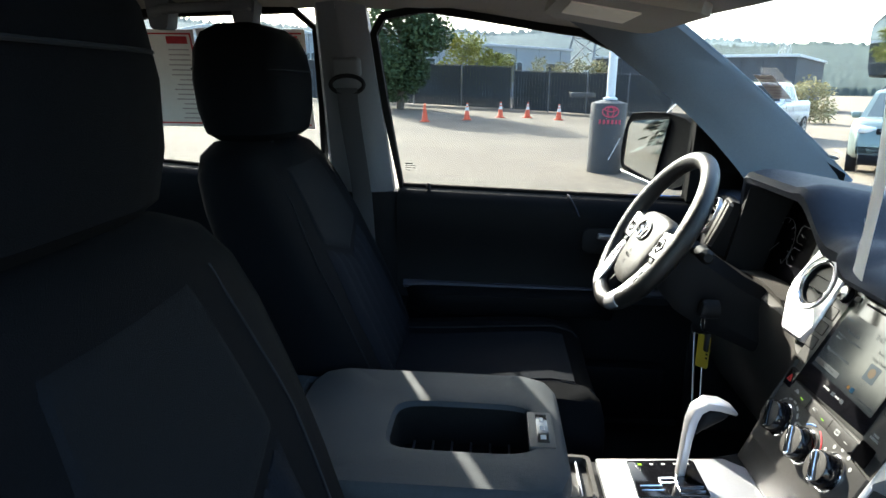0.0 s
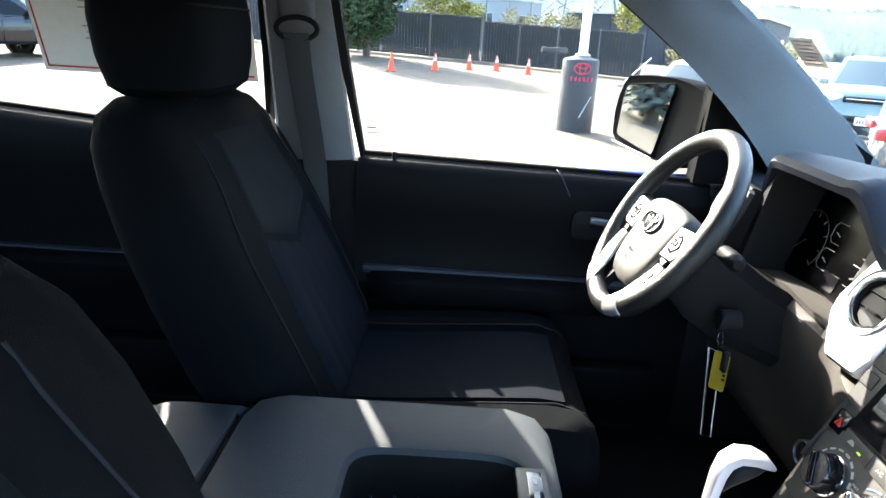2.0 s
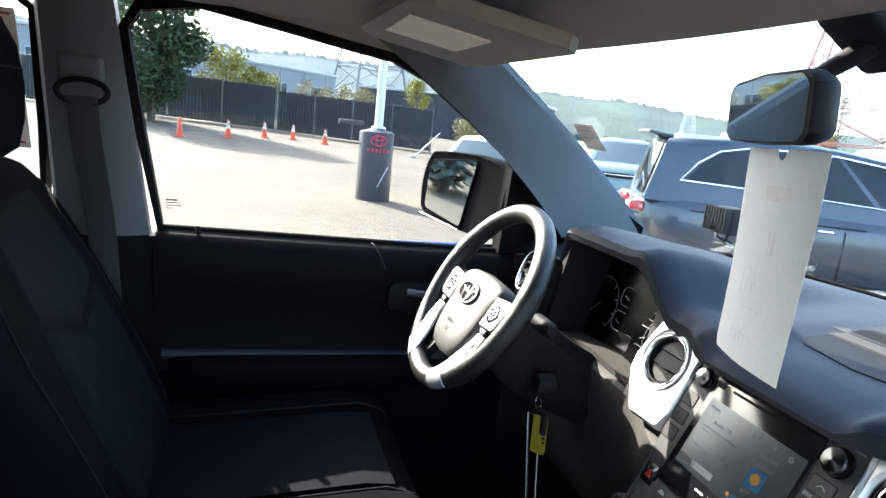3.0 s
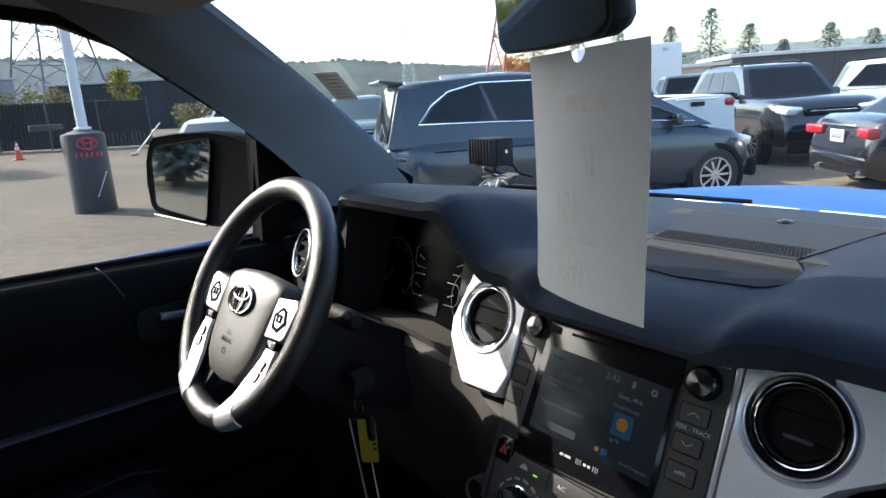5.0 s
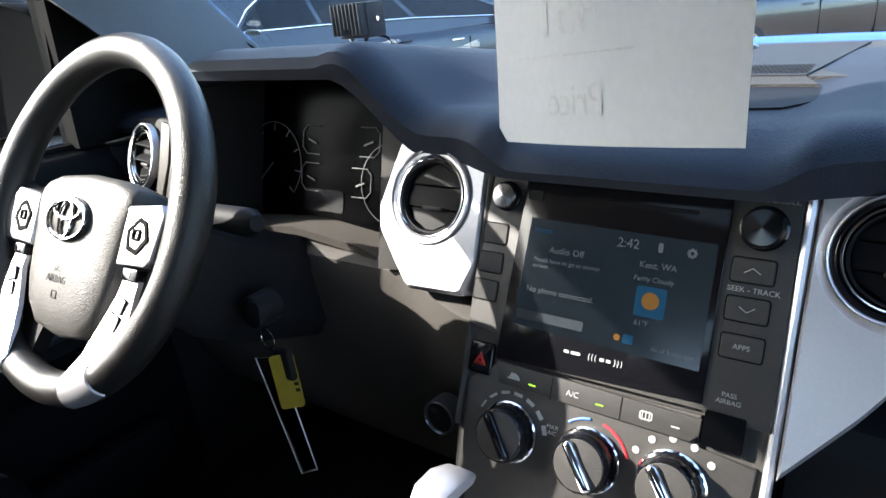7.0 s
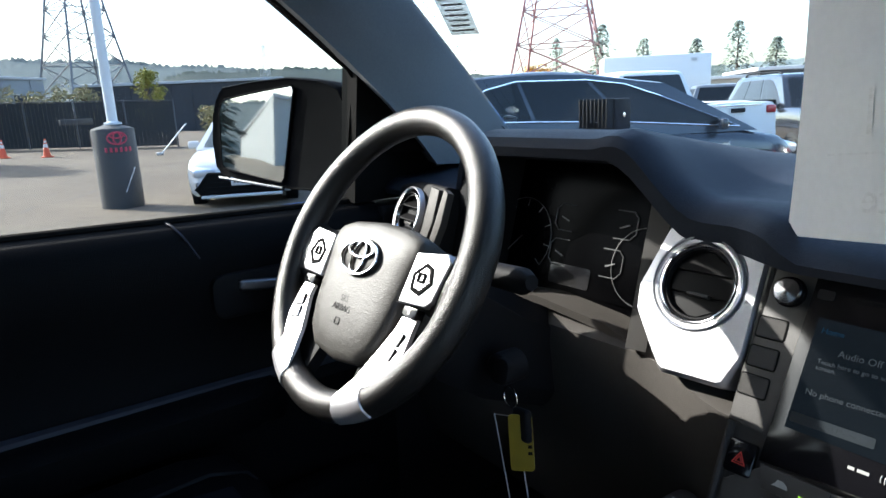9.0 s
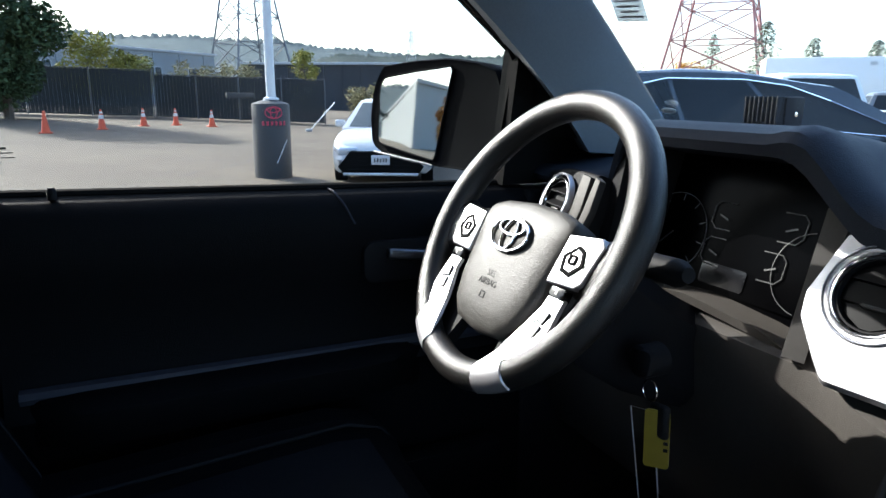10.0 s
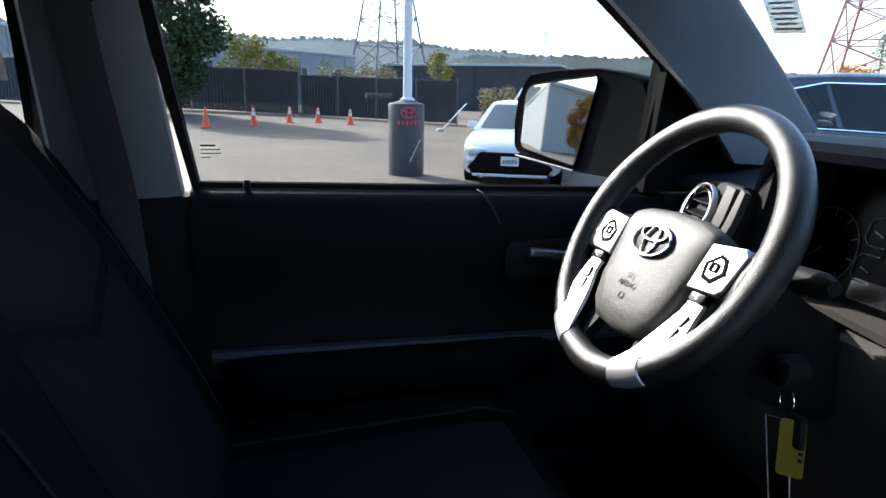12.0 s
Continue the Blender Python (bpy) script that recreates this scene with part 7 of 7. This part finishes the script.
        part("head_lamp", bx(B(), at(L / 2 - (0.30 if kind == "van" else 0.17), q * (w * 0.80 - 0.10) * (0.9 if kind == "van" else 1), line(0.94 if kind == "van" else 0.96) - 0.09) @ pose(0, 0, 0, 0, 12, -q * 22), 0.30, 0.36, 0.13, 0.04, 3), M_HEAD, t, "clear head lamp")
        part("fog_lamp", lathe(B(), fr((L / 2 - 0.06, q * w * 0.62, 0.42), (0, 1, 0), (0, 0, 1), (1, 0, 0)), [(0.06, -0.05), (0.06, 0.03), (0.04, 0.04)], 14), M_HEAD, t)
    pr = part("rear_plate", bx(B(), at(-L / 2 - 0.004, 0, zt - 0.19 if kind == "sedan" else 0.8), 0.02, 0.31, 0.16, 0.004), M_PLATE, t, "white plate with dark bars")
    pf = part("front_plate", bx(B(), at(L / 2 + 0.022, 0, 0.46 if kind == "sedan" else 0.52), 0.02, 0.31, 0.16, 0.004), M_PLATE, t, "white plate with dark bars")
    for i in range(5):
        part("plate_bar", bx(B(), at(-L / 2 - 0.016, -0.1 + 0.05 * i, zt - 0.195 if kind == "sedan" else 0.795), 0.004, 0.03, 0.07), M_RIMDARK, pr)
        part("plate_bar", bx(B(), at(L / 2 + 0.034, -0.1 + 0.05 * i, 0.455 if kind == "sedan" else 0.515), 0.004, 0.03, 0.07), M_RIMDARK, pf)
    gr = part("grille", bx(B(), at(L / 2 - 0.035, 0, line(0.985) - 0.06), 0.07, w * 0.95, 0.12, 0.03), M_BLACK, t)
    part("grille_bar", bx(B(), at(L / 2 + 0.004, 0, line(0.985) - 0.05), 0.012, w * 0.8, 0.02, 0.004), M_CHROME, gr)
    if kind == "sedan":
        FI = fr((L / 2 - 0.05, 0, 0.0), (0, 1, 0), (0, 0, 1), (1, 0, 0))
        it = part("lower_intake", prism(B(), FI, [(-0.66, 0.24), (0.66, 0.24), (0.74, 0.34), (0.52, 0.60), (-0.52, 0.60), (-0.74, 0.34)], -0.08, 0.062, 0.03, 3), M_RUBBER, t, "large black lower grille")
        for i in range(4):
            part("intake_bar", bx(B(), at(L / 2 + 0.012, 0, 0.30 + 0.07 * i), 0.012, 1.15 - 0.10 * i, 0.012, 0.003), M_BLACK, it)
        part("bumper_lip", bx(B(), at(L / 2 - 0.02, 0, 0.215), 0.14, w * 1.45, 0.05, 0.02, 3), P, t)
    else:
        part("lower_intake", bx(B(), at(L / 2 - 0.05, 0, 0.36), 0.12, w * 1.5, 0.24, 0.05, 3), M_BLACK, t)
    part("rear_bumper", bx(B(), at(-L / 2 + 0.06, 0, 0.42), 0.14, w * 1.55, 0.22, 0.06, 3), P if kind != "pickup" else M_CHROME, t)
    part("boot_strip", bx(B(), at(-L / 2 - 0.002, 0, zt - 0.05), 0.02, w * 0.9, 0.025, 0.006), M_CHROME, t)
    if kind == "sedan":
        for q in (-1, 1):
            part("exhaust", lathe(B(), fr((-L / 2 - 0.01, q * 0.5, 0.28), (0, 1, 0), (0, 0, 1), (-1, 0, 0)), [(0.04, -0.1), (0.04, 0.02), (0.033, 0.02), (0.033, -0.05)], 14, close=False), M_CHROME, t)
    if kind == "pickup":
        part("bed_cover", bx(B(), at(-L / 2 + L * 0.185, 0, 1.31), L * 0.34, w * 1.7, 0.10, 0.01), M_RUBBER, t)
        part("tailgate_handle", bx(B(), at(-L / 2 - 0.004, 0, 1.22), 0.03, 0.26, 0.07, 0.01), M_BLACK, t)
    if kind == "suv":
        for q in (-1, 1):
            part("roof_bar", tube(B(), [(x1 + 0.1, q * wr * 0.86, roof + 0.005), (x1 + 0.3, q * wr * 0.88, roof + 0.05), (x2 - 0.4, q * wr * 0.88, roof + 0.05), (x2 - 0.2, q * wr * 0.86, roof + 0.005)], 0.018, 8), M_BLACK, t)
    if kind == "van":
        part("roof_spoiler", bx(B(), at(x1 - 0.08, 0, roof - 0.03) @ pose(0, 0, 0, 0, 8, 0), 0.3, wr * 1.8, 0.04, 0.015), P, t)
        part("side_rail_gap", bx(B(), at(-L * 0.2, -w * 0.999, belt - 0.09), L * 0.36, 0.012, 0.012), M_RUBBER, t)
        part("side_rail_gap", bx(B(), at(-L * 0.2, w * 0.999, belt - 0.09), L * 0.36, 0.012, 0.012), M_RUBBER, t)
    t.matrix_basis = m
    return t


def heading(x, y, hx, hy):
    """The pose of a car whose middle is at x, y and whose nose points along hx, hy."""
    return pose(x, y, gz(x, y), 0, 0, math.degrees(math.atan2(hy, hx)))


car("white_sedan", "sedan", "white", "white compact sedan with dark lower grille, facing the truck", heading(4.33, 12.4, -0.42, -0.907), glass_mat=M_CARGLASSL)
car("minivan", "van", "blue", "dark navy minivan with bright window strips", heading(6.62, 5.62, 0.89, -0.455))
car("black_sedan", "sedan", "black", "black sedan with red tail lamps and twin exhausts", heading(10.95, 1.50, 0.75, -0.66))
car("black_suv", "suv", "black", "black four-wheel-drive wagon with sun glinting on its lamp", heading(13.3, 5.85, -0.66, -0.75), rim=M_RIMDARK)
car("white_pickup", "pickup", "white", "white pickup truck seen past the minivan", heading(10.55, 7.98, 0.33, 0.945))
car("white_suv", "suv", "white", "white four-wheel-drive wagon parked in the second row", heading(19.6, 4.6, 0.43, -0.9))
car("grey_pickup", "pickup", "grey", "grey pickup truck parked in the second row", heading(19.5, 11.5, 0.75, 0.66))
car("silver_pickup", "pickup", "silver", "silver pickup truck by the end of the fence", heading(9.5, 24.0, -0.6, -0.8))
car("green_wagon", "suv", "teal", "grey-green wagon facing the truck", heading(9.1, 14.9, -0.52, -0.85), glass_mat=M_CARGLASSL)
car("red_sedan", "sedan", "red", "red sedan in the far row", heading(30.5, -0.6, 0.3, -0.95))
car("dark_wagon", "suv", "black", "dark wagon parked behind the truck", heading(-13.9, 18.4, 0.35, 0.94))
far = car("far_sedan", "sedan", "silver", "silver sedan in the distant rows", heading(24, 29, -0.7, -0.7), near=False)
far2 = car("far_wagon", "suv", "grey", "grey wagon in the distant rows", heading(27.5, 27, -0.7, -0.7), near=False)
far3 = car("far_sedan", "sedan", "white", "white sedan in the distant rows", heading(18.5, 31, -0.7, -0.7), near=False)
random.seed(21)
for i in range(26):
    src = (far, far2, far3)[i % 3]
    row = i // 9
    copy_thing(src, heading(21 + (i % 9) * 3.4 + row * 5.5, 36 - (i % 9) * 1.6 + row * 9, -0.75, -0.66))

# white box truck beyond the minivan
bt = thing("box_truck", (26.5, 18.9, gz(26.5, 18.9)), "plain white box truck body in the back row", "truck")
ba = math.degrees(math.atan2(-0.72, 0.70))
part("cargo_box", bx(B(), at(0, 0, 2.22) @ pose(0, 0, 0, 0, 0, ba), 4.7, 2.4, 2.8, 0.05), M_PAINT["white"], bt)
part("chassis", bx(B(), at(0, 0, 0.75) @ pose(0, 0, 0, 0, 0, ba), 5.0, 1.6, 0.4, 0.03), M_BLACK, bt)
part("marker_lamp", bx(B(), pose(0, 0, 3.35, 0, 0, ba) @ at(1.6, -1.21, 0), 0.25, 0.03, 0.16), M_GALV, bt)
for sx in (-1.6, 1.7):
    for q in (-1, 1):
        part("wheel", lathe(B(), pose(0, 0, 0.45, 0, 0, ba) @ fr((sx, q * 0.95, 0), (1, 0, 0), (0, 0, 1), (0, -1, 0)), [(0.2, -0.14), (0.45, -0.14), (0.45, 0.14), (0.2, 0.14)], 20), M_TYRE, bt)

# ---- buildings ----
M_WALLG = pm("grey_block_wall", (0.33, 0.34, 0.35), 0.85, var=0.1, s1=0.3, s2=4, bump=0.2, bs=8)
M_WALLD = pm("dark_brown_wall", (0.06, 0.06, 0.065), 0.85, var=0.2, s1=0.3, s2=3)
M_WALLW = pm("white_metal_wall", (0.52, 0.52, 0.51), 0.6, var=0.06, s1=0.4, s2=6)
M_WALLT = pm("tan_wall", (0.42, 0.36, 0.28), 0.8, var=0.1, s1=0.4, s2=5)
M_ROOF = pm("flat_roof_edge", (0.5, 0.51, 0.52), 0.6, var=0.08)
M_DARKWIN = pm("dark_window", (0.03, 0.035, 0.04), 0.15, var=0.2)


def building(name, label, p0, p1, depth, h, wall, n_win=0, win=(2.2, 1.2, 2.0), roofmat=None, ribs=0):
    t = thing(name, (*p0, min(gz(*p0), gz(*p1)) - 0.05), label, "building", "buildings")
    d = Vector((p1[0] - p0[0], p1[1] - p0[1], 0))
    L = d.length
    a = math.degrees(math.atan2(d.y, d.x))
    m = pose(0, 0, 0, 0, 0, a)
    part("wall", bx(B(), m @ at(L / 2, depth / 2, h / 2), L, depth, h), wall, t)
    part("roof", bx(B(), m @ at(L / 2, depth / 2, h + 0.12), L + 0.5, depth + 0.5, 0.28, 0.03), roofmat or M_ROOF, t)
    for i in range(n_win):
        x = L * (i + 0.5) / n_win
        wdw = part("window", bx(B(), m @ at(x, -0.03, win[2]), win[0], 0.08, win[1], 0.01), M_DARKWIN, t)
        part("window_frame", ringplate(B(), m @ fr((x, -0.08, win[2]), (1, 0, 0), (0, 0, 1), (0, -1, 0)), rrect(win[0] + 0.16, win[1] + 0.16, 0.02, 2), rrect(win[0], win[1], 0.02, 2), -0.02, 0.03), M_ROOF, wdw)
        part("sill", bx(B(), m @ at(x, -0.1, win[2] - win[1] / 2 - 0.08), win[0] + 0.3, 0.14, 0.08), M_ROOF, wdw)
    for i in range(ribs):
        part("wall_rib", bx(B(), m @ at(L * (i + 0.5) / ribs, -0.05, h / 2), 0.18, 0.12, h - 0.2), wall, t)
    return t


building("grey_warehouse", "long grey warehouse with dark windows behind the fence", (-26, 57), (9.5, 90), 30, 6.2, M_WALLG, 7, (2.6, 1.5, 3.7), ribs=12)
building("dark_warehouse", "low dark brown building beyond the fence", (12, 84), (31, 72), 20, 5.6, M_WALLD, 0, ribs=10)
building("low_dark_building", "low dark building with a tan end wall", (52, 27), (60.5, 17), 14, 4.1, M_WALLD, 0, ribs=6)
building("tan_building", "tan low building with a roof unit", (61, 17), (66, 4), 14, 4.3, M_WALLT, 3, (1.6, 1.0, 2.4))
building("roof_hut", "small roofed shelter at the end of the low building", (49.5, 31), (52, 27.5), 4, 3.6, M_WALLT, 1, (1.2, 0.9, 2.0), M_WALLW)
building("far_white_building", "distant white industrial building", (135, 168), (158, 150), 30, 8.5, M_WALLW, 4, (3, 2, 3))
building("far_white_building", "distant white industrial building", (108, 150), (122, 142), 20, 6.5, M_WALLW, 3, (3, 2, 3))
wbl = thing("white_building", (0, 0, gz(-40, 23) - 0.3), "plain white building behind the truck", "building", "buildings")
part("wall", slab(B(), [(-34.7, 22.7, 0), (-60.0, 24.5, 0), (-140, 82, 0), (-123, 86, 0)], (0, 0, 4.5)), M_WALLW, wbl, flat=True)
part("roof", slab(B(), [(-34.4, 22.5, 4.5), (-60.2, 24.2, 4.5), (-140.5, 82, 4.5), (-123, 86.5, 4.5)], (0, 0, 0.25)), M_ROOF, wbl, flat=True)
ru = thing("roof_unit", (64.5, 13.5, 4.5 + gz(66, 4)), "grey rooftop air unit", "air unit")
part("casing", bx(B(), at(0, 0, 0.6), 2.4, 2.4, 1.2, 0.05), M_GALV, ru)


# ---- pylons ----
M_STEEL = pm("grey_lattice_steel", (0.20, 0.21, 0.23), 0.6, metal=0.4, var=0.15)
M_STEELF = pm("pale_far_steel", (0.42, 0.45, 0.47), 0.7, var=0.1)
M_STEELR = pm("red_lattice_steel", (0.34, 0.16, 0.15), 0.6, metal=0.2, var=0.15)


def pylon(x, y, h, base, top, rot, mat_, label, mast=0.12):
    t = thing("pylon", (x, y, gz(x, y)), label, "pylon", "pylons")
    m = pose(0, 0, 0, 0, 0, rot)

    def c(k, z):
        f = z / h
        w = base * (1 - f) ** 1.25 + top * f
        sx, sy = ((1, 1), (-1, 1), (-1, -1), (1, -1))[k % 4]
        return m @ Vector((sx * w / 2, sy * w / 2, z))
    levels = [0, 0.13, 0.25, 0.36, 0.46, 0.55, 0.63, 0.71, 0.78, 0.85, 0.92, 1.0]
    for k in range(4):
        part("leg", tube(B(), [c(k, h * l) for l in levels], mast, 5), mat_, t)
    for a, b in zip(levels, levels[1:]):
        bm = B()
        for k in range(4):
            for p, q in ((c(k, h * a), c(k + 1, h * b)), (c(k + 1, h * a), c(k, h * b)), (c(k, h * b), c(k + 1, h * b))):
                tube(bm, [p, q], mast * 0.55, 4)
        part("bracing", bm, mat_, t)
    for f, w in ((0.72, 7.5), (0.85, 6.0), (0.97, 4.5)):
        bm = B()
        for s in (-1, 1):
            tip = m @ Vector((s * w, 0, h * f))
            for k in range(4):
                tube(bm, [c(k, h * f + (0.9 if k % 2 else -0.9)), tip], mast * 0.5, 4)
        part("crossarm", bm, mat_, t)
    return t


pylon(20.5, 131, 44, 13.0, 1.6, 20, M_STEEL, "tall grey lattice power pylon behind the warehouse", 0.20)
pylon(73, 68, 42, 14.5, 1.6, 35, M_STEELR, "tall rust-red lattice power pylon beyond the lot", 0.19)
pylon(160, 390, 42, 11, 1.5, 40, M_STEELF, "distant lattice power pylon on the hill line", 0.12)
pylon(255, 350, 44, 11, 1.5, 40, M_STEELF, "distant lattice power pylon on the hill line", 0.12)


# ---- trees ----
def leaf_mat(name, col, tint, var=0.35):
    return pm(name, col, 0.75, var=var, s1=0.8, s2=6, spec=0.2, tint=tint)


M_LEAF = leaf_mat("dark_green_leaves", (0.04, 0.065, 0.03), (0.07, 0.10, 0.045))
M_LEAFY = leaf_mat("yellow_green_leaves", (0.16, 0.17, 0.04), (0.33, 0.30, 0.07))
M_LEAFR = leaf_mat("autumn_leaves", (0.32, 0.08, 0.03), (0.42, 0.25, 0.05))
# needles lighter than real ones: distance haze mixed into the colour
M_FIR = leaf_mat("hazed_fir_needles", (0.115, 0.14, 0.115), (0.17, 0.19, 0.155))
M_BARK = pm("bark", (0.12, 0.09, 0.07), 0.9, var=0.3, s1=4, s2=30, bump=0.6, bs=30)
M_DRY = leaf_mat("dry_brush", (0.24, 0.2, 0.1), (0.33, 0.29, 0.15))


def leaves(rng, centres, n, size):
    verts, faces = [], []
    for _ in range(n):
        c, r = centres[rng.randrange(len(centres))]
        d = Vector((rng.gauss(0, 1), rng.gauss(0, 1), rng.gauss(0, 1)))
        p = Vector(c) + d.normalized() * r * (rng.random() ** 0.4)
        a = Vector((rng.gauss(0, 1), rng.gauss(0, 1), rng.gauss(0, 0.6))).normalized()
        b = a.cross(Vector((rng.gauss(0, 1), rng.gauss(0, 1), rng.gauss(0, 1)))).normalized()
        s = size * rng.uniform(0.6, 1.3)
        k = len(verts)
        verts += [p - a * s, p + b * s * 0.45, p + a * s, p - b * s * 0.45]
        faces.append((k, k + 1, k + 2, k + 3))
    return verts, faces


def tree(name, x, y, h, w, trunk, mat_, label, seed, n=5000, size=0.12, low=0.25):
    rng = random.Random(seed)
    t = thing(name, (x, y, gz(x, y)), label, "tree", "trees")
    part("trunk", tube(B(), [(0, 0, 0), (0.05, 0, h * 0.2), (0, 0.06, h * 0.45), (0.04, 0, h * 0.7)], [trunk, trunk * 0.85, trunk * 0.6, trunk * 0.25], 9), M_BARK, t)
    centres = []
    for i in range(26):
        a, z = rng.uniform(0, 6.28), rng.uniform(low, 0.92)
        rr = w * 0.5 * math.sqrt(max(0.05, 1 - ((z - 0.55) / 0.48) ** 2)) * rng.uniform(0.35, 0.85)
        c = Vector((rr * math.cos(a), rr * math.sin(a), z * h))
        centres.append((c, w * rng.uniform(0.15, 0.27)))
        if i < 9:
            part("limb", tube(B(), [(0, 0, h * max(0.15, z - 0.25)), c * 0.55 + Vector((0, 0, h * z * 0.42)), c], [trunk * 0.4, trunk * 0.25, trunk * 0.08], 6), M_BARK, t)
    v, f = leaves(rng, centres, n, size)
    quadmesh("crown", v, f, mat_, t)
    return t


def fir(x, y, h, w, seed, label="tall fir tree behind the lot, paled for haze"):
    rng = random.Random(seed)
    t = thing("fir_tree", (x, y, gz(x, y)), label, "tree", "fir trees")
    part("trunk", tube(B(), [(0, 0, 0), (0, 0, h)], [0.22, 0.03], 8), M_BARK, t)
    verts, faces = [], []
    for i in range(1300):
        z = h * (0.12 + 0.88 * rng.random() ** 0.85)
        f = 1 - (z / h)
        a = rng.uniform(0, 6.28)
        rmax = w * 0.5 * (f ** 0.7) * (0.30 + 0.55 * math.sin(z * 2.1 + seed + a) ** 2 + 0.35 * math.sin(a * 2.5 + z * 0.9 + seed) ** 2) + 0.12
        rr = rmax * rng.random() ** 0.45
        p = Vector((rr * math.cos(a), rr * math.sin(a), z - rr * 0.35))
        d = Vector((math.cos(a), math.sin(a), -0.45)).normalized()
        sd = Vector((-math.sin(a), math.cos(a), rng.uniform(-0.3, 0.3)))
        s = rng.uniform(0.25, 0.6)
        k = len(verts)
        verts += [p, p + d * s * 0.5 + sd * s * 0.3, p + d * s, p + d * s * 0.5 - sd * s * 0.3]
        faces.append((k, k + 1, k + 2, k + 3))
    quadmesh("crown", verts, faces, M_FIR, t)
    return t


tree("round_tree", -5.3, 33.5, 7.6, 5.6, 0.2, M_LEAF, "dense round dark green tree beside the fence", 3, 26000, 0.13, 0.18)
tree("shrub_tree", -2.6, 43.5, 4.6, 3.4, 0.08, M_LEAFY, "pale yellow-green shrub above the fence", 4, 5000, 0.11)
tree("shrub_tree", -0.4, 42.8, 4.0, 2.4, 0.08, M_LEAFY, "pale yellow-green shrub above the fence", 14, 3000, 0.11)
tree("yellow_tree", 10.5, 46, 4.6, 2.2, 0.08, M_LEAFY, "small yellowing tree beyond the fence", 5, 2500, 0.10)
tree("autumn_tree", 79, 78, 8.5, 6, 0.2, M_LEAFR, "orange autumn tree at the foot of the pylon", 6, 3500, 0.25)
tree("autumn_tree", -26.1, 15.4, 3.3, 1.3, 0.06, M_LEAFR, "young red and yellow autumn tree by the white building", 7, 3000, 0.09)
for i, (x, y, s) in enumerate(((2.6, 42.5, 9), (4.2, 41.5, 10), (5.6, 40.5, 12), (13, 40, 13), (15.5, 39.5, 16), (18, 39, 17), (-7.5, 44.5, 18))):
    tree("brush", x, y, 3.1 if i < 3 else 2.2, 2.8, 0.04, M_DRY, "dry yellow-brown brush along the fence", s, 2200, 0.10, 0.1)
for i, (x, y) in enumerate(((-17.2, 14.6), (-18.6, 15.6), (-19.4, 16.6))):
    fir(x, y, 5.6 + 0.5 * (i % 2), 2.6, 40 + i, "tall narrow dark hedge conifer")
for i, (az, el, dist, w) in enumerate(((46.8, 4.9, 112, 4.6), (50.5, 5.7, 88, 5.0), (53.8, 4.45, 92, 4.4), (57.8, 4.15, 95, 3.8), (60.8, 5.25, 86, 4.6), (63.5, 3.85, 92, 4.4), (65.9, 2.5, 95, 3.0), (68.9, 3.4, 100, 5.0), (71.6, 2.75, 96, 4.0))):
    fir(-0.35 + dist * math.sin(radians(az)), -0.3 + dist * math.cos(radians(az)), 1.43 + dist * math.tan(radians(el)) - gz(dist, 40), w * 1.9, 60 + i)

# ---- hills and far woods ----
# hill colour is paled blue-grey to carry the haze of distance
M_HILL = pm("hazy_hill_woods", (0.125, 0.15, 0.148), 0.95, var=0.3, s1=0.02, s2=0.12, spec=0.1)
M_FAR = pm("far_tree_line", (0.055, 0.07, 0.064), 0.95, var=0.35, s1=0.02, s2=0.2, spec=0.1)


def ridge(name, dist, az0, az1, rise, mat_, seed, lab):
    """A long wooded ridge: rows of tree tops up the slope, the last ones on the skyline."""
    r = random.Random(seed)
    verts, faces = [], []
    n = int((az1 - az0) / 0.13)
    ph = [r.uniform(0, 6.28) for _ in range(5)]
    L = 36
    for i in range(n + 1):
        a = radians(az0 + (az1 - az0) * i / n)
        hgt = 1.4 + dist * math.tan(radians(rise(math.degrees(a))))
        z = hgt * (0.93 + 0.02 * math.sin(a * 7 + ph[0]) + 0.02 * math.sin(a * 19 + ph[1]) + 0.02 * math.sin(a * 47 + ph[2]))
        for j in range(L):
            u = j / (L - 2)
            d = dist * (0.72 + 0.28 * min(u, 1.0)) + r.uniform(-1, 1) * dist * 0.002
            zz = z * min(u, 1.0) ** 0.8 + hgt * (0.075 if j == L - 2 else 0.0045) * r.random() if u <= 1 else 0.0
            b = a + (radians(0.065) if j % 2 else 0.0)
            if j == 0:
                zz = -5.0
            if u > 1:
                d = dist * 1.15
            verts.append((d * math.sin(b), d * math.cos(b), zz))
    for i in range(n):
        for j in range(L - 1):
            b = i * L + j
            faces.append((b, b + L, b + L + 1, b + 1))
    ob = quadmesh(name, verts, faces, mat_, None, lab, smoothed=True)
    tagged(ob, kind="stuff", category="hill")


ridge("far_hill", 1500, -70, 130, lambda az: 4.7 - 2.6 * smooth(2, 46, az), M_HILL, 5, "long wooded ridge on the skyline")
ridge("far_woods", 640, 5, 60, lambda az: 1.0 + 2.5 * smooth(8, 17, az) - 1.5 * smooth(30, 44, az), M_FAR, 8, "dark belt of distant woods")
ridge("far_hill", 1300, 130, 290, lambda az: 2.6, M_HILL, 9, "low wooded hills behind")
